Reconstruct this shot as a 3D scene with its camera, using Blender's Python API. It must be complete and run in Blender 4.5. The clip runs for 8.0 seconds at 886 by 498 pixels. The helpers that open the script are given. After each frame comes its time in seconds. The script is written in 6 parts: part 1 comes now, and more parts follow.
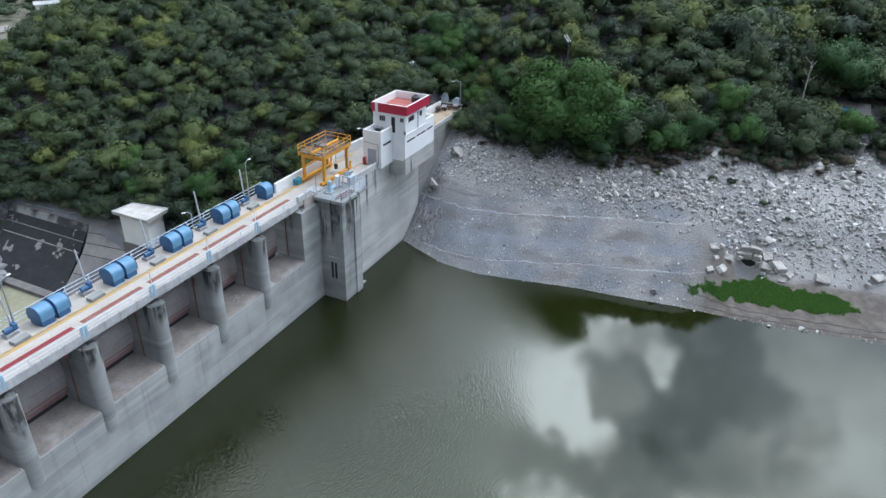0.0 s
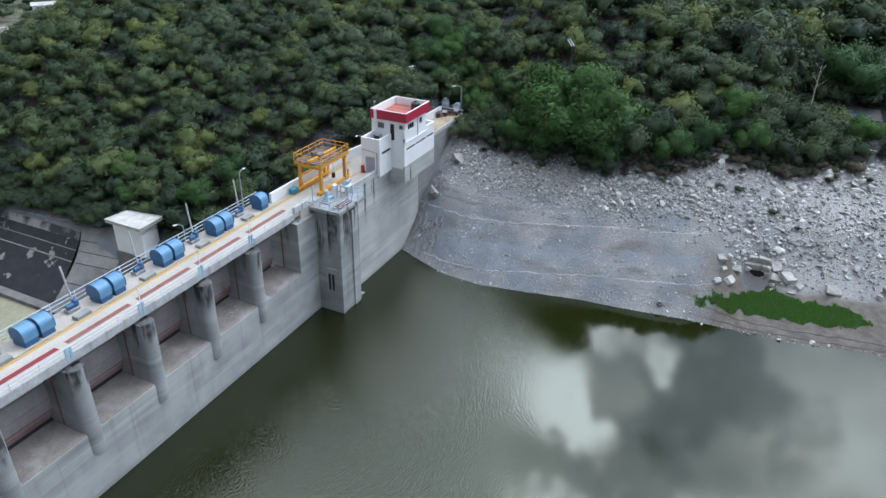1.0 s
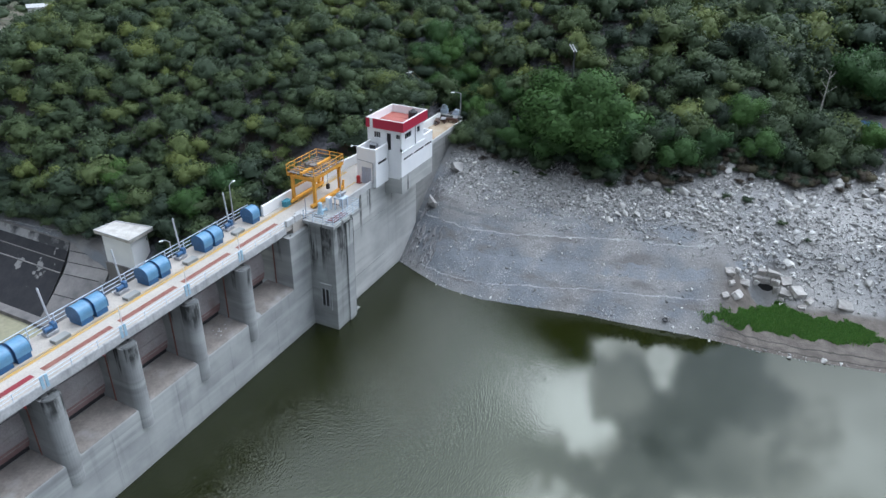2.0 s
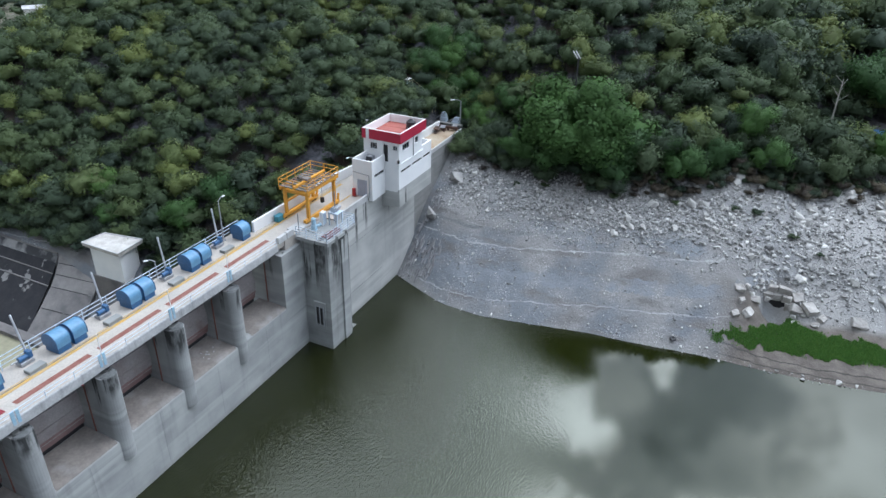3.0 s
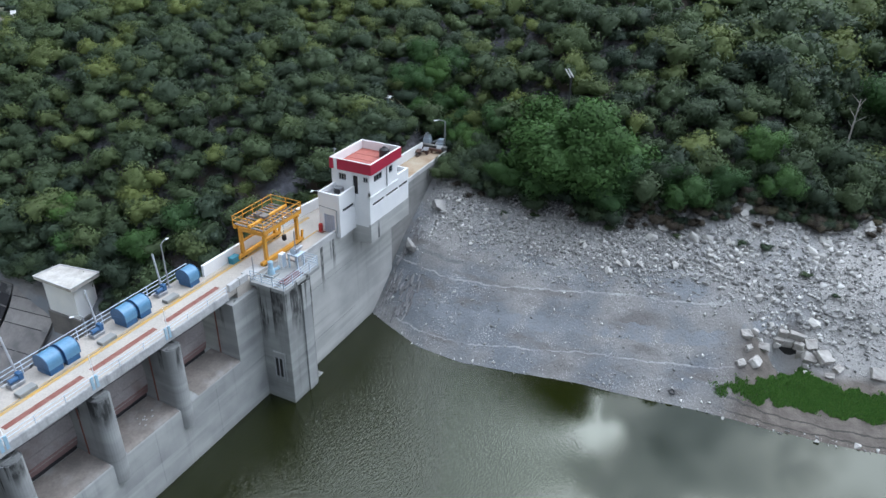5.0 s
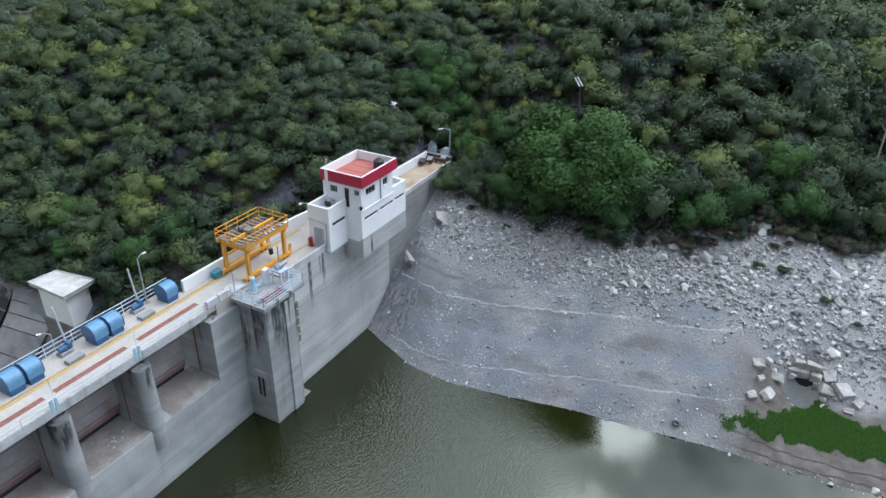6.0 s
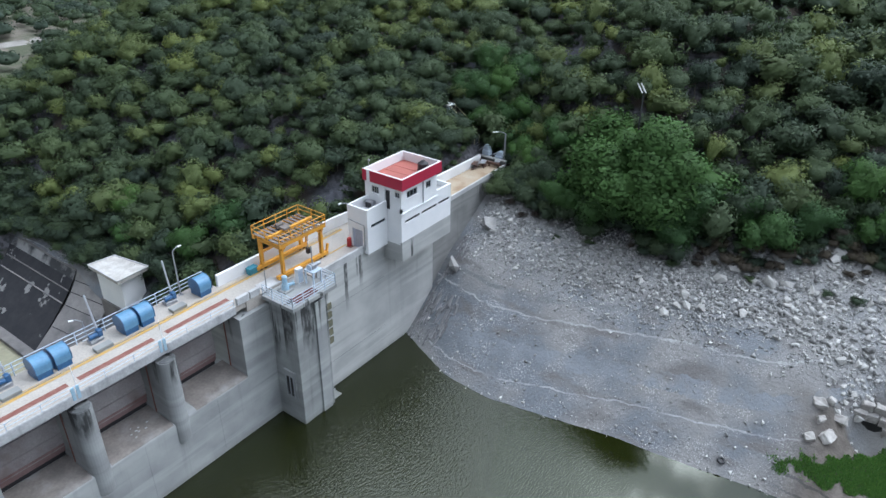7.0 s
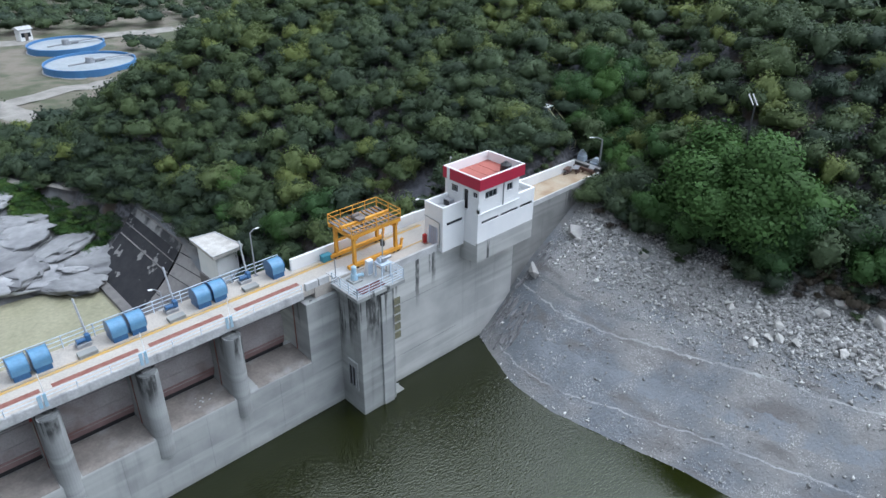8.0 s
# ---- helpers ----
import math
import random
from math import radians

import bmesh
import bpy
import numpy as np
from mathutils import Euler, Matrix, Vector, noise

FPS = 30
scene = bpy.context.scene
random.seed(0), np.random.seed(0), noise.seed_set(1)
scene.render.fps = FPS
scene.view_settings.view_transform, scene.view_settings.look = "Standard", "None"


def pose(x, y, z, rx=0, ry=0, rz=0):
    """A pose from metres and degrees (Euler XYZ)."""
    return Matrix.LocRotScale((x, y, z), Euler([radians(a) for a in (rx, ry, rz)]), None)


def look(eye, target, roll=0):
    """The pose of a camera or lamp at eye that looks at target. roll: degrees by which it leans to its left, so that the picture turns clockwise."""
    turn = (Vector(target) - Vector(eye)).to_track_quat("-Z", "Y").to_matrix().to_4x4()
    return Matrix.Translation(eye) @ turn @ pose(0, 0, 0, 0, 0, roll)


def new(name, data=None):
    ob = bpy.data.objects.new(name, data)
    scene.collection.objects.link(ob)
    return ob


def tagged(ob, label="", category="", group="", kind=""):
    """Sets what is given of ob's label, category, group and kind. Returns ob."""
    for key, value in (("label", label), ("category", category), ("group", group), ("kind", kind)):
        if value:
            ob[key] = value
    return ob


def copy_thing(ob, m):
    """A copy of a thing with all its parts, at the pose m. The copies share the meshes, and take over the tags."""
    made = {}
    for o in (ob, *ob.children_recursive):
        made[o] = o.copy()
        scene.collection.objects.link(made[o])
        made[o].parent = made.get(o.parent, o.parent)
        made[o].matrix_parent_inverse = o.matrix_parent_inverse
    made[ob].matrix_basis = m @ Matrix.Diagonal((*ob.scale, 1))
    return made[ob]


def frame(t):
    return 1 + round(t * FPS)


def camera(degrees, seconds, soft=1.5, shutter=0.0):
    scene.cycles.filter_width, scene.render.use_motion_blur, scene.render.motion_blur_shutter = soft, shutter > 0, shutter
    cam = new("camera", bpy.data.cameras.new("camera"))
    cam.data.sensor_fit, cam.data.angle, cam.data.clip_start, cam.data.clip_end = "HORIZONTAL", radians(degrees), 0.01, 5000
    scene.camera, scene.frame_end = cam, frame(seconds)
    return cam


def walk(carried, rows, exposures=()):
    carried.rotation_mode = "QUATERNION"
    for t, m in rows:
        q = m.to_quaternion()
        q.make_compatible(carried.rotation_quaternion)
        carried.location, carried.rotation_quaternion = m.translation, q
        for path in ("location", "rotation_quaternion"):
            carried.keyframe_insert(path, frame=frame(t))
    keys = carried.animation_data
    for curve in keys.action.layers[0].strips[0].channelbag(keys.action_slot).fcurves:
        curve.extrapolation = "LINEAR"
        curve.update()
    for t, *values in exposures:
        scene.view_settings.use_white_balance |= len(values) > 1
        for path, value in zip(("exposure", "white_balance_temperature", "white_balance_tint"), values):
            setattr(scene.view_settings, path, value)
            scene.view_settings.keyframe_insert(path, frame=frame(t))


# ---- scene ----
cam = camera(65.7, 8.0)
PATH = [
    (0, (-55.425, -37.347, 42.342), (-53.822, -36.611, 41.398), 1.4),
    (0.5, (-54.367, -36.824, 42.382), (-52.765, -36.088, 41.438), 1.4),
    (1, (-53.168, -36.288, 42.448), (-51.566, -35.551, 41.503), 1.4),
    (1.5, (-51.846, -35.745, 42.439), (-50.244, -35.008, 41.496), 1.4),
    (3, (-47.323, -33.991, 42.694), (-45.723, -33.251, 41.749), 1.4),
    (3.5, (-45.696, -33.231, 42.653), (-44.094, -32.493, 41.709), 1.4),
    (4, (-43.686, -32.893, 42.754), (-42.085, -32.155, 41.811), 1.3),
    (4.5, (-41.318, -32.939, 42.975), (-39.719, -32.198, 42.031), 1.3),
    (6, (-34.204, -34.883, 43.252), (-32.655, -34.046, 42.303), 1.0),
    (6.5, (-32.264, -35.702, 43.167), (-30.754, -34.798, 42.215), 0.9),
    (7, (-30.518, -36.519, 43.016), (-29.089, -35.497, 42.06), 0.8),
    (7.5, (-28.841, -37.493, 42.77), (-27.547, -36.305, 41.813), 0.7),
    (8, (-27.367, -38.473, 42.614), (-26.155, -37.204, 41.654), 0.7),
]
walk(cam, [(t, look(eye, target, roll)) for t, eye, target, roll in PATH], [(0, -0.62, 5600, 12), (8, -0.62, 5600, 12)])

# ---- light ----
SUN_EL, SUN_AZ = radians(52), radians(-42)
world = bpy.data.worlds.new("sky")
scene.world = world
world.use_nodes = True
wn, wl = world.node_tree.nodes, world.node_tree.links
wn.clear()
w_out = wn.new("ShaderNodeOutputWorld")
w_bg = wn.new("ShaderNodeBackground")
w_sky = wn.new("ShaderNodeTexSky")
w_sky.sky_type, w_sky.sun_disc = "NISHITA", False
w_sky.sun_elevation, w_sky.sun_rotation = SUN_EL, radians(90) - SUN_AZ
w_sky.air_density, w_sky.dust_density = 1.0, 3.0
w_co = wn.new("ShaderNodeTexCoord")
def cloud_noise(scale, turn, stretch, shift):
    """One layer of the cloud cover."""
    mp = wn.new("ShaderNodeMapping")
    mp.inputs["Scale"].default_value = (1.0, 1.0, stretch)
    mp.inputs["Rotation"].default_value = (0, 0, turn)
    mp.inputs["Location"].default_value = shift
    t = wn.new("ShaderNodeTexNoise")
    t.inputs["Scale"].default_value, t.inputs["Detail"].default_value = scale, 3
    wl.new(w_co.outputs["Generated"], mp.inputs["Vector"])
    wl.new(mp.outputs["Vector"], t.inputs["Vector"])
    return t.outputs["Fac"]


def sky_math(kind, a, b, c=0.0):
    x = wn.new("ShaderNodeMath")
    x.operation = kind
    for socket, value in zip(x.inputs, (a, b, c)):
        if isinstance(value, float):
            socket.default_value = value
        else:
            wl.new(value, socket)
    return x.outputs[0]


w_broad = cloud_noise(2.33, 2.1118, 1.28, (5.92, 4.96, 2.46))
w_fine = cloud_noise(9.0, 3.3685, 1.6, (-4.23, -1.96, -2.15))
# billows: each has a bearing, a height over the horizon, a half width and a weight; their edges are frayed
w_fray = wn.new("ShaderNodeTexNoise")
w_fray.inputs["Scale"].default_value, w_fray.inputs["Detail"].default_value = 11.0, 5
wl.new(w_co.outputs["Generated"], w_fray.inputs["Vector"])
w_off = wn.new("ShaderNodeVectorMath")
w_off.operation = "MULTIPLY_ADD"
w_off.inputs[1].default_value, w_off.inputs[2].default_value = (0.07, 0.07, 0.07), (-0.035, -0.035, -0.035)
wl.new(w_fray.outputs["Color"], w_off.inputs[0])
w_bent = wn.new("ShaderNodeVectorMath")
wl.new(w_co.outputs["Generated"], w_bent.inputs[0]), wl.new(w_off.outputs["Vector"], w_bent.inputs[1])
w_thick = sky_math("MULTIPLY_ADD", w_broad, 1.3, sky_math("MULTIPLY_ADD", w_fine, 1.0, -1.14))
BILLOWS = [(10.8, 36, 5.0, 1.05), (8.5, 41, 3.6, 0.55), (5.5, 47.5, 5.0, 0.95), (-4.5, 46, 4.5, 0.6), (0.0, 37.5, 7.0, -0.75), (2.5, 43.5, 2.6, -0.35), (-14, 38, 11, 0.3), (-40, 50, 22, 0.6), (60, 60, 18, 0.5), (150, 45, 22, 0.5), (-130, 35, 18, -0.4)]
for az, el, half, weight in BILLOWS:
    az, el = radians(az), radians(el)
    near = wn.new("ShaderNodeVectorMath")
    near.operation = "DOT_PRODUCT"
    near.inputs[1].default_value = (math.cos(az) * math.cos(el), math.sin(az) * math.cos(el), math.sin(el))
    wl.new(w_bent.outputs["Vector"], near.inputs[0])
    body = wn.new("ShaderNodeMapRange")
    body.interpolation_type = "SMOOTHSTEP"
    body.inputs["From Min"].default_value, body.inputs["From Max"].default_value = math.cos(radians(half * 1.3)), math.cos(radians(half * 0.35))
    wl.new(near.outputs["Value"], body.inputs["Value"])
    w_thick = sky_math("MULTIPLY_ADD", body.outputs["Result"], weight, w_thick)
w_thick = sky_math("MINIMUM", sky_math("MAXIMUM", w_thick, -2.0), 1.4)
w_power = sky_math("MULTIPLY", sky_math("POWER", 2.71828, w_thick), 16.0)
w_cloud = wn.new("ShaderNodeValToRGB")
w_cloud.color_ramp.elements[0].color = (0.80, 0.98, 1.22, 1)
w_cloud.color_ramp.elements[1].color = (0.98, 1.0, 0.965, 1)
w_fade = wn.new("ShaderNodeMapRange")
w_fade.inputs["From Min"].default_value, w_fade.inputs["From Max"].default_value = -1.5, 0.4
wl.new(w_thick, w_fade.inputs["Value"])
wl.new(w_fade.outputs["Result"], w_cloud.inputs["Fac"])
w_body = wn.new("ShaderNodeMix")
w_body.data_type, w_body.blend_type = "RGBA", "MULTIPLY"
w_body.inputs["Factor"].default_value = 1.0
wl.new(w_cloud.outputs["Color"], w_body.inputs["A"])
wl.new(w_power, w_body.inputs["B"])
w_mix = wn.new("ShaderNodeMix")
w_mix.data_type = "RGBA"
w_ramp = wn.new("ShaderNodeMapRange")
w_ramp.inputs["From Min"].default_value, w_ramp.inputs["From Max"].default_value = -2.0, 0.0
w_ramp.inputs["To Min"].default_value = 0.7
wl.new(w_thick, w_ramp.inputs["Value"])
wl.new(w_ramp.outputs["Result"], w_mix.inputs["Factor"])
wl.new(w_sky.outputs["Color"], w_mix.inputs["A"])
wl.new(w_body.outputs["Result"], w_mix.inputs["B"])
# the cloud is brighter round the veiled sun
w_dot = wn.new("ShaderNodeVectorMath")
w_dot.operation = "DOT_PRODUCT"
w_dot.inputs[1].default_value = (math.cos(SUN_AZ) * math.cos(SUN_EL), math.sin(SUN_AZ) * math.cos(SUN_EL), math.sin(SUN_EL))
w_glow = wn.new("ShaderNodeMapRange")
w_glow.interpolation_type = "SMOOTHSTEP"
w_glow.inputs["From Min"].default_value, w_glow.inputs["From Max"].default_value = 0.2, 1.0
w_glow.inputs["To Min"].default_value, w_glow.inputs["To Max"].default_value = 0.7, 3.0
w_lit = wn.new("ShaderNodeMix")
w_lit.data_type, w_lit.blend_type = "RGBA", "MULTIPLY"
w_lit.inputs["Factor"].default_value = 1.0
wl.new(w_co.outputs["Generated"], w_dot.inputs[0])
wl.new(w_dot.outputs["Value"], w_glow.inputs["Value"])
wl.new(w_mix.outputs["Result"], w_lit.inputs["A"])
wl.new(w_glow.outputs["Result"], w_lit.inputs["B"])
# an overcast sky is brighter overhead than near the horizon
w_sep = wn.new("ShaderNodeSeparateXYZ")
wl.new(w_co.outputs["Generated"], w_sep.inputs["Vector"])
w_high = wn.new("ShaderNodeMapRange")
w_high.inputs["To Min"].default_value, w_high.inputs["To Max"].default_value = 0.45, 1.4
wl.new(w_sep.outputs["Z"], w_high.inputs["Value"])
w_top = wn.new("ShaderNodeMix")
w_top.data_type, w_top.blend_type = "RGBA", "MULTIPLY"
w_top.inputs["Factor"].default_value = 1.0
wl.new(w_lit.outputs["Result"], w_top.inputs["A"])
wl.new(w_high.outputs["Result"], w_top.inputs["B"])
wl.new(w_top.outputs["Result"], w_bg.inputs["Color"])
w_bg.inputs["Strength"].default_value = 0.062
wl.new(w_bg.outputs["Background"], w_out.inputs["Surface"])
sun = new("sun", bpy.data.lights.new("sun", "SUN"))
sun.data.energy, sun.data.angle, sun.data.color = 0.8, radians(16), (1.0, 0.97, 0.92)
sun.matrix_world = look((math.cos(SUN_AZ) * math.cos(SUN_EL) * 90, math.sin(SUN_AZ) * math.cos(SUN_EL) * 90, math.sin(SUN_EL) * 90), (0, 0, 0))


# ---- materials ----
def surface(name, base, other=None, scale=1.0, rough=0.8, bump=0.3, fine=12.0, metal=0.0, stain=None, stain_amount=0.5, streak=False, lo=0.35, hi=0.7, spread=0.0, stain_lo=0.55, stain_hi=0.72):
    """Two-scale procedural surface: base to other by broad noise, fine grain in colour and bump, dark stains or streaks with a shape of their own."""
    m = bpy.data.materials.new(name)
    m.use_nodes = True
    n, l = m.node_tree.nodes, m.node_tree.links
    b = n["Principled BSDF"]
    co = n.new("ShaderNodeTexCoord")
    broad = n.new("ShaderNodeTexNoise")
    broad.inputs["Scale"].default_value, broad.inputs["Detail"].default_value = scale, 6
    l.new(co.outputs["Object"], broad.inputs["Vector"])
    ramp = n.new("ShaderNodeMapRange")
    ramp.inputs["From Min"].default_value, ramp.inputs["From Max"].default_value = lo, hi
    l.new(broad.outputs["Fac"], ramp.inputs["Value"])
    mix = n.new("ShaderNodeMix")
    mix.data_type = "RGBA"
    other = other or tuple(c * 0.75 for c in base)
    mix.inputs["A"].default_value, mix.inputs["B"].default_value = (*base, 1), (*other, 1)
    l.new(ramp.outputs["Result"], mix.inputs["Factor"])
    colour = mix.outputs["Result"]
    grain = n.new("ShaderNodeTexNoise")
    grain.inputs["Scale"].default_value, grain.inputs["Detail"].default_value = fine, 4
    l.new(co.outputs["Object"], grain.inputs["Vector"])
    g = n.new("ShaderNodeMix")
    g.data_type, g.blend_type = "RGBA", "OVERLAY"
    g.inputs["Factor"].default_value = 0.3
    l.new(colour, g.inputs["A"])
    l.new(grain.outputs["Fac"], g.inputs["B"])
    colour = g.outputs["Result"]
    if stain:
        mp = n.new("ShaderNodeMapping")
        mp.inputs["Scale"].default_value = (1.3, 1.3, 0.09) if streak else (0.5, 0.5, 0.5)
        l.new(co.outputs["Object"], mp.inputs["Vector"])
        sn = n.new("ShaderNodeTexNoise")
        sn.inputs["Scale"].default_value, sn.inputs["Detail"].default_value = 1.0, 5
        l.new(mp.outputs["Vector"], sn.inputs["Vector"])
        sr = n.new("ShaderNodeMapRange")
        sr.inputs["From Min"].default_value, sr.inputs["From Max"].default_value = stain_lo, stain_hi
        sr.inputs["To Max"].default_value = stain_amount
        l.new(sn.outputs["Fac"], sr.inputs["Value"])
        sm = n.new("ShaderNodeMix")
        sm.data_type = "RGBA"
        sm.inputs["B"].default_value = (*stain, 1)
        l.new(colour, sm.inputs["A"])
        l.new(sr.outputs["Result"], sm.inputs["Factor"])
        colour = sm.outputs["Result"]
    if spread:
        info = n.new("ShaderNodeObjectInfo")
        hs = n.new("ShaderNodeHueSaturation")
        mr = n.new("ShaderNodeMapRange")
        mr.inputs["To Min"].default_value, mr.inputs["To Max"].default_value = 1 - spread, 1 + spread
        l.new(info.outputs["Random"], mr.inputs["Value"])
        l.new(mr.outputs["Result"], hs.inputs["Value"])
        l.new(colour, hs.inputs["Color"])
        colour = hs.outputs["Color"]
    l.new(colour, b.inputs["Base Color"])
    b.inputs["Roughness"].default_value, b.inputs["Metallic"].default_value = rough, metal
    if bump:
        bp = n.new("ShaderNodeBump")
        bp.inputs["Strength"].default_value, bp.inputs["Distance"].default_value = bump, 0.05
        l.new(grain.outputs["Fac"], bp.inputs["Height"])
        l.new(bp.outputs["Normal"], b.inputs["Normal"])
    return m


DECKMAT = surface("deck_concrete", (0.47, 0.425, 0.375), (0.39, 0.36, 0.325), 0.4, 0.85, 0.15, 9.0)
DECKTAN = surface("earthy_deck", (0.42, 0.35, 0.26), (0.36, 0.26, 0.17), 0.5, 0.9, 0.2, 7.0, stain=(0.20, 0.12, 0.07), stain_amount=0.6)
EDGE = surface("stained_edge_beam", (0.50, 0.50, 0.50), (0.36, 0.36, 0.365), 0.9, 0.85, 0.2, 6.0, stain=(0.12, 0.12, 0.12), stain_amount=0.45, streak=True)
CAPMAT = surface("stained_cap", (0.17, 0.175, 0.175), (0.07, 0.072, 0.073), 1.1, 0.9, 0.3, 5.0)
FASCIA = surface("painted_edge_beam", (0.55, 0.55, 0.55), (0.42, 0.42, 0.42), 0.8, 0.8, 0.15, 8.0, stain=(0.2, 0.2, 0.2), stain_amount=0.4)
WHITE = surface("white_paint", (0.84, 0.84, 0.84), (0.77, 0.78, 0.79), 0.5, 0.7, 0.08, 14.0)
CRIMSON = surface("crimson_paint", (0.42, 0.015, 0.05), (0.36, 0.015, 0.045), 0.7, 0.6, 0.05)
ROOFRED = surface("red_roof_membrane", (0.42, 0.13, 0.10), (0.34, 0.11, 0.09), 0.7, 0.8, 0.1)
REDPAINT = surface("worn_red_paint", (0.20, 0.072, 0.055), (0.25, 0.115, 0.09), 2.5, 0.8, 0.1, 14.0)
YELLOWPAINT = surface("worn_yellow_paint", (0.50, 0.31, 0.08), (0.42, 0.31, 0.16), 1.5, 0.75, 0.1, 14.0)
BLUE = surface("blue_enamel", (0.035, 0.115, 0.26), (0.03, 0.095, 0.21), 0.9, 0.28, 0.05, 5.0)
# paler copy of the blue: light from above and fading put into the hood colour
HOODBLUE = surface("lit_faded_blue_enamel", (0.12, 0.27, 0.43), (0.085, 0.21, 0.36), 1.2, 0.35, 0.05, 5.0)
PALEBLUE = surface("pale_blue_enamel", (0.30, 0.48, 0.62), (0.40, 0.52, 0.60), 2.0, 0.55, 0.05)
RAILMAT = surface("pale_rail_paint", (0.55, 0.62, 0.70), (0.44, 0.52, 0.62), 2.0, 0.55, 0.05)
PALEPOLE = surface("pale_grey_pole_paint", (0.52, 0.54, 0.57), (0.42, 0.44, 0.47), 2.0, 0.6, 0.05)
ROOFTOP = surface("stained_roof_slab", (0.58, 0.56, 0.53), (0.40, 0.37, 0.34), 0.9, 0.85, 0.2, 6.0, stain=(0.24, 0.21, 0.19), stain_amount=0.5)
STEEL = surface("galvanised_steel", (0.42, 0.43, 0.45), (0.32, 0.33, 0.35), 3.0, 0.5, 0.05, 20, metal=0.6)
ORANGE = surface("orange_crane_paint", (0.70, 0.33, 0.025), (0.58, 0.27, 0.03), 1.4, 0.55, 0.06, 8.0)
PLANK = surface("grey_wood_plank", (0.20, 0.17, 0.15), (0.13, 0.115, 0.105), 2.0, 0.85, 0.3, 16, spread=0.25)
GATEMAT = surface("gate_steel_plate", (0.31, 0.285, 0.285), (0.23, 0.20, 0.20), 0.6, 0.6, 0.1, 8.0, stain=(0.12, 0.07, 0.055), stain_amount=0.6)
GATERED = surface("rusty_gate_plate", (0.25, 0.165, 0.16), (0.19, 0.12, 0.115), 0.8, 0.7, 0.1, 8.0, stain=(0.13, 0.05, 0.045), stain_amount=0.6)
DEEPRUST = surface("dark_red_primer", (0.13, 0.045, 0.04), (0.09, 0.04, 0.036), 1.5, 0.8, 0.1, 12.0)
DEEPRED = surface("deep_red_paint", (0.24, 0.022, 0.035), (0.19, 0.03, 0.035), 1.5, 0.8, 0.1, 14.0)
SILL = surface("silted_sill", (0.25, 0.222, 0.20), (0.185, 0.162, 0.148), 0.8, 0.9, 0.3, 5.0, stain=(0.42, 0.41, 0.40), stain_amount=0.5)
DARK = surface("dark_opening", (0.02, 0.02, 0.022), None, 1, 0.6, 0)
RUBBER = surface("black_plastic", (0.025, 0.025, 0.028), None, 1, 0.5, 0.05)
REDBOX = surface("red_enamel", (0.45, 0.03, 0.03), None, 1, 0.5, 0.05)
STRATA = surface("dark_bedrock", (0.27, 0.265, 0.265), (0.12, 0.118, 0.125), 0.9, 0.9, 0.8, 2.5, spread=0.3)
SHELFROCK = surface("grey_bedrock", (0.33, 0.33, 0.335), (0.18, 0.18, 0.19), 1.3, 0.9, 1.0, 4.5, spread=0.2)
ROCK = surface("pale_limestone", (0.53, 0.515, 0.485), (0.37, 0.36, 0.345), 0.9, 0.9, 0.6, 4.0, spread=0.22)
LINING = surface("blackened_lining", (0.020, 0.020, 0.024), (0.034, 0.033, 0.036), 0.6, 0.9, 0.3, 3.0, stain=(0.30, 0.29, 0.28), stain_amount=0.75, lo=0.4, hi=0.75, stain_lo=0.61, stain_hi=0.64)
LININGPALE = surface("grey_lining", (0.24, 0.225, 0.215), (0.165, 0.155, 0.155), 0.5, 0.85, 0.3, 4.0, stain=(0.10, 0.10, 0.10), stain_amount=0.5, spread=0.22)
BARK = surface("grey_bark", (0.17, 0.14, 0.11), (0.10, 0.085, 0.07), 3.0, 0.9, 0.5, 14)
ROAD = surface("pale_dirt_road", (0.33, 0.31, 0.28), (0.22, 0.205, 0.185), 0.3, 0.95, 0.3, 3.0)


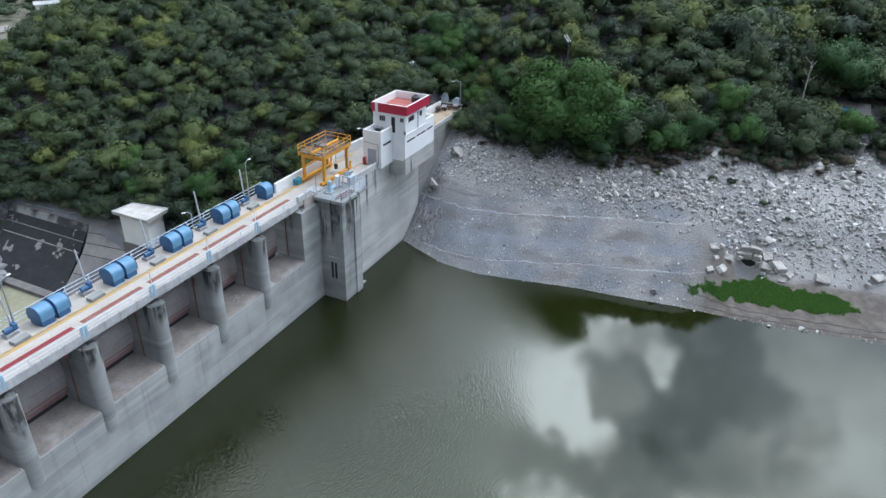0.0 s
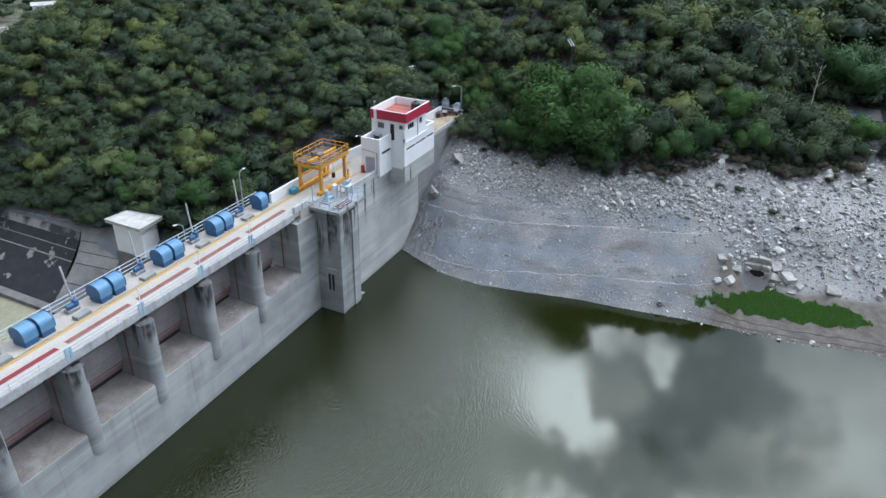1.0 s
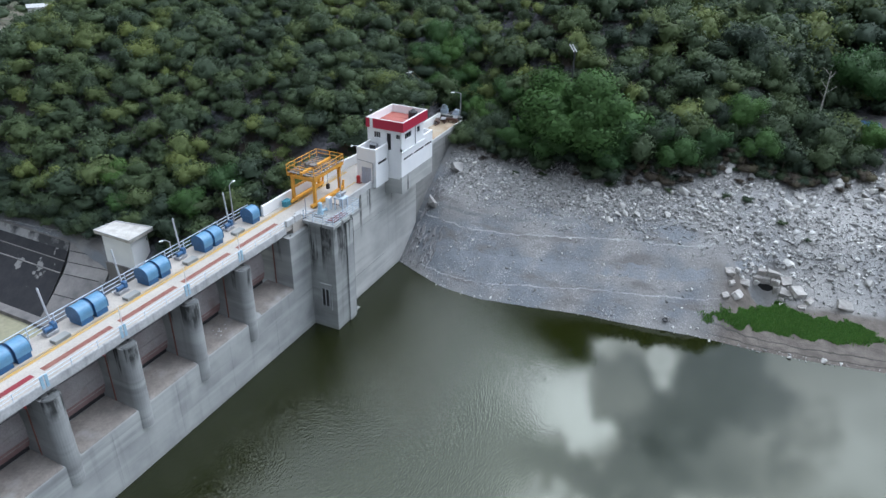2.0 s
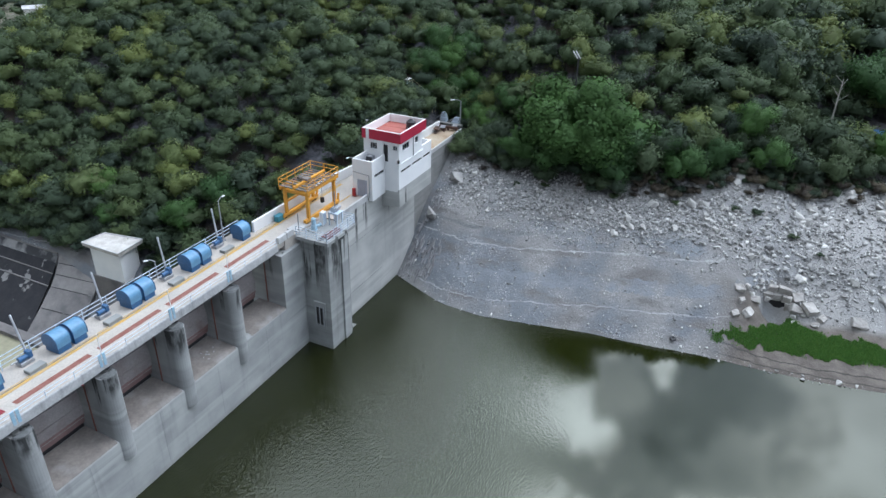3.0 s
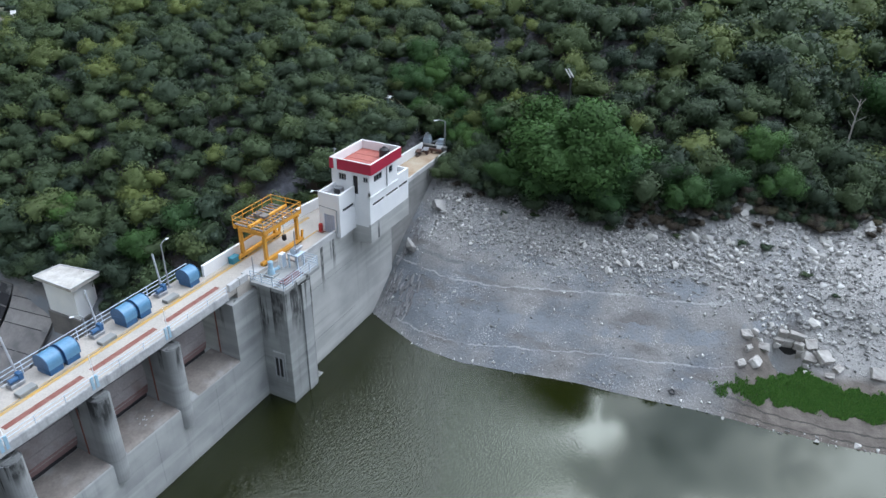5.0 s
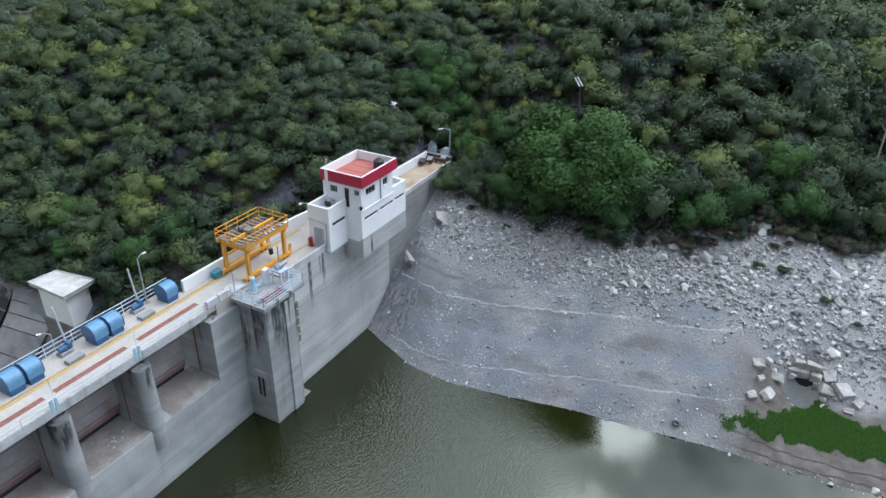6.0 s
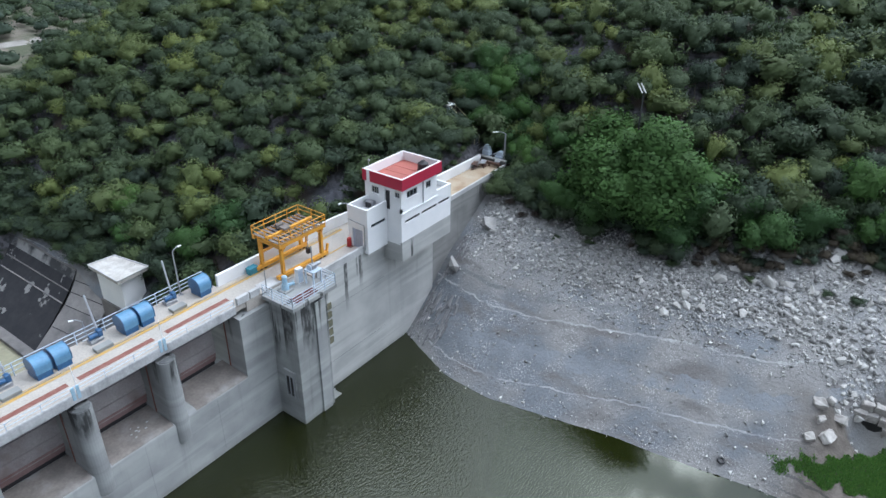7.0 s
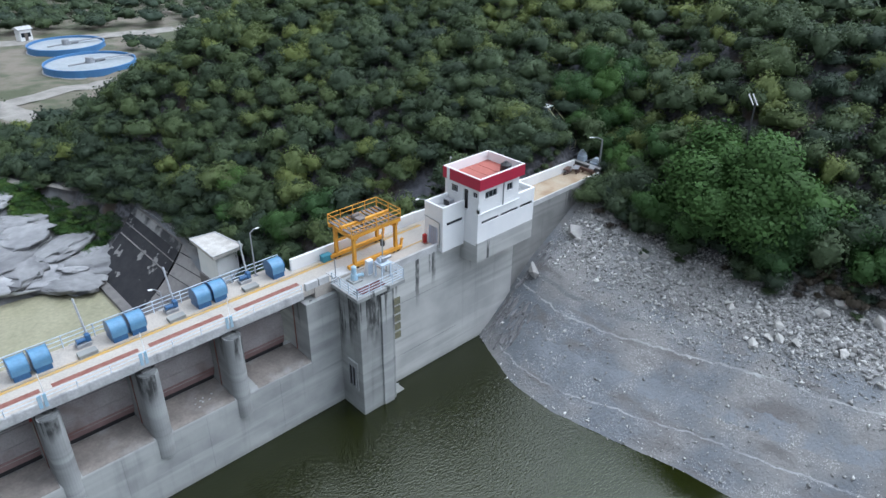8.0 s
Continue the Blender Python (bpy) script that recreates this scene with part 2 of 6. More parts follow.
def dam_concrete(name, base, dark, drip_top, drip_len, drip=0.75, edge=0.575, runs=()):
    """Cast concrete with pour bands, broad blotches and black runs hanging from the crest."""
    m = bpy.data.materials.new(name)
    m.use_nodes = True
    n, l = m.node_tree.nodes, m.node_tree.links
    b = n["Principled BSDF"]
    co = n.new("ShaderNodeTexCoord")
    def tex(scale, detail, stretch):
        mp = n.new("ShaderNodeMapping")
        mp.inputs["Scale"].default_value = stretch
        l.new(co.outputs["Object"], mp.inputs["Vector"])
        t = n.new("ShaderNodeTexNoise")
        t.inputs["Scale"].default_value, t.inputs["Detail"].default_value = scale, detail
        l.new(mp.outputs["Vector"], t.inputs["Vector"])
        return t.outputs["Fac"]
    def span(v, a, c, lo=0.0, hi=1.0):
        r = n.new("ShaderNodeMapRange")
        r.inputs["From Min"].default_value, r.inputs["From Max"].default_value = a, c
        r.inputs["To Min"].default_value, r.inputs["To Max"].default_value = lo, hi
        l.new(v, r.inputs["Value"])
        return r.outputs["Result"]
    def blend(fac, a, c):
        x = n.new("ShaderNodeMix")
        x.data_type = "RGBA"
        l.new(fac, x.inputs["Factor"])
        for socket, value in (("A", a), ("B", c)):
            if isinstance(value, tuple):
                x.inputs[socket].default_value = (*value, 1)
            else:
                l.new(value, x.inputs[socket])
        return x.outputs["Result"]
    def times(a, c):
        x = n.new("ShaderNodeMath")
        x.operation = "MULTIPLY"
        l.new(a, x.inputs[0]), l.new(c, x.inputs[1])
        return x.outputs[0]
    colour = blend(span(tex(0.3, 6, (1, 1, 1)), 0.35, 0.68), base, dark)
    pale = tuple(min(1, c * 1.18) for c in base)
    colour = blend(span(tex(1.0, 3, (0.05, 0.05, 0.9)), 0.48, 0.66, 0, 0.65), colour, pale)
    colour = blend(span(tex(1.0, 4, (0.08, 0.08, 1.9)), 0.56, 0.72, 0, 0.35), colour, tuple(c * 0.7 for c in dark))
    colour = blend(span(tex(1.0, 4, (1.6, 1.6, 0.10)), 0.58, 0.74, 0, 0.25), colour, tuple(c * 0.6 for c in dark))
    sep = n.new("ShaderNodeSeparateXYZ")
    l.new(co.outputs["Object"], sep.inputs["Vector"])
    reach = n.new("ShaderNodeMath")
    reach.operation = "MULTIPLY_ADD"
    reach.inputs[1].default_value = drip_len * 1.6
    l.new(tex(1.0, 2, (0.6, 0.6, 0.0)), reach.inputs[0]), l.new(sep.outputs["Z"], reach.inputs[2])
    low = drip_top + drip_len * 0.8 - drip_len * 0.72
    run = times(span(tex(1.0, 3, (1.15, 1.15, 0.03)), edge, edge + 0.03), span(reach.outputs[0], low, low + drip_len * 0.3, 0, drip))
    colour = blend(times(run, span(tex(2.5, 5, (1, 1, 0.3)), 0.3, 0.55)), colour, (0.035, 0.036, 0.036))
    for x, half, bottom in runs:
        wob = n.new("ShaderNodeMath")
        wob.operation = "MULTIPLY_ADD"
        wob.inputs[1].default_value = 0.35
        l.new(tex(1.0, 3, (0.0, 0.0, 0.9)), wob.inputs[0]), l.new(sep.outputs["X"], wob.inputs[2])
        far = n.new("ShaderNodeMath")
        far.operation = "SUBTRACT"
        far.inputs[1].default_value = x + 0.175
        l.new(wob.outputs[0], far.inputs[0])
        side = n.new("ShaderNodeMath")
        side.operation = "ABSOLUTE"
        l.new(far.outputs[0], side.inputs[0])
        streak_mask = times(span(side.outputs[0], half, half * 0.6), span(sep.outputs["Z"], bottom, bottom + 0.55 * (drip_top - bottom), 0, 0.9))
        colour = blend(times(streak_mask, span(tex(1.6, 5, (1, 1, 0.4)), 0.3, 0.5)), colour, (0.04, 0.042, 0.042))
    wet = span(sep.outputs["Z"], 0.55, 0.1, 0, 0.35)
    colour = blend(wet, colour, (0.16, 0.16, 0.13))
    l.new(colour, b.inputs["Base Color"])
    b.inputs["Roughness"].default_value = 0.85
    bp = n.new("ShaderNodeBump")
    bp.inputs["Strength"].default_value, bp.inputs["Distance"].default_value = 0.15, 0.04
    l.new(tex(5.0, 5, (1, 1, 1)), bp.inputs["Height"])
    l.new(bp.outputs["Normal"], b.inputs["Normal"])
    return m


def glass(name):
    m = bpy.data.materials.new(name)
    m.use_nodes = True
    b = m.node_tree.nodes["Principled BSDF"]
    b.inputs["Base Color"].default_value = (0.02, 0.025, 0.03, 1)
    b.inputs["Roughness"].default_value = 0.08
    return m


GLASS = glass("dark_window_glass")
CONCRETE = dam_concrete("weathered_concrete", (0.40, 0.408, 0.396), (0.255, 0.262, 0.262), 12.6, 6.0, 0.85, 0.62)
ABUTMENT = dam_concrete("abutment_concrete", (0.50, 0.502, 0.482), (0.37, 0.372, 0.362), 12.6, 4.0, 0.5, 0.68, [(5.25, 0.15, 9.3), (7.75, 0.26, 7.2), (9.75, 0.28, 8.8), (9.25, 0.12, 10.2), (14.6, 0.2, 8.5)])
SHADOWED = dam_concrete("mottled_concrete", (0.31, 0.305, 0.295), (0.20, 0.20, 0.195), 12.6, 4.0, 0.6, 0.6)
TOWERMAT = dam_concrete("tower_concrete", (0.33, 0.34, 0.33), (0.19, 0.195, 0.195), 12.3, 7.5, 0.95, 0.475)
PIER = dam_concrete("pier_concrete", (0.345, 0.352, 0.348), (0.20, 0.205, 0.205), 11.8, 3.2, 0.95, 0.5)


def leaf_material(name, dark, light, warm):
    m = bpy.data.materials.new(name)
    m.use_nodes = True
    n, l = m.node_tree.nodes, m.node_tree.links
    b = n["Principled BSDF"]
    geo = n.new("ShaderNodeNewGeometry")
    info = n.new("ShaderNodeObjectInfo")
    tint = n.new("ShaderNodeAttribute")
    tint.attribute_name = "tint"
    add = n.new("ShaderNodeMath")
    add.operation = "ADD"
    l.new(tint.outputs["Fac"], add.inputs[0])
    plain = n.new("ShaderNodeMath")
    plain.operation = "COMPARE"
    plain.inputs[1].default_value, plain.inputs[2].default_value = 0.0, 0.0005
    l.new(tint.outputs["Fac"], plain.inputs[0])
    each = n.new("ShaderNodeMath")
    each.operation = "MULTIPLY"
    reach = n.new("ShaderNodeMath")
    reach.operation = "MULTIPLY"
    reach.inputs[1].default_value = 0.66
    l.new(info.outputs["Random"], reach.inputs[0]), l.new(reach.outputs[0], each.inputs[0]), l.new(plain.outputs[0], each.inputs[1])
    l.new(each.outputs[0], add.inputs[1])
    fr = n.new("ShaderNodeMath")
    fr.operation = "FRACT"
    l.new(add.outputs[0], fr.inputs[0])
    ramp = n.new("ShaderNodeValToRGB")
    e = ramp.color_ramp.elements
    e[0].color, e[1].color = (*dark, 1), (*warm, 1)
    e[0].position, e[1].position = 0.1, 0.95
    mid = e.new(0.6)
    mid.color = (*light, 1)
    l.new(fr.outputs[0], ramp.inputs["Fac"])
    hs = n.new("ShaderNodeHueSaturation")
    mr = n.new("ShaderNodeMapRange")
    mr.inputs["To Min"].default_value, mr.inputs["To Max"].default_value = 0.84, 1.2
    l.new(geo.outputs["Random Per Island"], mr.inputs["Value"])
    l.new(mr.outputs["Result"], hs.inputs["Value"])
    l.new(ramp.outputs["Color"], hs.inputs["Color"])
    l.new(hs.outputs["Color"], b.inputs["Base Color"])
    b.inputs["Roughness"].default_value = 0.6
    b.inputs["Specular IOR Level"].default_value = 0.22
    tr = n.new("ShaderNodeBsdfTranslucent")
    l.new(hs.outputs["Color"], tr.inputs["Color"])
    mx = n.new("ShaderNodeMixShader")
    mx.inputs["Fac"].default_value = 0.25
    l.new(b.outputs["BSDF"], mx.inputs[1])
    l.new(tr.outputs["BSDF"], mx.inputs[2])
    l.new(mx.outputs["Shader"], n["Material Output"].inputs["Surface"])
    return m


LEAF = leaf_material("scrub_leaves", (0.047, 0.070, 0.047), (0.084, 0.119, 0.053), (0.165, 0.200, 0.058))
LEAFGREEN = leaf_material("bright_green_leaves", (0.046, 0.098, 0.032), (0.076, 0.150, 0.038), (0.140, 0.215, 0.050))
GRASSLEAF = leaf_material("grass_blades", (0.085, 0.19, 0.045), (0.12, 0.25, 0.055), (0.17, 0.28, 0.07))


# ---- mesh helpers ----
def mesh_object(name, bm, material, smooth=False):
    me = bpy.data.meshes.new(name)
    bm.to_mesh(me)
    bm.free()
    me.materials.append(material)
    if smooth:
        me.polygons.foreach_set("use_smooth", [True] * len(me.polygons))
    return new(name, me)


def part(name, bm, material, parent, label="", smooth=False):
    ob = mesh_object(name, bm, material, smooth)
    ob.parent = parent
    return tagged(ob, label)


def shared(name, me, parent, m=None):
    ob = new(name, me)
    ob.parent = parent
    if m is not None:
        ob.matrix_basis = m
    return ob


def thing(name, label, category, group="", kind="", at=None):
    ob = new(name)
    if at is not None:
        ob.matrix_basis = at
    return tagged(ob, label, category, group, kind)


def box(x0, y0, z0, x1, y1, z1, bevel=0.0, bm=None):
    bm = bm or bmesh.new()
    v = [bm.verts.new((x, y, z)) for x in (x0, x1) for y in (y0, y1) for z in (z0, z1)]
    fs = [bm.faces.new([v[i] for i in q]) for q in ((0, 1, 3, 2), (4, 6, 7, 5), (0, 4, 5, 1), (2, 3, 7, 6), (0, 2, 6, 4), (1, 5, 7, 3))]
    if bevel:
        es = list({e for f in fs for e in f.edges})
        bmesh.ops.bevel(bm, geom=es, offset=bevel, segments=1, affect="EDGES")
    return bm


def prism(points, axis, a, b, bm=None):
    """A solid with the given outline, run along an axis (x, y or z) from a to b."""
    bm = bm or bmesh.new()
    def put(p, h):
        return {"x": (h, p[0], p[1]), "y": (p[0], h, p[1]), "z": (p[0], p[1], h)}[axis]
    lo, hi = [bm.verts.new(put(p, a)) for p in points], [bm.verts.new(put(p, b)) for p in points]
    bm.faces.new(lo), bm.faces.new(list(reversed(hi)))
    k = len(points)
    for i in range(k):
        bm.faces.new((lo[(i + 1) % k], lo[i], hi[i], hi[(i + 1) % k]))
    bmesh.ops.recalc_face_normals(bm, faces=list(bm.faces))
    return bm


def tube(p, q, r0, r1=None, sides=8, bm=None):
    """A round bar from p to q, tapering from r0 to r1."""
    bm = bm or bmesh.new()
    p, q, r1 = Vector(p), Vector(q), r0 if r1 is None else r1
    turn = (q - p).to_track_quat("Z", "Y")
    rings = []
    for c, r in ((p, r0), (q, r1)):
        rings.append([bm.verts.new(c + turn @ Vector((math.cos(2 * math.pi * i / sides) * r, math.sin(2 * math.pi * i / sides) * r, 0))) for i in range(sides)])
    for i in range(sides):
        j = (i + 1) % sides
        bm.faces.new((rings[0][i], rings[0][j], rings[1][j], rings[1][i]))
    bm.faces.new(list(reversed(rings[0]))), bm.faces.new(rings[1])
    return bm


def bar(p, q, w, h, bm=None):
    """A square-cut beam from p to q, w wide and h high."""
    bm = bm or bmesh.new()
    p, q = Vector(p), Vector(q)
    turn = (q - p).to_track_quat("Z", "Y")
    ends = [[bm.verts.new(c + turn @ Vector((sx * w / 2, sy * h / 2, 0))) for sx, sy in ((-1, -1), (1, -1), (1, 1), (-1, 1))] for c in (p, q)]
    for i in range(4):
        j = (i + 1) % 4
        bm.faces.new((ends[0][i], ends[0][j], ends[1][j], ends[1][i]))
    bm.faces.new(list(reversed(ends[0]))), bm.faces.new(ends[1])
    return bm


def raw_mesh(name, verts, faces, material, tints=None, smooth=False, normals=None):
    """A mesh from arrays: verts n x 3, faces m x k."""
    me = bpy.data.meshes.new(name)
    verts, faces = np.asarray(verts, np.float32), np.asarray(faces, np.int32)
    me.vertices.add(len(verts))
    me.vertices.foreach_set("co", verts.ravel())
    me.loops.add(faces.size)
    me.loops.foreach_set("vertex_index", faces.ravel())
    me.polygons.add(len(faces))
    me.polygons.foreach_set("loop_start", np.arange(0, faces.size, faces.shape[1], dtype=np.int32))
    if smooth:
        me.polygons.foreach_set("use_smooth", np.ones(len(faces), bool))
    me.update(calc_edges=True)
    if normals is not None:
        at = me.attributes.new("custom_normal", "FLOAT_VECTOR", "POINT")
        at.data.foreach_set("vector", np.asarray(normals, np.float32).ravel())
    if tints is not None:
        at = me.attributes.new("tint", "FLOAT", "FACE")
        at.data.foreach_set("value", np.asarray(tints, np.float32))
    me.materials.append(material)
    return me


# ---- ground ----
def lattice(ix, iy, seed):
    h = (ix * 374761393 + iy * 668265263 + seed * 982451653) & 0x7FFFFFFF
    h = ((h ^ (h >> 13)) * 1274126177) & 0x7FFFFFFF
    return ((h ^ (h >> 16)) & 0xFFFF) / 65535.0


def rough_noise(x, y, size, seed, octaves=3):
    """Value noise, about -1 to 1, on arrays."""
    out, amp, total = 0.0, 1.0, 0.0
    for o in range(octaves):
        u, v = np.asarray(x) / size * 2**o, np.asarray(y) / size * 2**o
        iu, iv = np.floor(u).astype(np.int64), np.floor(v).astype(np.int64)
        fu, fv = u - iu, v - iv
        fu, fv = fu * fu * (3 - 2 * fu), fv * fv * (3 - 2 * fv)
        a = lattice(iu, iv, seed + o) * (1 - fu) + lattice(iu + 1, iv, seed + o) * fu
        b = lattice(iu, iv + 1, seed + o) * (1 - fu) + lattice(iu + 1, iv + 1, seed + o) * fu
        out, total, amp = out + amp * (a * (1 - fv) + b * fv), total + amp, amp * 0.5
    return 2 * out / total - 1


def ease(a, b, v):
    k = np.clip((np.asarray(v, float) - a) / (b - a), 0, 1)
    return k * k * (3 - 2 * k)


def shore_x(y):
    """Where the waterline lies along the bank."""
    return np.interp(y, [-120, -80, -55, -46, -40, -34, -28, -22, -17, -11, -6, -1, 5], [30, 24, 19, 17.2, 16.6, 16.4, 15.5, 14.9, 13.8, 12.7, 13.0, 15.1, 18])


def foot_x(y):
    """The foot of the downstream hillside."""
    return np.interp(y, [0, 62, 92, 140, 400], [4, 4, -9, -20, -60])


def ground_z(x, y):
    x, y = np.broadcast_arrays(np.asarray(x, float), np.asarray(y, float))
    d = x - shore_x(y)
    steep = np.interp(d, [-60, -30, -6, 0, 4, 9, 13, 18, 22, 30, 40, 60, 120, 300], [-14, -10, -2.6, 0, 2.9, 6.4, 7.8, 9.5, 12.0, 19.5, 25.5, 31, 40, 55])
    rise = np.interp(d, [-60, 0, 4, 9, 13, 18, 22, 30, 40, 60, 120, 300], [-14, 0, 2.9, 6.4, 7.8, 9.5, 11.8, 17.0, 21.0, 26.5, 35, 50])
    steep = steep + (rise - steep) * ease(-15, -24, y) * ease(-2, 2, d)
    shelf = np.interp(d, [-60, -30, -6, 0, 6, 9, 11, 16, 19, 24, 36, 60, 120, 300], [-12, -8, -1.2, 0, 0.75, 1.3, 2.8, 6.0, 7.0, 8.2, 12.0, 24, 34, 50])
    k = ease(-33, -42, y)
    up = steep * (1 - k) + shelf * k
    xb = foot_x(y)
    dn = np.where(x > xb, -3 + np.interp(x - xb, [0, 20, 28, 45, 80, 200], [0, 14.0, 18.6, 25.0, 36, 56]), -4.6 + (x - xb) * 1.0)
    dn = np.maximum(dn - np.maximum(y - 80, 0) * 0.62, np.where(x > xb, -4.0, dn))
    floor = np.interp(y, [0, 56, 63, 80, 88, 110], [-13, -12.5, -9.0, -6.0, -4.2, -4.0])
    dn = np.maximum(dn, floor)
    j = ease(3.0, 8.0, y)
    z = up * (1 - j) + dn * j
    # rubble heaped against the abutment wall
    z = z + np.interp(x, [18, 21.5, 24, 26, 28, 31, 34, 37], [0, 0.2, 0.4, 0.5, 0.8, 1.5, 1.8, 0.3]) * ease(-8, -0.5, y) * (1 - j)
    # the levelled ground at the end of the crest
    flat = np.exp(-(((x - 38) / 4.5) ** 2 + ((y - 4) / 4.5) ** 2))
    z = z * (1 - flat) + 12.4 * flat
    rough = 0.16 + 0.5 * ease(17, 24, d) * (1 - j) + 0.5 * j
    z = z + rough * rough_noise(x, y, 6.0, 3) * ease(0.5, 4, np.abs(d) + 8 * j) + 0.12 * rough_noise(x, y, 1.6, 8) * ease(0, 2, d)
    z = z - 1.7 * np.exp(-(((x - 26.0) / 1.6) ** 2 + ((y + 40.3) / 1.5) ** 2) ** 2)
    z = z - 1.1 * np.exp(-(((x - 28.9) / 0.6) ** 2 + ((y + 40.9) / 1.0) ** 2))
    # the land closes round the water, far behind
    far = np.maximum(np.maximum(-x - 190, 0), np.maximum(-y - 260, 0))
    return z + np.where(x < 0, np.minimum(far * 0.5, 60), 0)


def ground_material():
    m = bpy.data.materials.new("bank_and_hillside")
    m.use_nodes = True
    n, l = m.node_tree.nodes, m.node_tree.links
    b = n["Principled BSDF"]
    co = n.new("ShaderNodeTexCoord")
    def tex(scale, detail=6, stretch=None):
        t = n.new("ShaderNodeTexNoise")
        t.inputs["Scale"].default_value, t.inputs["Detail"].default_value = scale, detail
        if stretch:
            mp = n.new("ShaderNodeMapping")
            mp.inputs["Scale"].default_value = stretch
            l.new(co.outputs["Object"], mp.inputs["Vector"])
            l.new(mp.outputs["Vector"], t.inputs["Vector"])
        else:
            l.new(co.outputs["Object"], t.inputs["Vector"])
        return t.outputs["Fac"]
    def blend(fac, a, b2, kind="MIX"):
        x = n.new("ShaderNodeMix")
        x.data_type, x.blend_type = "RGBA", kind
        for socket, value in (("Factor", fac), ("A", a), ("B", b2)):
            if isinstance(value, tuple):
                x.inputs[socket].default_value = (*value, 1)
            elif isinstance(value, float):
                x.inputs[socket].default_value = value
            else:
                l.new(value, x.inputs[socket])
        return x.outputs["Result"]
    def span(v, a, c):
        r = n.new("ShaderNodeMapRange")
        r.inputs["From Min"].default_value, r.inputs["From Max"].default_value = a, c
        l.new(v, r.inputs["Value"])
        return r.outputs["Result"]
    def attr(name):
        a = n.new("ShaderNodeAttribute")
        a.attribute_name = name
        return a.outputs["Fac"]
    scree = blend(span(tex(0.16, 4), 0.42, 0.58), (0.25, 0.244, 0.238), (0.172, 0.185, 0.203))
    patchy = n.new("ShaderNodeMath")
    patchy.operation = "MULTIPLY"
    l.new(span(tex(8.0, 3), 0.55, 0.61), patchy.inputs[0]), l.new(span(tex(0.35, 5), 0.48, 0.62), patchy.inputs[1])
    scree = blend(patchy.outputs[0], scree, (0.46, 0.455, 0.45))
    scree = blend(span(tex(0.35, 6, (1, 0.6, 2.5)), 0.52, 0.66), scree, (0.165, 0.155, 0.152))
    scree = blend(span(tex(2.2, 5), 0.58, 0.75), scree, (0.16, 0.16, 0.16))
    sep = n.new("ShaderNodeSeparateXYZ")
    l.new(co.outputs["Object"], sep.inputs["Vector"])
    def level(z, half, wobble):
        """A former waterline: a band about one height, frayed by noise."""
        a = n.new("ShaderNodeMath")
        a.operation = "MULTIPLY_ADD"
        a.inputs[1].default_value = wobble
        l.new(tex(0.9, 4), a.inputs[0]), l.new(attr("level"), a.inputs[2])
        c = n.new("ShaderNodeMath")
        c.operation = "COMPARE"
        c.inputs[1].default_value, c.inputs[2].default_value = z + wobble * 0.5, half
        l.new(a.outputs[0], c.inputs[0])
        f = n.new("ShaderNodeMath")
        f.operation = "MULTIPLY"
        l.new(c.outputs[0], f.inputs[0]), l.new(span(tex(0.6, 4), 0.3, 0.6), f.inputs[1])
        return f.outputs[0]
    band = blend(level(5.55, 0.055, 0.45), scree, (0.43, 0.43, 0.43))
    band = blend(level(1.6, 0.045, 0.4), band, (0.40, 0.40, 0.41))
    band = blend(level(6.75, 0.12, 0.3), band, (0.17, 0.175, 0.18))
    band = blend(level(3.3, 0.5, 0.9), band, (0.22, 0.235, 0.255))
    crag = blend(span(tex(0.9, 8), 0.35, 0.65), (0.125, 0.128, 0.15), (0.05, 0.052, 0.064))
    # grey-violet rocky soil, its tones lifted to stand in for haze over the gaps
    hazed_soil = blend(span(tex(1.6, 8), 0.42, 0.6), (0.04, 0.04, 0.042), (0.115, 0.112, 0.125))
    hazed_soil = blend(span(tex(0.22), 0.5, 0.62), hazed_soil, (0.075, 0.058, 0.045))
    mud = blend(span(tex(0.9, 6), 0.35, 0.65), (0.088, 0.076, 0.066), (0.15, 0.13, 0.112))
    dusty = blend(tex(0.8), (0.47, 0.455, 0.435), (0.37, 0.36, 0.35))
    band = blend(attr("dusty"), band, dusty)
    # scar: red-brown earth, its colour deepened for the shade in the hollow
    band = blend(attr("scar"), band, (0.06, 0.042, 0.036))
    colour = blend(attr("woods"), band, hazed_soil)
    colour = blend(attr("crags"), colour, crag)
    lines = n.new("ShaderNodeMath")
    lines.operation = "MULTIPLY_ADD"
    lines.inputs[1].default_value = 0.9
    l.new(tex(0.7, 5), lines.inputs[0]), l.new(attr("bank"), lines.inputs[2])
    for where, half in ((1.15, 0.08), (2.3, 0.1)):
        c = n.new("ShaderNodeMath")
        c.operation = "COMPARE"
        c.inputs[1].default_value, c.inputs[2].default_value = where, half
        l.new(lines.outputs[0], c.inputs[0])
        mud = blend(c.outputs[0], mud, (0.05, 0.045, 0.04))
    colour = blend(attr("mud"), colour, mud)
    meadow = blend(span(tex(0.12), 0.4, 0.62), (0.085, 0.095, 0.055), (0.20, 0.175, 0.14))
    colour = blend(attr("meadow"), colour, meadow)
    pale = blend(tex(0.5), (0.15, 0.15, 0.155), (0.27, 0.265, 0.26))
    colour = blend(attr("shelves"), colour, pale)
    l.new(colour, b.inputs["Base Color"])
    b.inputs["Roughness"].default_value = 0.95
    bp = n.new("ShaderNodeBump")
    bp.inputs["Strength"].default_value, bp.inputs["Distance"].default_value = 0.7, 0.12
    l.new(tex(4.0, 6), bp.inputs["Height"])
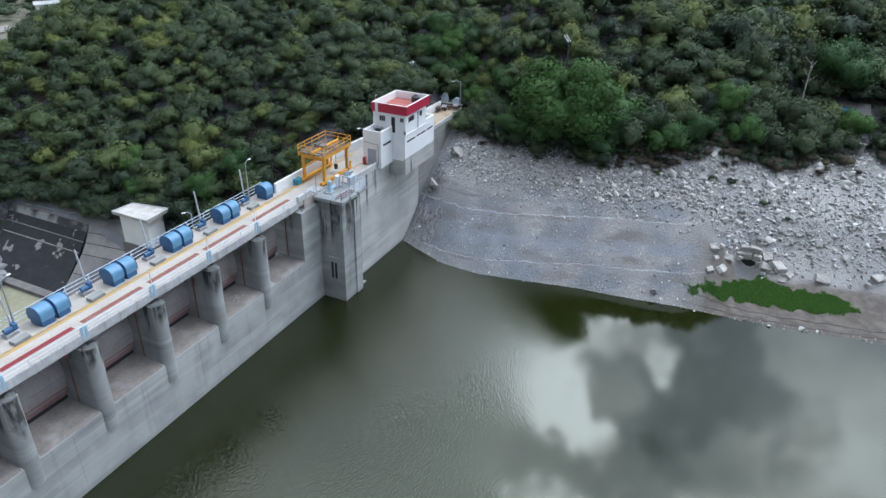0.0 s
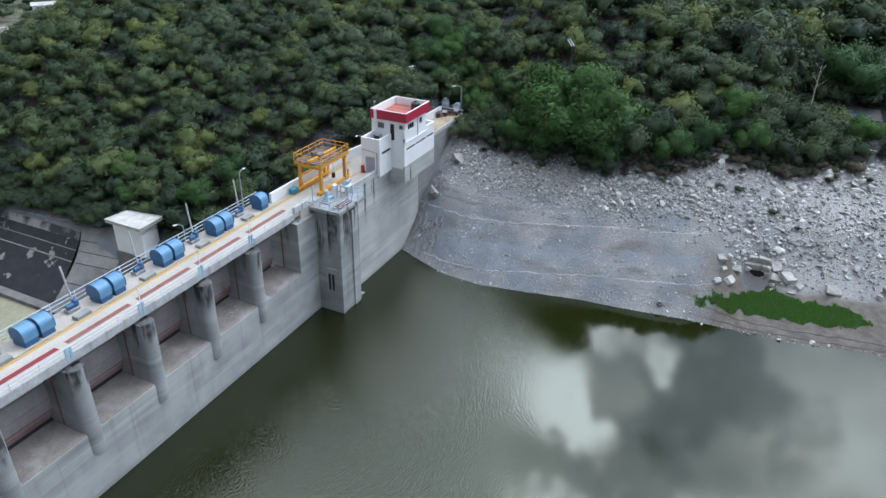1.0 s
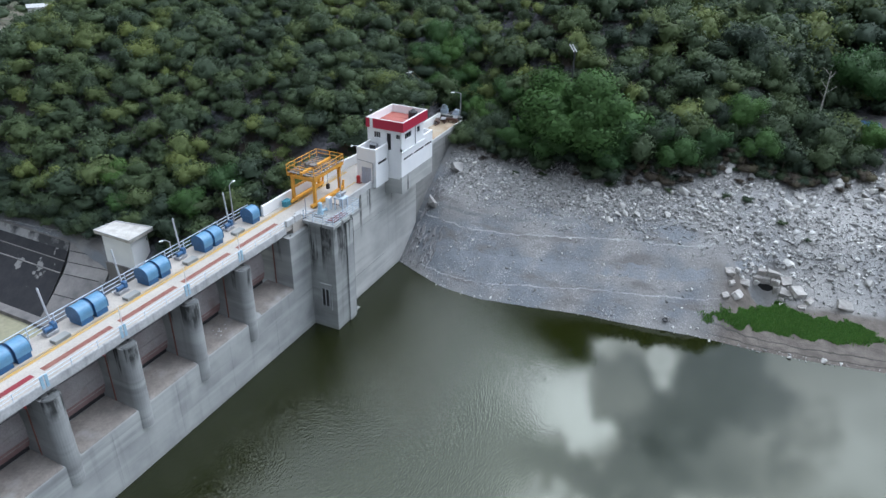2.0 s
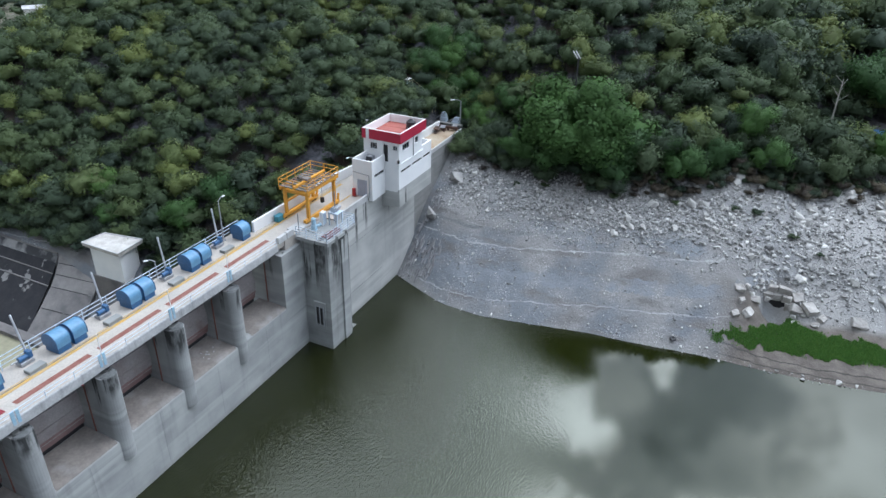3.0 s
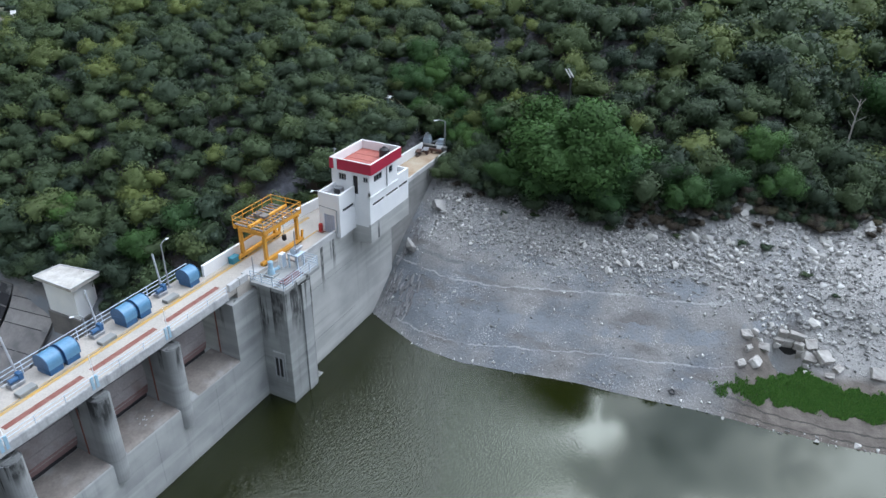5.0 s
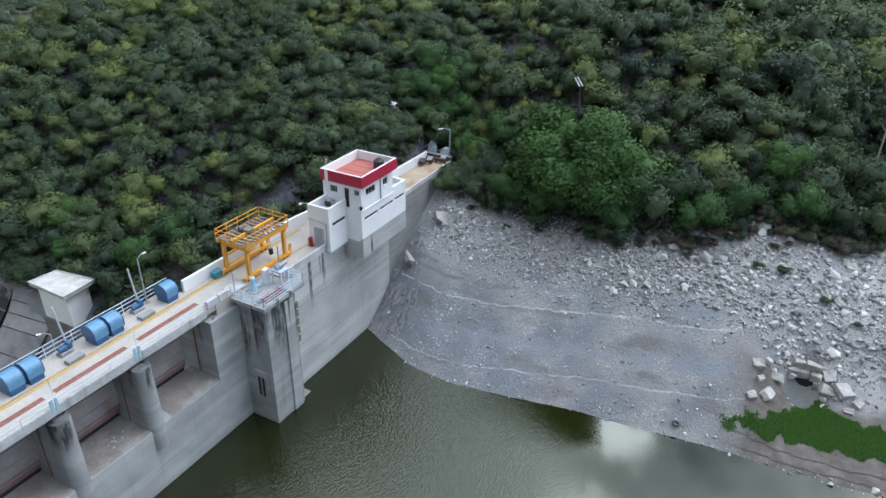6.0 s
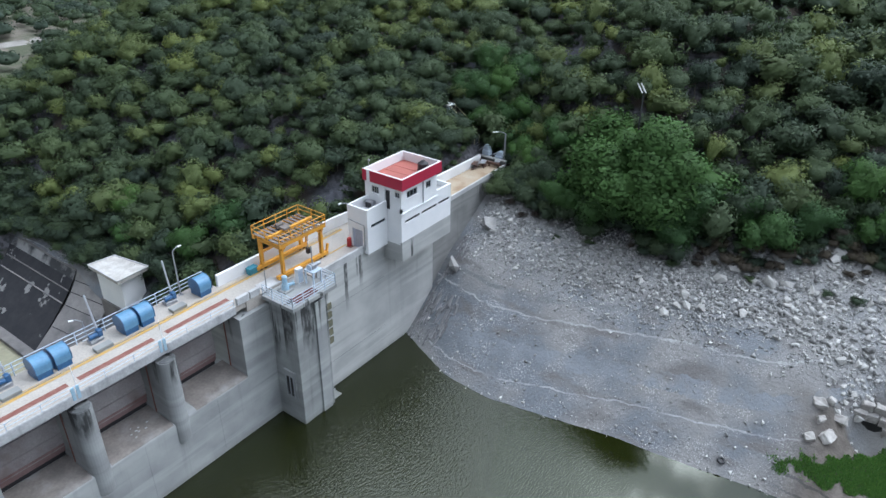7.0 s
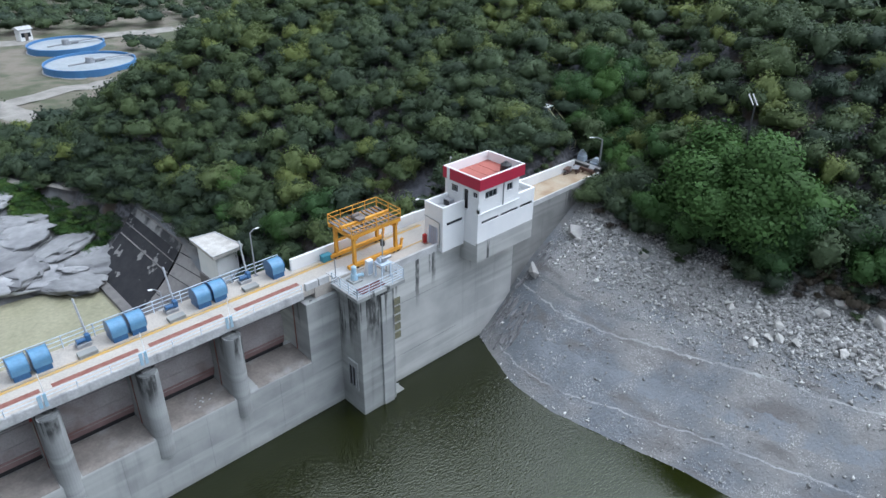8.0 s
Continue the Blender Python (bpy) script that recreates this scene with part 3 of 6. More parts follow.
    l.new(bp.outputs["Normal"], b.inputs["Normal"])
    return m


def spaced(parts):
    return np.unique(np.concatenate([np.arange(a, b, s) for a, b, s in parts]))


gx = spaced([(-1500, -200, 130), (-200, -30, 10), (-30, 8, 1.5), (8, 46, 0.5), (46, 90, 1.5), (90, 300, 10), (300, 1600, 130)])
gy = spaced([(-1500, -300, 120), (-300, -80, 12), (-80, 12, 0.55), (12, 110, 1.2), (110, 300, 8), (300, 1600, 130)])
GX, GY = np.meshgrid(gx, gy, indexing="ij")
GZ = ground_z(GX, GY)
idx = np.arange(GX.size).reshape(GX.shape)
quads = np.stack([idx[:-1, :-1], idx[1:, :-1], idx[1:, 1:], idx[:-1, 1:]], -1).reshape(-1, 4)
ground_mesh = raw_mesh("ground", np.stack([GX, GY, GZ], -1).reshape(-1, 3), quads, ground_material(), smooth=True)
GD = GX - shore_x(GY) + 0.9 * rough_noise(GX, GY, 5.0, 21)
TREELINE = ([-90, -60, -53, -48, -40, -32, -27, -21, -16, -12, -6, -1, 10], [33.5, 32.5, 31, 29.8, 26.5, 22, 19.8, 20, 17.8, 18, 18.5, 17.5, 18.6])
CRAGS = [(20.5, 17.5, 2.8), (52, -24, 2.2), (49, -35, 1.8), (51, 3, 2.2), (46, 14, 1.8)]


def craggy(x, y):
    """Bare rock outcrops on the hillside, 0 to 1."""
    return np.clip(sum(np.exp(-(((x - a) / r) ** 2 + ((y - b) / r) ** 2) ** 2) for a, b, r in CRAGS) + 0.6 * ease(0.5, 0.75, rough_noise(x, y, 6.0, 33)), 0, 1)


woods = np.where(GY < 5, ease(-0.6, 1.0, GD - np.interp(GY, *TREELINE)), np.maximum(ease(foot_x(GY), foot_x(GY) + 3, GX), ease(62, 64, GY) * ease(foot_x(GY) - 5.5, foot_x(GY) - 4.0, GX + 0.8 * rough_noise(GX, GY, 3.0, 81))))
muddy = ease(-33, -38, GY) * ease(9.4, 8.2, GD) * ease(-2, -0.5, GD)
dusty_bank = np.maximum(ease(-36, -44, GY) * ease(7, 9, GD), 0.75 * ease(10.5, 14, GD)) * (0.7 + 0.3 * rough_noise(GX, GY, 4.0, 71))
scar = ease(0.35, 0.8, np.exp(-(((GX - 28.8) / 0.75) ** 2 + ((GY + 40.9) / 1.2) ** 2)) + 0.25 * rough_noise(GX, GY, 0.9, 72))
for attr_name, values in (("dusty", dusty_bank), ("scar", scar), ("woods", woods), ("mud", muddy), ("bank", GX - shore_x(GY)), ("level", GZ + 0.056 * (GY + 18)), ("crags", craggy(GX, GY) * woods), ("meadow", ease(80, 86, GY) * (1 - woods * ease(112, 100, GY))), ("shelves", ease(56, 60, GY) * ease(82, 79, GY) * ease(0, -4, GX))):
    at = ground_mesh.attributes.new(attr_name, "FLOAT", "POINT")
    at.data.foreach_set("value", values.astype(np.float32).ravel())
ground = tagged(new("ground", ground_mesh), "grey stony reservoir bank rising to a scrub-covered hillside", "ground", kind="structure")


def water_material():
    m = bpy.data.materials.new("green_water")
    m.use_nodes = True
    n, l = m.node_tree.nodes, m.node_tree.links
    b = n["Principled BSDF"]
    co = n.new("ShaderNodeTexCoord")
    big = n.new("ShaderNodeTexNoise")
    big.inputs["Scale"].default_value = 0.03
    l.new(co.outputs["Object"], big.inputs["Vector"])
    mix = n.new("ShaderNodeMix")
    mix.data_type = "RGBA"
    mix.inputs["A"].default_value, mix.inputs["B"].default_value = (0.0095, 0.0115, 0.0022, 1), (0.014, 0.0165, 0.0038, 1)
    l.new(big.outputs["Fac"], mix.inputs["Factor"])
    l.new(mix.outputs["Result"], b.inputs["Base Color"])
    b.inputs["Roughness"].default_value, b.inputs["IOR"].default_value = 0.05, 1.62
    b.inputs["Specular Tint"].default_value = (0.96, 1.0, 0.87, 1)
    mp = n.new("ShaderNodeMapping")
    mp.inputs["Rotation"].default_value = (0, 0, radians(35))
    mp.inputs["Scale"].default_value = (1.0, 2.2, 1.0)
    l.new(co.outputs["Object"], mp.inputs["Vector"])
    w1 = n.new("ShaderNodeTexNoise")
    w1.inputs["Scale"].default_value, w1.inputs["Detail"].default_value = 3.0, 2
    l.new(mp.outputs["Vector"], w1.inputs["Vector"])
    calm = n.new("ShaderNodeTexNoise")
    calm.inputs["Scale"].default_value, calm.inputs["Detail"].default_value = 0.035, 2
    l.new(co.outputs["Object"], calm.inputs["Vector"])
    amount = n.new("ShaderNodeMapRange")
    amount.inputs["From Min"].default_value, amount.inputs["From Max"].default_value = 0.42, 0.6
    amount.inputs["To Min"].default_value, amount.inputs["To Max"].default_value = 0.4, 0.9
    l.new(calm.outputs["Fac"], amount.inputs["Value"])
    # wind ruffles the water by the dam; the bay under the bank lies calm
    sep = n.new("ShaderNodeSeparateXYZ")
    l.new(co.outputs["Object"], sep.inputs["Vector"])
    lee = n.new("ShaderNodeMapRange")
    lee.inputs["From Min"].default_value, lee.inputs["From Max"].default_value = -26, -13
    lee.inputs["To Min"].default_value, lee.inputs["To Max"].default_value = 0.03, 1.0
    l.new(sep.outputs["Y"], lee.inputs["Value"])
    force = n.new("ShaderNodeMath")
    force.operation = "MULTIPLY"
    l.new(amount.outputs["Result"], force.inputs[0]), l.new(lee.outputs["Result"], force.inputs[1])
    bp = n.new("ShaderNodeBump")
    bp.inputs["Distance"].default_value = 0.07
    l.new(force.outputs[0], bp.inputs["Strength"])
    l.new(w1.outputs["Fac"], bp.inputs["Height"])
    l.new(bp.outputs["Normal"], b.inputs["Normal"])
    return m


WATER = water_material()
bm = bmesh.new()
for q in (((-400, -400), (60, -400), (60, 3.4), (-400, 3.4)),):
    bm.faces.new([bm.verts.new((x, y, 0)) for x, y in q])
tagged(mesh_object("water", bm, WATER), "calm murky green reservoir water with faint ripples", "water", kind="structure")


# ---- dam ----
DECK, SLAB = 12.6, 11.6
LEFT = -70.5
PIERS = [-9.55 - 6.5 * i for i in range(9)]
dam = thing("dam_wall", "long grey weathered concrete gate dam standing in the reservoir", "dam", kind="structure")
part("lower_wall", prism([(3.0, -13), (3.0, 5.72), (3.04, 5.83), (3.12, 5.92), (3.24, 5.98), (3.4, 6.015), (6.3, 6.15), (6.9, 6.1), (12, -2), (12, -13)], "x", LEFT, -3.104), CONCRETE, dam)
part("end_block", box(-3.1, 3.0, -13, 4.2, 8.2, SLAB - 0.004), CONCRETE, dam)
part("abutment_wall", prism([(4.204, 1.62), (20.9, 1.6), (20.9, 6.2), (4.204, 7.2)], "z", -13, DECK - 0.25), ABUTMENT, dam)
# darker concrete carries both the stains and the shade of the recessed wall
part("abutment_wall", prism([(20.904, 1.85), (36.0, 2.13), (36.0, 5.3), (27, 5.4), (20.904, 6.15)], "z", -13, DECK - 0.25), SHADOWED, dam, "abutment wall darkened for its stains and recess shade")
part("corbel", prism([(-0.62, 12.88), (-0.62, 10.9), (1.75, 10.6), (1.75, 12.88)], "x", 13.15, 20.9), ABUTMENT, dam)
for x in PIERS:
    nose = [(x + 0.7 * math.cos(a), 3.35 + 0.65 * math.sin(a)) for a in [math.pi + math.pi * i / 12 for i in range(13)]]
    part("pier", prism(nose + [(x + 0.7, 9.0), (x - 0.7, 9.0)], "z", 3.95, SLAB - 0.004), PIER, dam)
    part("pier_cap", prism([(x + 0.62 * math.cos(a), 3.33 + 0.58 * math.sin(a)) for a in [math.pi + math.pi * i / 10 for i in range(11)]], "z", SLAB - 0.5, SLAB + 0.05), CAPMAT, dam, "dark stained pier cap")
for x in PIERS + [-3.1 + 0.7]:
    if x < -3:
        part("gate_guide", box(x + 0.7, 5.08, 6.1, x + 0.74, 5.2, SLAB - 0.3), REDPAINT, dam, "faded red steel gate guide")
    if x < -20:
        part("guide_bracket", box(x - 0.9, 4.95, 10.5, x - 0.745, 5.3, 11.1, 0.02), REDBOX, dam, "red enamelled guide bracket")
    part("gate_guide", box(x - 0.74, 5.08, 6.1, x - 0.7, 5.2, SLAB - 0.3), REDPAINT, dam, "faded red steel gate guide")
for x in PIERS + [-3.1 + 0.7]:
    part("sill", prism([(3.045, 5.84), (3.12, 5.925), (3.24, 5.985), (3.4, 6.019), (6.28, 6.154), (6.28, 6.175), (3.4, 6.04), (3.22, 6.003), (3.1, 5.942), (3.03, 5.85)], "x", x - 5.78, x - 0.72), SILL, dam, "silty brown-grey gate sill")
for i in range(10):
    part("joint", box(-6.3 - 6.5 * i, 2.994, 0.4, -6.25 - 6.5 * i, 3.0, 5.6), PIER, dam)
for z, h in ((2.9, 0.03), (8.6, 0.03)):
    part("lift_joint", box(4.9, 1.585, z, 12.9, 1.61, z + h), PIER, dam)

# intake tower with its hatch, landing and gallery
tower = thing("intake_tower", "square weathered concrete intake tower with dark water stains", "tower", kind="structure")
part("shaft", box(0, 0, -10, 3.7, 3.1, 12.1, 0.04), TOWERMAT, tower)
part("buttress", box(2.2, -0.14, -10, 3.35, -0.003, 11.7, 0.03), CONCRETE, tower)
part("gallery_floor", box(-0.35, -0.3, 12.104, 4.7, 3.41, 12.45, 0.02), CONCRETE, tower)
part("hatch_frame", box(-0.14, 0.62, 2.35, -0.003, 1.95, 5.4), PIER, tower, "black stained hatch frame")
for k in range(3):
    part("hatch_bar", box(-0.2, 0.8 + 0.45 * k, 2.7, -0.142, 0.9 + 0.45 * k, 4.9), STEEL, tower)
for k in range(2):
    part("hatch_opening", box(-0.15, 0.92 + 0.45 * k, 2.8, -0.135, 1.23 + 0.45 * k, 4.8), DARK, tower)
for k, z in enumerate((0.25, 0.95)):
    part("landing_rail", bar((3.72, 1.1, z), (4.9, 1.1, z), 0.07, 0.07), STEEL, tower)
part("landing", box(3.704, 0.3, -0.1, 4.9, 1.5, 0.05), CONCRETE, tower)
for k in range(5):
    part("gauge_board", box(4.55, 1.5, 5.1 + 0.92 * k, 5.6, 1.615, 5.75 + 0.92 * k), surface("mossy_board", (0.20, 0.19, 0.12), (0.12, 0.12, 0.09), 3.0) if k == 0 else bpy.data.materials["mossy_board"], tower, "mossy yellowed water level board")

# ---- deck ----
deck = thing("deck", "pale buff concrete service deck along the dam crest", "deck", kind="structure")
part("slab", box(LEFT, 3.5, SLAB + 0.5, -1.9, 8.8, DECK), DECKMAT, deck)
part("girder", box(LEFT, 4.15, SLAB, -1.9, 8.7, SLAB + 0.496), PIER, deck, "dark concrete girder set back under the deck")
part("slab", box(-1.896, 3.42, SLAB, 4.2, 7.25, DECK), DECKMAT, deck)
part("slab", prism([(4.204, 1.9), (13.0, 1.9), (21.0, 2.06), (21.0, 5.94), (12, 6.98), (4.204, 7.05)], "z", DECK - 0.24, DECK), DECKMAT, deck)
part("slab", prism([(21.004, 2.06), (36.0, 2.35), (36.0, 5.15), (27, 5.25), (21.004, 5.94)], "z", DECK - 0.24, DECK), DECKTAN, deck, "deck slab browned with earth")
part("edge_beam", prism([(3.36, SLAB + 0.4), (3.497, SLAB + 0.4), (3.497, DECK + 0.14), (3.40, DECK + 0.14), (3.36, DECK + 0.06)], "x", LEFT, -3.0), EDGE, deck)
part("track", box(LEFT, 6.08, DECK, 12.2, 6.56, DECK + 0.02), YELLOWPAINT, deck, "worn yellow line beside a steel track")
part("rail", box(LEFT, 6.37, DECK + 0.02, 12.2, 6.42, DECK + 0.06), STEEL, deck)
part("track", box(0.6, 3.62, DECK, 10.2, 3.8, DECK + 0.02), YELLOWPAINT, deck)
for i, x in enumerate([-2.55] + [-9.35 - 6.5 * i for i in range(9)]):
    part("stripe", box(x - 5.75, 4.66, DECK, x, 5.14, DECK + 0.008), DEEPRED if i >= 4 else REDPAINT, deck, "brick red painted stripe")
part("kerb", box(4.3, 1.625, DECK - 0.25, 10.3, 1.8, 13.0, 0.02), FASCIA, deck)
part("kerb_cap", box(4.3, 1.6, 13.003, 10.3, 1.82, 13.06), FASCIA, deck)
part("kerb", prism([(20.95, 1.85), (36.0, 2.13), (36.0, 2.3), (20.95, 2.0)], "z", DECK - 0.24, 12.85), FASCIA, deck)
part("parapet", prism([(-1.8, 7.0), (12.0, 6.95), (27.0, 5.2), (35.2, 5.1), (35.2, 5.35), (27, 5.45), (12.0, 7.2), (-1.8, 7.25)], "z", DECK, 13.7), WHITE, deck, "white painted parapet wall")
part("kerb", box(-2.7, 3.42, DECK, -1.5, 3.75, 13.25, 0.03), FASCIA, deck)
part("kerb", box(-1.42, 3.42, DECK, -0.4, 3.75, 13.25, 0.03), FASCIA, deck)
part("kerb", box(0.1, 3.45, DECK, 1.9, 4.7, 12.72, 0.03), FASCIA, deck, "pale worn concrete plinth")

for x in PIERS:
    gate = thing("radial_gate", "curved brown-grey steel radial gate shut between piers", "gate", "spillway gates")
    a0, a1 = -19, 32
    arc = [(10.9 - 5.0 * math.cos(radians(a)), 8.3 + 5.0 * math.sin(radians(a))) for a in np.linspace(a0, a1, 14)]
    back = [(10.9 - 4.88 * math.cos(radians(a)), 8.3 + 4.88 * math.sin(radians(a))) for a in np.linspace(a1, a0, 14)]
    part("skin_plate", prism(arc + back, "x", x + 0.76, x + 5.74), GATEMAT, gate)
    for a in (-12, 2, 16):
        c = (10.9 - 5.03 * math.cos(radians(a)), 8.3 + 5.03 * math.sin(radians(a)))
        part("seam", box(x + 0.8, c[0] - 0.02, c[1] - 0.03, x + 5.7, c[0] + 0.03, c[1] + 0.03), GATEMAT, gate)
    low = [(10.9 - r * math.cos(radians(a)), 8.3 + r * math.sin(radians(a))) for r, turn in ((5.03, 1), (5.004, -1)) for a in np.linspace(a0, -9, 5)[::turn]]
    part("lower_band", prism(low, "x", x + 0.78, x + 5.72), GATERED, gate, "rusty red lower gate plate")
    # tall black strip: bottom seal plus the shadow in the gap under the gate
    part("gap_shade_strip", box(x + 0.76, 6.34, 6.16, x + 5.74, 6.5, 6.68), RUBBER, gate, "black strip standing for the bottom seal and shadowed gap")


# ---- railings ----
def railing(label, points, height, posts, rails, material, r=0.035, wide=None):
    """A railing along a line of points: posts at a spacing, rails at the given heights."""
    rail = thing("railing", label, "railing")
    for p, q in zip(points, points[1:]):
        p, q = Vector(p), Vector(q)
        k = max(1, round((q - p).length / posts))
        for h in rails:
            part("rail", tube(p + Vector((0, 0, h)), q + Vector((0, 0, h)), r, sides=6), material, rail)
        for i in range(k + 1):
            c = p.lerp(q, i / k)
            part("post", tube(c, c + Vector((0, 0, height)), r * 1.25, sides=6), material, rail)
    return rail


front = railing("pale blue steel pipe railing along the upstream deck edge", [(-68.0, 3.43, 12.74), (-3.1, 3.43, 12.74)], 0.6, 6.5 / 3, (0.3, 0.58), RAILMAT, 0.024)
for x in PIERS:
    part("panel", box(x - 0.28, 3.33, 12.3, x - 0.06, 3.41, 13.32, 0.01), PALEBLUE, front, "pale blue flat post")
    part("panel", box(x + 0.06, 3.33, 12.3, x + 0.28, 3.41, 13.32, 0.01), PALEBLUE, front, "pale blue flat post")
back = railing("pale grey steel pipe railing along the downstream deck edge", [(-68.0, 8.65, 12.6), (-2.1, 8.65, 12.6)], 1.1, 6.5 / 3, (0.4, 0.75, 1.08), RAILMAT)
railing("white steel railing round the intake tower gallery", [(-0.25, 3.3, 12.45), (-0.25, -0.2, 12.45), (4.6, -0.2, 12.45), (4.6, 1.5, 12.45)], 1.05, 1.2, (0.25, 0.5, 0.75, 1.03), RAILMAT, 0.03)


# ---- hoists ----
def gear_cover(at):
    cover = thing("gear_cover", "blue enamelled steel hoist cover with an arched top", "machine cover", "hoist covers", at=at)
    arch = [(1.45, 0.55)] + [(0.75 + 0.74 * math.cos(a), 1.12 + 0.72 * math.sin(a)) for a in [math.pi * i / 14 for i in range(15)]] + [(0.02, 0.55)]
    part("hood", prism(arch, "x", 0.0, 1.12), HOODBLUE, cover, "blue hood painted paler for top light and fading")
    part("skirt", box(0.04, 0.05, 0, 1.08, 1.42, 0.56, 0.02), BLUE, cover)
    part("flange", prism([(p[0], p[1]) for p in [(1.50, 0.55)] + [(0.75 + 0.79 * math.cos(a), 1.12 + 0.77 * math.sin(a)) for a in [math.pi * i / 14 for i in range(15)]] + [(-0.03, 0.55)]], "x", -0.035, -0.002), BLUE, cover)
    part("flange", prism([(p[0], p[1]) for p in [(1.50, 0.55)] + [(0.75 + 0.79 * math.cos(a), 1.12 + 0.77 * math.sin(a)) for a in [math.pi * i / 14 for i in range(15)]] + [(-0.03, 0.55)]], "x", 1.122, 1.155), BLUE, cover)
    for z in (0.5, 0.95):
        part("side_panel", box(-0.05, 0.25, z - 0.35, -0.038, 1.25, z), BLUE, cover)
    return cover


cover = gear_cover(pose(-3.72, 6.72, DECK) @ Matrix.Diagonal((1.0, 0.97, 0.84, 1)))
for i in range(9):
    copy_thing(cover, pose(-10.35 - 6.5 * i, 6.72, DECK))
    copy_thing(cover, pose(-8.98 - 6.5 * i, 6.74, DECK))


def hoist(at):
    h = thing("hoist_motor", "blue hoist motor on a grey concrete pad by the rail", "motor", "hoist motors", at=at)
    part("pad", box(-0.75, -1.0, 0, 0.55, -0.35, 0.3, 0.03), CONCRETE, h)
    part("base", box(-0.45, 0.25, 0, 0.55, 0.9, 0.3, 0.02), STEEL, h)
    part("motor", tube((-0.3, 0.55, 0.5), (0.25, 0.55, 0.5), 0.18, sides=14), BLUE, h, smooth=False)
    part("gearbox", box(0.25, 0.35, 0.3, 0.6, 0.8, 0.85, 0.04), BLUE, h)
    part("shaft", tube((-0.9, 0.55, 0.5), (-0.45, 0.55, 0.5), 0.06), STEEL, h)
    part("cowl", tube((-0.38, 0.55, 0.5), (-0.3, 0.55, 0.5), 0.21, sides=14), BLUE, h)
    return h


def mast(at, lean):
    m = thing("steel_mast", "leaning grey steel mast with a ball top by the rail", "mast", "steel masts", at=at)
    part("pole", tube((0, 0, 0), (lean, 0, 3.6), 0.085, 0.07), PALEPOLE, m)
    part("foot", box(-0.2, -0.2, 0, 0.2, 0.2, 0.05), STEEL, m)
    part("cap", tube((lean, 0, 3.58), (lean * 1.02, 0, 3.75), 0.095, 0.05), PALEPOLE, m)
    return m


def lamp_post(at, height=4.0, reach=1.0, turn=0.0):
    lamp = thing("street_lamp", "slim grey steel lamp post with a curved arm", "street lamp", "lamp posts", at=at @ pose(0, 0, 0, 0, 0, turn))
    part("pole", tube((0, 0, 0), (0, 0, height), 0.075, 0.05), STEEL, lamp)
    arm = bmesh.new()
    pts = [(reach * s, 0, height + 0.28 * math.sin(s * math.pi / 2)) for s in (0, 0.3, 0.65, 1)]
    for p, q in zip(pts, pts[1:]):
        tube(p, q, 0.04, sides=6, bm=arm)
    part("arm", arm, STEEL, lamp)
    part("lamp_head", box(reach - 0.05, -0.08, height + 0.2, reach + 0.3, 0.08, height + 0.29, 0.02), WHITE, lamp)
    part("foot", box(-0.17, -0.17, 0, 0.17, 0.17, 0.06), STEEL, lamp)
    return lamp


h0, m0 = hoist(pose(-5.7, 7.55, DECK)), mast(pose(-5.2, 8.35, DECK), -0.3)
for i in range(1, 9):
    copy_thing(h0, pose(-5.55 - 6.5 * i, 7.45, DECK))
    copy_thing(m0, pose(-5.0 - 6.5 * i, 8.4, DECK))
lamp0 = lamp_post(pose(-4.4, 8.5, DECK), 4.0, 0.55)
for x in (-30.8, -43.8):
    copy_thing(lamp0, pose(x, 8.5, DECK, 0, 0, 0))
copy_thing(lamp0, pose(-12.3, 8.7, DECK - 2.4, 0, 0, 150))
copy_thing(lamp0, pose(36.75, 2.75, DECK - 0.4, 0, 0, 136) @ Matrix.Diagonal((1.8, 1, 1.05, 1)))
litter = thing("litter", "white scraps of litter lying on the gate sill", "litter")
for i in range(9):
    a = 2.4 * i
    x, y = -12.4 + 0.13 * i * math.cos(a), 4.4 + 0.09 * i * math.sin(a)
    part("scrap", box(x - 0.08, y - 0.04, 6.1 + 0.037 * (y - 3.1), x + 0.06 + 0.02 * (i % 3), y + 0.05, 6.15 + 0.037 * (y - 3.1), 0.015), FASCIA, litter)
cable = thing("cable", "thin dark cable sagging along the deck edge", "cable")
for i in range(60):
    sag = lambda k: (-3.2 - 1.08 * k, 3.33, 12.05 - 0.16 * abs(math.sin(math.pi * k / 6)))
    part("span", tube(sag(i), sag(i + 1), 0.022, sides=5), RUBBER, cable)
# slender white rods on the upstream deck edge
for x in (-15.8, -9.3, -22.3):
    rod = thing("marker_rod", "thin white rod standing on the upstream deck edge", "rod", "marker rods")
    part("rod", tube((x, 3.62, DECK), (x - 0.05, 3.62, DECK + 2.2), 0.025, sides=6), WHITE, rod)
    part("foot", box(x - 0.06, 3.56, DECK, x + 0.06, 3.68, DECK + 0.05), WHITE, rod)


# ---- gantry crane ----
crane = thing("gantry_crane", "orange-yellow steel gantry crane standing on deck tracks", "crane")
X0, X1, Y0, Y1, TOP = 2.45, 7.0, 3.7, 6.35, 15.75
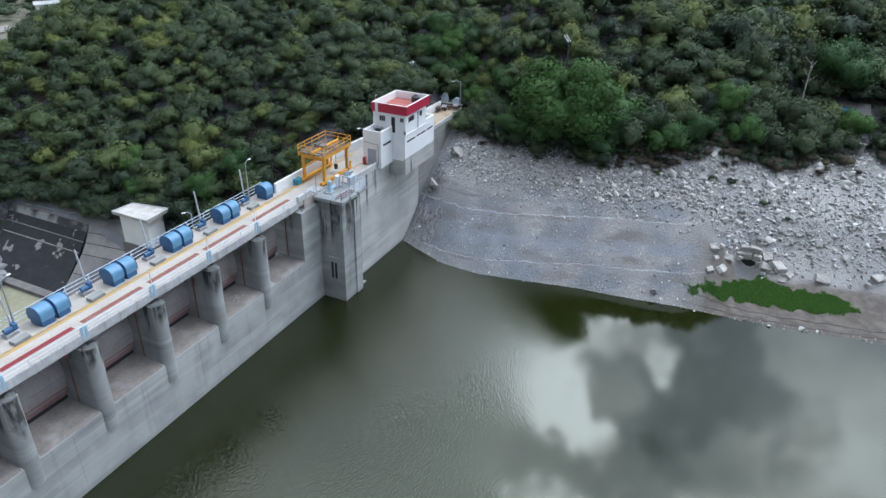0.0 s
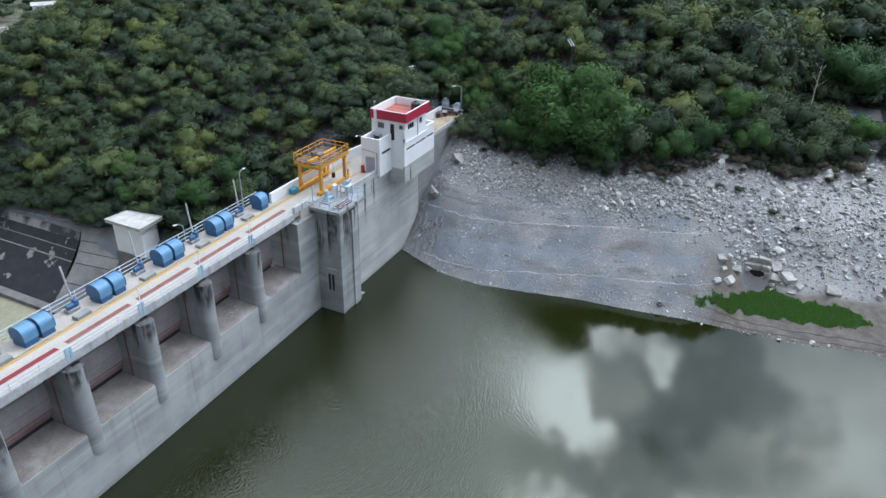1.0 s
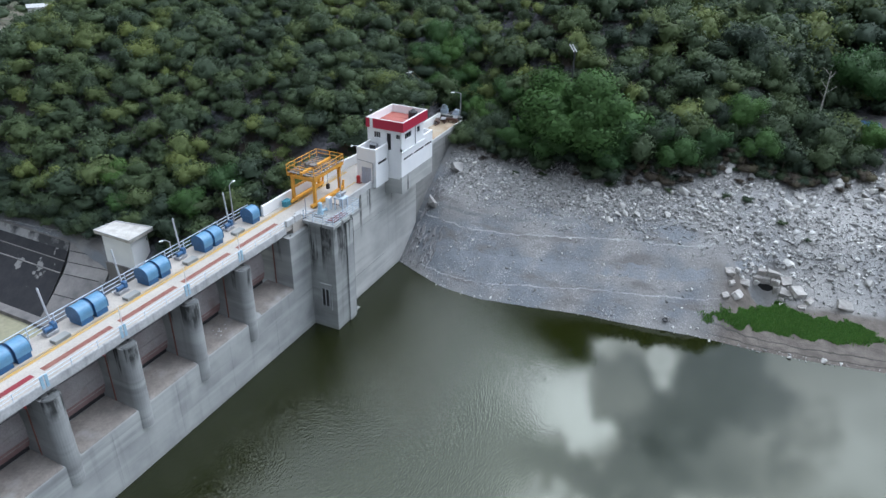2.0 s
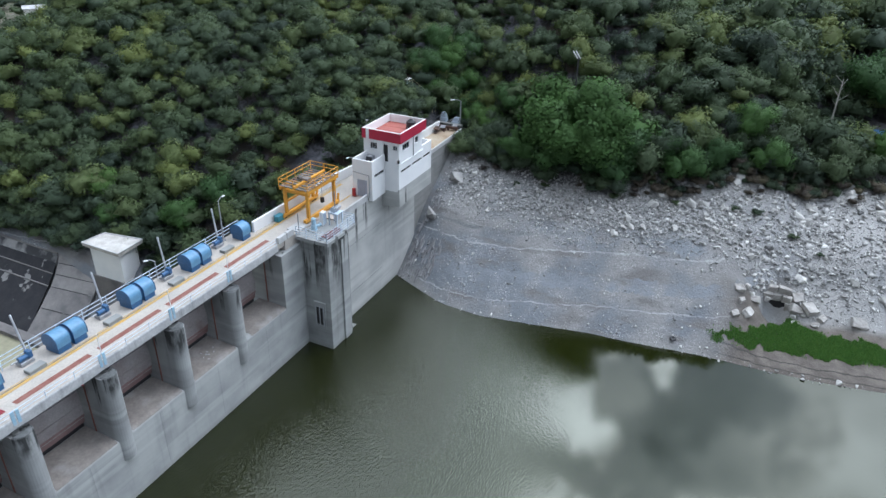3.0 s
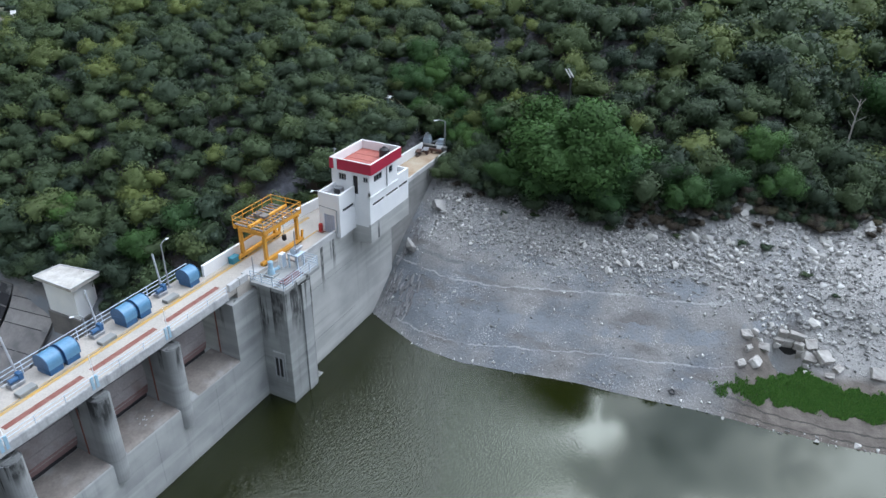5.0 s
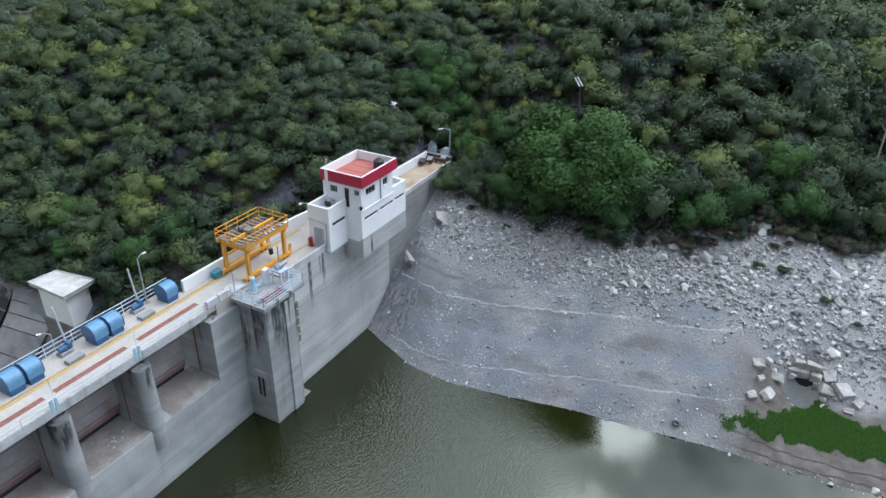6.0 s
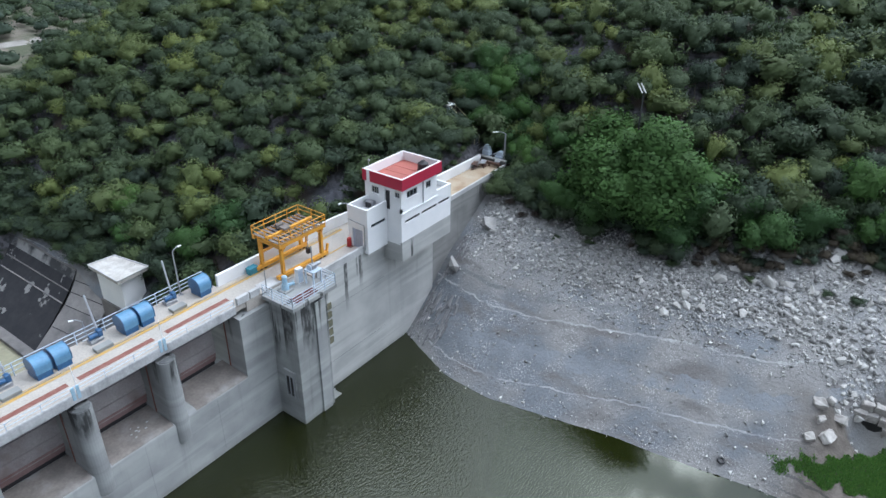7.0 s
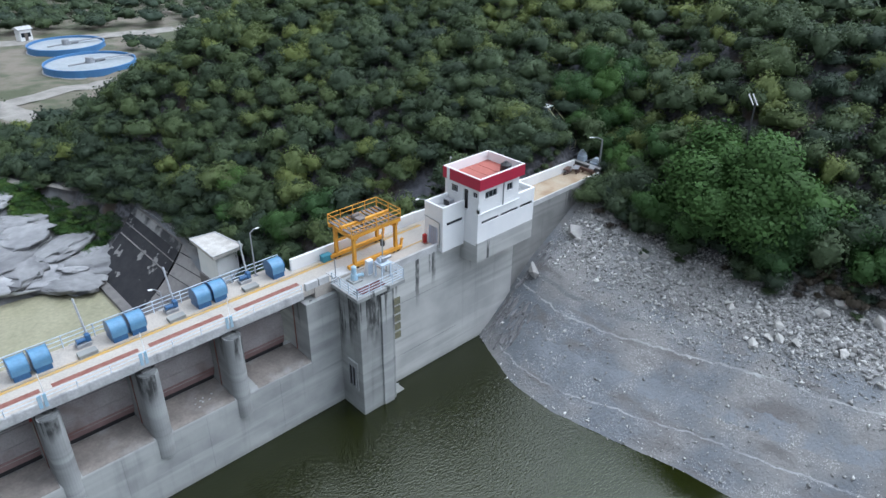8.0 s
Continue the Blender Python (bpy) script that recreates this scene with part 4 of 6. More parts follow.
for x in (X0, X1):
    for y in (Y0, Y1):
        leg = part("leg", bar((x, y, 12.95), (x, y, TOP), 0.26, 0.3), ORANGE, crane)
        part("wheel", tube((x - 0.25, y - 0.1, 12.78), (x - 0.25, y + 0.1, 12.78), 0.16, sides=12), RUBBER, leg)
        part("wheel", tube((x + 0.25, y - 0.1, 12.78), (x + 0.25, y + 0.1, 12.78), 0.16, sides=12), RUBBER, leg)
        part("brace", bar((x, y, 15.2), (x + (0.8 if x == X0 else -0.8), y, TOP), 0.14, 0.14), ORANGE, crane)
for y in (Y0, Y1):
    part("bogie_beam", box(X0 - 0.7, y - 0.16, 12.8, X1 + 0.7, y + 0.16, 13.12, 0.02), ORANGE, crane)
    part("girder", box(1.95, y - 0.45 if y == Y0 else y + 0.05, TOP, 7.3, y - 0.2 if y == Y0 else y + 0.3, TOP + 0.35, 0.02), ORANGE, crane)
    part("end_stop", bar((X1 + 0.62, y, 13.0), (X1 + 0.78, y, 13.75), 0.16, 0.2), ORANGE, crane)
for x in (X0, X1):
    part("cross_beam", box(x - 0.15, Y0 - 0.3, TOP - 0.32, x + 0.15, Y1 + 0.1, TOP - 0.004, 0.02), ORANGE, crane)
part("tie_beam", bar((X0, Y1, 14.3), (X1, Y1, 14.3), 0.16, 0.2), ORANGE, crane)
part("hoist_beam", box(2.0, 4.75, TOP + 0.3, 7.2, 5.0, TOP + 0.62, 0.02), ORANGE, crane)
for i in range(11):
    x = 2.05 + i * 0.48
    part("plank", box(x, Y0 - 0.28, TOP + 0.36, x + 0.27, Y1 + 0.28, TOP + 0.41), PLANK, crane)
part("walkway", box(2.0, Y0 - 0.45, TOP + 0.354, 7.25, Y0 - 0.29, TOP + 0.4), surface("orange_brown_grating", (0.33, 0.17, 0.04), (0.2, 0.13, 0.07), 4.0), crane)
trolley = part("trolley", box(3.7, 4.5, TOP + 0.64, 4.4, 5.2, TOP + 0.85, 0.03), PLANK, crane, "grey steel hoist trolley")
part("drum", tube((3.7, 5.55, TOP + 0.75), (4.4, 5.55, TOP + 0.75), 0.18, sides=12), PLANK, trolley)
corners = [(1.97, Y0 - 0.43), (7.28, Y0 - 0.43), (7.28, Y1 + 0.28), (1.97, Y1 + 0.28), (1.97, Y0 - 0.43)]
for (ax, ay), (bx, by) in zip(corners, corners[1:]):
    for h in (0.45, 0.85):
        part("guard_rail", tube((ax, ay, TOP + 0.35 + h), (bx, by, TOP + 0.35 + h), 0.035, sides=6), ORANGE, crane)
    k = 4 if ax != bx else 2
    for i in range(k):
        c = (ax + (bx - ax) * i / k, ay + (by - ay) * i / k)
        part("guard_post", tube((*c, TOP + 0.34), (*c, TOP + 1.22), 0.04, sides=6), ORANGE, crane)
part("hook_block", box(6.2, 4.6, 13.0, 6.55, 4.95, 13.6, 0.06), RUBBER, crane, "dark hook block")
part("hook_cable", tube((6.38, 4.78, 13.6), (6.38, 4.78, TOP + 0.3), 0.03, sides=6), STEEL, crane)

chest = thing("tool_chest", "teal blue steel chest against the white parapet", "chest")
part("body", box(1.0, 6.3, DECK, 1.9, 6.85, 13.15, 0.02), surface("teal_enamel", (0.05, 0.24, 0.32), (0.04, 0.19, 0.26), 2.0, 0.5, 0.05), chest)
part("lid", box(0.97, 6.27, 13.154, 1.93, 6.88, 13.22, 0.02), bpy.data.materials["teal_enamel"], chest)

# ---- valves on the intake gallery ----
def valve_pump(name, label, x, y, base, material):
    v = thing(name, label, "pump")
    part("plinth", box(x - 0.5, y - 0.5, base, x + 0.5, y + 0.5, base + 0.18, 0.03), CONCRETE, v)
    part("casing", tube((x, y, base + 0.18), (x, y, base + 0.7), 0.34, 0.26, 14), material, v)
    part("motor", tube((x, y, base + 0.7), (x, y, base + 1.35), 0.22, sides=14), material, v)
    part("cap", tube((x, y, base + 1.35), (x, y, base + 1.45), 0.24, 0.12, 14), material, v)
    part("outlet", tube((x, y, base + 0.45), (x + 0.75, y - 0.2, base + 0.45), 0.14, sides=10), material, v)
    part("flange", tube((x + 0.7, y - 0.19, base + 0.45), (x + 0.78, y - 0.21, base + 0.45), 0.21, sides=10), material, v)
    return v


valve_pump("sluice_pump", "pale blue vertical sluice pump on the tower gallery", 1.35, 2.35, 12.45, PALEBLUE)
hoister = thing("sluice_hoist", "grey and white sluice hoist frame with a tall screw", "hoist")
for x, y in ((3.2, 0.9), (4.1, 0.9), (3.2, 1.8), (4.1, 1.8)):
    part("leg", bar((x, y, 12.45), (x, y, 13.7), 0.12, 0.12), RAILMAT, hoister)
part("top_plate", box(3.1, 0.8, 13.7, 4.2, 1.9, 13.85, 0.02), RAILMAT, hoister)
part("gear_head", box(3.4, 1.1, 13.854, 3.95, 1.65, 14.35, 0.08), STEEL, hoister)
part("screw", tube((3.67, 1.37, 12.5), (3.67, 1.37, 16.0), 0.055), STEEL, hoister)
part("hand_wheel", tube((3.3, 1.37, 14.1), (3.24, 1.37, 14.1), 0.3, sides=16), RAILMAT, hoister)
part("motor", tube((3.95, 1.37, 14.1), (4.5, 1.37, 14.1), 0.17, sides=12), STEEL, hoister)
cabinet = thing("switch_cabinet", "white switch cabinet on the tower gallery", "cabinet")
part("body", box(2.7, 2.2, 12.45, 3.3, 2.6, 13.85, 0.02), WHITE, cabinet)
part("door", box(2.74, 2.18, 12.55, 3.26, 2.198, 13.75), RAILMAT, cabinet)
hatch = thing("hatch_cover", "rust-red steel hatch cover lying on the gallery floor", "hatch")
part("plate", box(0.5, 0.1, 12.45, 2.9, 1.0, 12.56, 0.01), DEEPRUST, hatch)
part("rim", box(0.42, 0.02, 12.45, 2.98, 1.08, 12.5), STEEL, hatch)
post = thing("steel_post", "slim grey steel post by the gallery entrance", "post")
part("shaft", tube((0.1, 3.2, 12.6), (0.1, 3.2, 14.7), 0.045), STEEL, post)
part("foot", box(-0.02, 3.08, 12.6, 0.22, 3.32, 12.65), STEEL, post)

# ---- control building ----
house = thing("control_building", "white two-storey control building with a crimson roof band", "building")


def wall_with_openings(name, axis, at, thick, u0, u1, z0, z1, holes, material, parent):
    """A wall in the plane axis = at (outer face), cut by rectangular openings (u0, u1, z0, z1) in it."""
    us = sorted({u0, u1, *(h[0] for h in holes), *(h[1] for h in holes)})
    zs = sorted({z0, z1, *(h[2] for h in holes), *(h[3] for h in holes)})
    bm = bmesh.new()
    for a, b in zip(us, us[1:]):
        for c, d in zip(zs, zs[1:]):
            if not any(h[0] <= a and b <= h[1] and h[2] <= c and d <= h[3] for h in holes):
                if axis == "x":
                    box(at, a, c, at + thick, b, d, bm=bm)
                else:
                    box(a, at, c, b, at + thick, d, bm=bm)
    bmesh.ops.remove_doubles(bm, verts=list(bm.verts), dist=0.0005)
    return part(name, bm, material, parent)


def window(axis, at, u0, u1, z0, z1, parent, bars=1):
    """A framed window set into a wall whose outer face lies at axis = at."""
    w = new("window")
    w.parent = parent
    def slab(n, a, b, c, d, e, f, mat):
        if axis == "x":
            return part(n, box(at + a, b, c, at + d, e, f), mat, w)
        return part(n, box(b, at + a, c, e, at + d, f), mat, w)
    t = 0.06
    slab("pane", 0.09, u0, z0, 0.10, u1, z1, GLASS)
    slab("frame", 0.05, u0, z0, 0.12, u1, z0 + t, STEEL)
    slab("frame", 0.05, u0, z1 - t, 0.12, u1, z1, STEEL)
    slab("frame", 0.05, u0, z0 + t, 0.12, u0 + t, z1 - t, STEEL)
    slab("frame", 0.05, u1 - t, z0 + t, 0.12, u1, z1 - t, STEEL)
    for i in range(bars):
        u = u0 + (u1 - u0) * (i + 1) / (bars + 1)
        slab("glazing_bar", 0.06, u - 0.025, z0 + t, 0.088, u + 0.025, z1 - t, STEEL)
    slab("sill", -0.05, u0 - 0.05, z0 - 0.06, 0.05, u1 + 0.05, z0 - 0.002, WHITE)
    return w


T = 0.2
# lower storey, standing out over the water
strips = [(13.6, 15.85, 14.72, 15.0), (16.15, 18.6, 14.72, 15.0), (18.85, 20.65, 14.72, 15.0)]
wall_with_openings("wall", "y", -0.6, T, 13.1, 20.9, 12.88, 16.3, strips, WHITE, house)
wall_with_openings("wall", "x", 13.1, T, -0.396, 3.5, 12.6, 15.9, [], WHITE, house)
wall_with_openings("wall", "x", 20.7, T, -0.396, 3.5, 12.6, 16.3, [], WHITE, house)
wall_with_openings("wall", "y", 3.504, T, 13.1, 20.9, 12.6, 16.3, [], WHITE, house)
part("floor_slab", box(13.304, -0.396, 15.55, 20.696, 3.5, 15.75), FASCIA, house)
part("ledge", box(13.0, -0.72, 15.78, 18.6, -0.604, 15.88), WHITE, house)
for a, b, c, d in strips:
    part("strip_window", box(a, -0.5, c, b, -0.49, d), GLASS, house, "dark slit window")
# upper storey
upper_near = [(2.05, 2.9, 17.15, 17.85), (0.72, 1.3, 15.9, 17.85), (-0.42, 0.12, 17.35, 17.88)]
upper_side = [(13.95, 15.5, 17.12, 17.8), (16.85, 17.6, 17.1, 17.8)]
wall_with_openings("wall", "x", 13.1, T, -0.6, 3.5, 15.904, 18.5, upper_near, WHITE, house)
wall_with_openings("wall", "y", -0.6, T, 13.304, 18.5, 16.304, 18.5, upper_side, WHITE, house)
wall_with_openings("wall", "x", 18.3, T, -0.396, 3.5, 15.754, 18.5, [], WHITE, house)
wall_with_openings("wall", "y", 3.504, T, 13.1, 18.5, 16.304, 18.5, [], WHITE, house)
for u0, u1, z0, z1 in (upper_near[0], upper_near[2]):
    window("x", 13.1, u0, u1, z0, z1, house, 2 if u1 - u0 > 0.7 else 1)
for u0, u1, z0, z1 in upper_side:
    window("y", -0.6, u0, u1, z0, z1, house, 2 if u1 - u0 > 1 else 1)
part("doorway", box(13.24, 0.72, 15.904, 13.26, 1.3, 17.85), DARK, house, "open dark doorway")
part("drain_pipe", tube((16.3, -0.68, 15.9), (16.3, -0.68, 18.4), 0.05), STEEL, house)
# roof with its parapet
part("roof_slab", box(13.0, -0.9, 18.3, 18.65, 3.6, 18.52), ROOFRED, house, "faded red roof membrane")
RX0, RX1, RY0, RY1 = 12.85, 18.75, -0.95, 3.7
for n, b in (("near", (RX0, RY0, RX0 + 0.16, RY1)), ("far", (RX1 - 0.16, RY0, RX1, RY1)), ("front", (RX0 + 0.164, RY0, RX1 - 0.164, RY0 + 0.16)), ("back", (RX0 + 0.164, RY1 - 0.16, RX1 - 0.164, RY1))):
    part("roof_parapet", box(b[0], b[1], 18.3, b[2], b[3], 19.4), WHITE, house)
part("roof_band", box(RX0 - 0.03, RY0 - 0.03, 18.3, RX0 - 0.003, RY1 - 0.85, 19.36), CRIMSON, house, "crimson painted band")
part("roof_band", box(RX0 - 0.03, RY1 - 0.45, 18.3, RX0 - 0.003, RY1 + 0.03, 19.36), CRIMSON, house, "crimson painted band")
part("roof_band", box(RX0 - 0.002, RY0 - 0.03, 18.3, RX1 + 0.03, RY0 - 0.003, 19.36), CRIMSON, house, "crimson painted band")
part("roof_band", box(RX0, RY1 + 0.003, 18.3, RX1, RY1 + 0.03, 19.36), CRIMSON, house, "crimson painted band")
for k in range(3):
    part("roof_seam", box(14.3 + 1.3 * k, RY0 + 0.2, 18.524, 14.36 + 1.3 * k, RY1 - 0.2, 18.55), ROOFRED, house)
# annex with its roof terrace
wall_with_openings("annex_wall", "x", 10.35, T, 1.1, 3.5, 12.6, 16.75, [(1.75, 3.0, 12.6, 14.55)], WHITE, house)
wall_with_openings("annex_wall", "y", 1.1, T, 10.554, 13.096, 12.6, 16.75, [(10.85, 12.85, 14.83, 15.15)], WHITE, house)
wall_with_openings("annex_wall", "y", 3.3, T, 10.554, 13.096, 12.6, 16.75, [], WHITE, house)
part("annex_base", box(10.35, 1.1, 12.3, 13.096, 1.62, 12.598), WHITE, house)
part("annex_roof", box(10.56, 1.31, 15.75, 13.09, 3.29, 15.9), FASCIA, house)
part("strip_window", box(10.86, 1.19, 14.83, 12.84, 1.2, 15.15), GLASS, house, "dark slit window")
gatedoor = part("steel_door", box(10.45, 1.77, 12.6, 10.5, 2.98, 14.53), surface("pale_steel_door", (0.42, 0.46, 0.56), (0.36, 0.40, 0.48), 2.0, 0.5, 0.05), house, "pale grey-blue steel double door")
for y in (2.15, 2.37, 2.6):
    part("door_rib", box(10.43, y - 0.02, 12.7, 10.448, y + 0.02, 14.45), STEEL, gatedoor)
part("conduit", tube((10.28, 1.45, 12.7), (10.28, 1.45, 15.2), 0.04), STEEL, house)
part("conduit", tube((10.28, 1.45, 15.2), (10.28, 3.4, 15.35), 0.04), STEEL, house)
lampbracket = part("wall_lamp", tube((10.3, 3.3, 16.9), (9.6, 3.5, 17.1), 0.035), STEEL, house)
part("lamp_head", box(9.3, 3.42, 17.05, 9.65, 3.6, 17.15, 0.02), WHITE, lampbracket)

ac = thing("air_conditioner", "grey air conditioner unit standing on the annex terrace", "air conditioner")
part("case", box(12.2, 2.1, 15.9, 12.75, 3.0, 16.6, 0.03), STEEL, ac)
part("grille", box(12.185, 2.2, 16.0, 12.198, 2.9, 16.5), RUBBER, ac)
tank = thing("water_tank", "black plastic water tank on the red roof", "tank")
part("barrel", tube((17.5, 0.25, 18.52), (17.5, 0.25, 19.3), 0.55, 0.52, 18), RUBBER, tank)
part("dome", tube((17.5, 0.25, 19.3), (17.5, 0.25, 19.5), 0.5, 0.2, 18), RUBBER, tank)
part("lid", tube((17.5, 0.25, 19.5), (17.5, 0.25, 19.56), 0.2, sides=12), RUBBER, tank)
dish = thing("roof_basin", "dark round basin on the lower terrace", "basin")
part("bowl", tube((19.6, 0.9, 15.75), (19.6, 0.9, 16.15), 0.42, 0.5, 16), RUBBER, dish)
part("rim", tube((19.6, 0.9, 16.15), (19.6, 0.9, 16.2), 0.54, sides=16), STEEL, dish)
extinguisher = thing("fire_box", "red fire extinguisher cabinet beside the steel door", "fire box")
part("box", box(10.0, 3.15, 12.6, 10.33, 3.45, 13.45, 0.02), REDBOX, extinguisher)
part("foot", box(9.9, 2.9, 12.6, 10.34, 3.5, 12.64), REDPAINT, extinguisher)
antenna = thing("roof_antenna", "small white antenna on the roof parapet", "antenna")
part("mast", tube((13.6, 3.62, 19.4), (13.6, 3.62, 20.1), 0.03), STEEL, antenna)
part("dish", tube((13.55, 3.5, 20.0), (13.5, 3.4, 20.05), 0.1, 0.08, 12), STEEL, antenna)

# ---- end of the crest ----
barrier = thing("steel_barrier", "rusty dark steel beam across the end of the deck", "barrier")
part("beam", box(35.0, 2.45, 12.85, 35.3, 6.2, 13.2, 0.02), surface("rusty_steel", (0.13, 0.07, 0.05), (0.07, 0.05, 0.045), 3.0, 0.8, 0.2), barrier)
for y in (2.6, 3.8, 4.9):
    part("post", box(35.05, y - 0.1, 12.6, 35.25, y + 0.1, 12.85), bpy.data.materials["rusty_steel"], barrier)
end_wall = thing("end_wall", "low dark stained concrete wall closing the deck", "wall")
part("body", box(36.01, 2.2, 12.0, 36.4, 6.6, 13.15, 0.03), CAPMAT, end_wall)
part("coping", box(35.95, 2.15, 13.154, 36.46, 6.65, 13.26, 0.02), SHADOWED, end_wall, "grey concrete coping")
for x, y, w, h in ((36.9, 5.3, 0.5, 2.2), (37.1, 3.5, 0.62, 1.6)):
    m = thing("machine_frame", "pale weathered steel machine housing standing off the crest", "machine", "old machines")
    part("body", box(x - 0.4, y - w, 12.3, x + 0.4, y + w, 12.3 + h * 0.7, 0.08), RAILMAT, m)
    part("head", prism([(y - w * 0.8, 12.304 + h * 0.7), (y + w * 0.8, 12.304 + h * 0.7), (y + w * 0.35, 12.3 + h), (y - w * 0.55, 12.3 + h)], "x", x - 0.32, x + 0.32), RAILMAT, m)
    part("strut", bar((x, y + w * 0.4, 12.3 + h * 0.9), (x - 0.2, y + w + 0.7, 12.5 + h * 0.4), 0.14, 0.14), STEEL, m)
RUST = bpy.data.materials["rusty_steel"]
for i, (x, y, n) in enumerate(((33.4, 4.7, 4), (34.4, 4.2, 5), (35.8, 3.0, 4))):
    pile = thing("scrap_pile", "dark rusty steel scrap piled at the end of the deck", "scrap", "scrap piles")
    for k in range(n):
        a = 0.5 * k + i
        part("bar", bar((x - 0.7 * math.cos(a), y - 0.35 * math.sin(a), 12.66 + 0.09 * k), (x + 0.7 * math.cos(a), y + 0.35 * math.sin(a), 12.7 + 0.11 * k), 0.16, 0.1), RUST, pile)
    part("sheet", bar((x - 0.3, y, 13.15), (x + 0.5, y + 0.25, 13.3), 0.7, 0.03), STEEL if i else RUST, pile, "bent metal sheet")
stairs = thing("hill_stairs", "concrete hillside stairs with pale yellow handrails", "stairs")
for i in range(20):
    y = 6.8 + 0.2 * i
    z = 13.95 + 3.35 * (1 - (1 - i / 20) ** 1.5)
    part("step", box(36.5 + 0.01 * i, y, z - 0.6, 37.5 + 0.01 * i, y + 0.25, z), FASCIA, stairs)
HANDRAIL = surface("pale_yellow_rail", (0.55, 0.5, 0.3), None, 2, 0.6, 0.05)
for x in (36.5, 37.5):
    part("handrail", tube((x, 6.9, 15.0), (x + 0.1, 8.9, 17.05), 0.05, sides=6), HANDRAIL, stairs)
    part("handrail", tube((x + 0.1, 8.9, 17.05), (x + 0.2, 10.7, 18.2), 0.05, sides=6), HANDRAIL, stairs)
    for y, z in ((6.95, 13.95), (8.9, 15.9), (10.65, 17.1)):
        part("rail_post", tube((x + 0.05, y, z), (x + 0.1, y, z + 1.1), 0.04, sides=6), HANDRAIL, stairs)
flood = thing("flood_light", "pale flat lamp panel on a dark hillside post", "flood light")
part("post", tube((39.4, -12.1, 14.0), (39.4, -12.1, 23.5), 0.09), surface("dark_post", (0.06, 0.06, 0.065), None, 2, 0.6, 0.05), flood)
for k in (-0.14, 0.14):
    part("lamp_bar", bar((38.95 - k, -12.3 + k, 23.4), (39.3 - k, -11.5 + k, 24.25), 0.13, 0.07), FASCIA, flood)
part("bracket", bar((39.4, -12.1, 23.4), (39.25, -11.9, 23.9), 0.1, 0.1), STEEL, flood)
cabin = thing("hillside_cabinet", "pale metal cabinet at the top of the hillside stairs", "cabinet")
part("body", box(36.7, 11.0, 16.9, 37.6, 11.8, 18.2, 0.03), RAILMAT, cabin)
part("roof", box(36.5, 10.8, 18.204, 37.8, 12.0, 18.3), WHITE, cabin)


# ---- downstream side ----
basin = thing("spillway_basin", "blackened concrete lining beside the spillway channel", "channel", kind="structure")


def sloped(name, pts, thick, material, label=""):
    """A slab whose top face is the given four-cornered sheet."""
    bm = bmesh.new()
    top = [bm.verts.new(p) for p in pts]
    low = [bm.verts.new((p[0] - 0.3, p[1], p[2] - thick)) for p in pts]
    bm.faces.new(top), bm.faces.new(list(reversed(low)))
    for i in range(4):
        bm.faces.new((top[(i + 1) % 4], top[i], low[i], low[(i + 1) % 4]))
    bmesh.ops.recalc_face_normals(bm, faces=list(bm.faces))
    return part(name, bm, material, basin, label)


rows = [(4.3, -3.0), (3.55, -3.9), (2.5, -5.0), (1.2, -6.1), (-1.2, -7.9), (-4.0, -9.9)]
PATCHY = surface("patchy_lining", (0.24, 0.235, 0.23), (0.04, 0.04, 0.043), 0.35, 0.85, 0.3, 3.0, lo=0.44, hi=0.56)
for i, ((xa, za), (xb, zb)) in enumerate(zip(rows, rows[1:])):
    fa, fb = (4.3 - xa) / 7.7, (4.3 - xb) / 7.7
    ya, yb = 47.3 - 2.2 * fa, 47.3 - 2.2 * fb
    sloped("lining_slab", [(xa, ya, za), (xa, 64.3 - 3 * fa, za), (xb, 64.3 - 3 * fb, zb), (xb, yb, zb)], 0.6, PATCHY if i == 0 else LINING, "pale patchy upper lining slab" if i == 0 else "")
    if i in (1, 2):
        part("ledge", bar((xb, yb, zb + 0.04), (xb, 64.0 - 3 * fb, zb + 0.04), 0.16, 0.12), LININGPALE, basin, "thin pale joint ledge")
def wing(i):
    """The near and the far edge of the wing slabs at a row."""
    f, (x, z) = i / 5, rows[i]
    return (x + 1.0 - 0.4 * f, 40.0 - 2.0 * f, z + 0.12), (x + 0.1 - 0.1 * f, 47.2 - 2.2 * f, z + 0.05)


for i in range(5):
    (a, b), (c, d) = wing(i), wing(i + 1)
    sloped("wing_slab", [a, b, d, c], 0.6, LININGPALE, "grey concrete wing slab")
    if i:
        part("joint", bar(Vector(a) + Vector((0, 0.1, 0.02)), Vector(b) + Vector((0, -0.1, 0.02)), 0.09, 0.05), LINING, basin, "dark open joint")
part("coping", prism([(4.3, 47.4), (4.3, 64.6), (4.75, 64.6), (4.75, 47.4)], "z", -4.2, -2.85), LININGPALE, basin, "pale worn coping")
part("toe_wall", prism([(-5.5, 20), (-5.3, 64), (-4.05, 62), (-4.1, 20)], "z", -13, -9.7), LININGPALE, basin, "pale concrete toe wall")

shed = thing("pump_shed", "white rendered shed with a flat pale concrete roof", "shed")
bm = prism([(2.75, 33.1), (5.75, 33.4), (5.2, 37.9), (2.7, 38.1)], "z", -6.5, 1.45)
part("wall", bm, WHITE, shed)
part("plinth", prism([(2.55, 32.9), (5.9, 33.2), (5.35, 38.1), (2.5, 38.3)], "z", -7, -2.8), LININGPALE, shed, "dark grey concrete plinth")
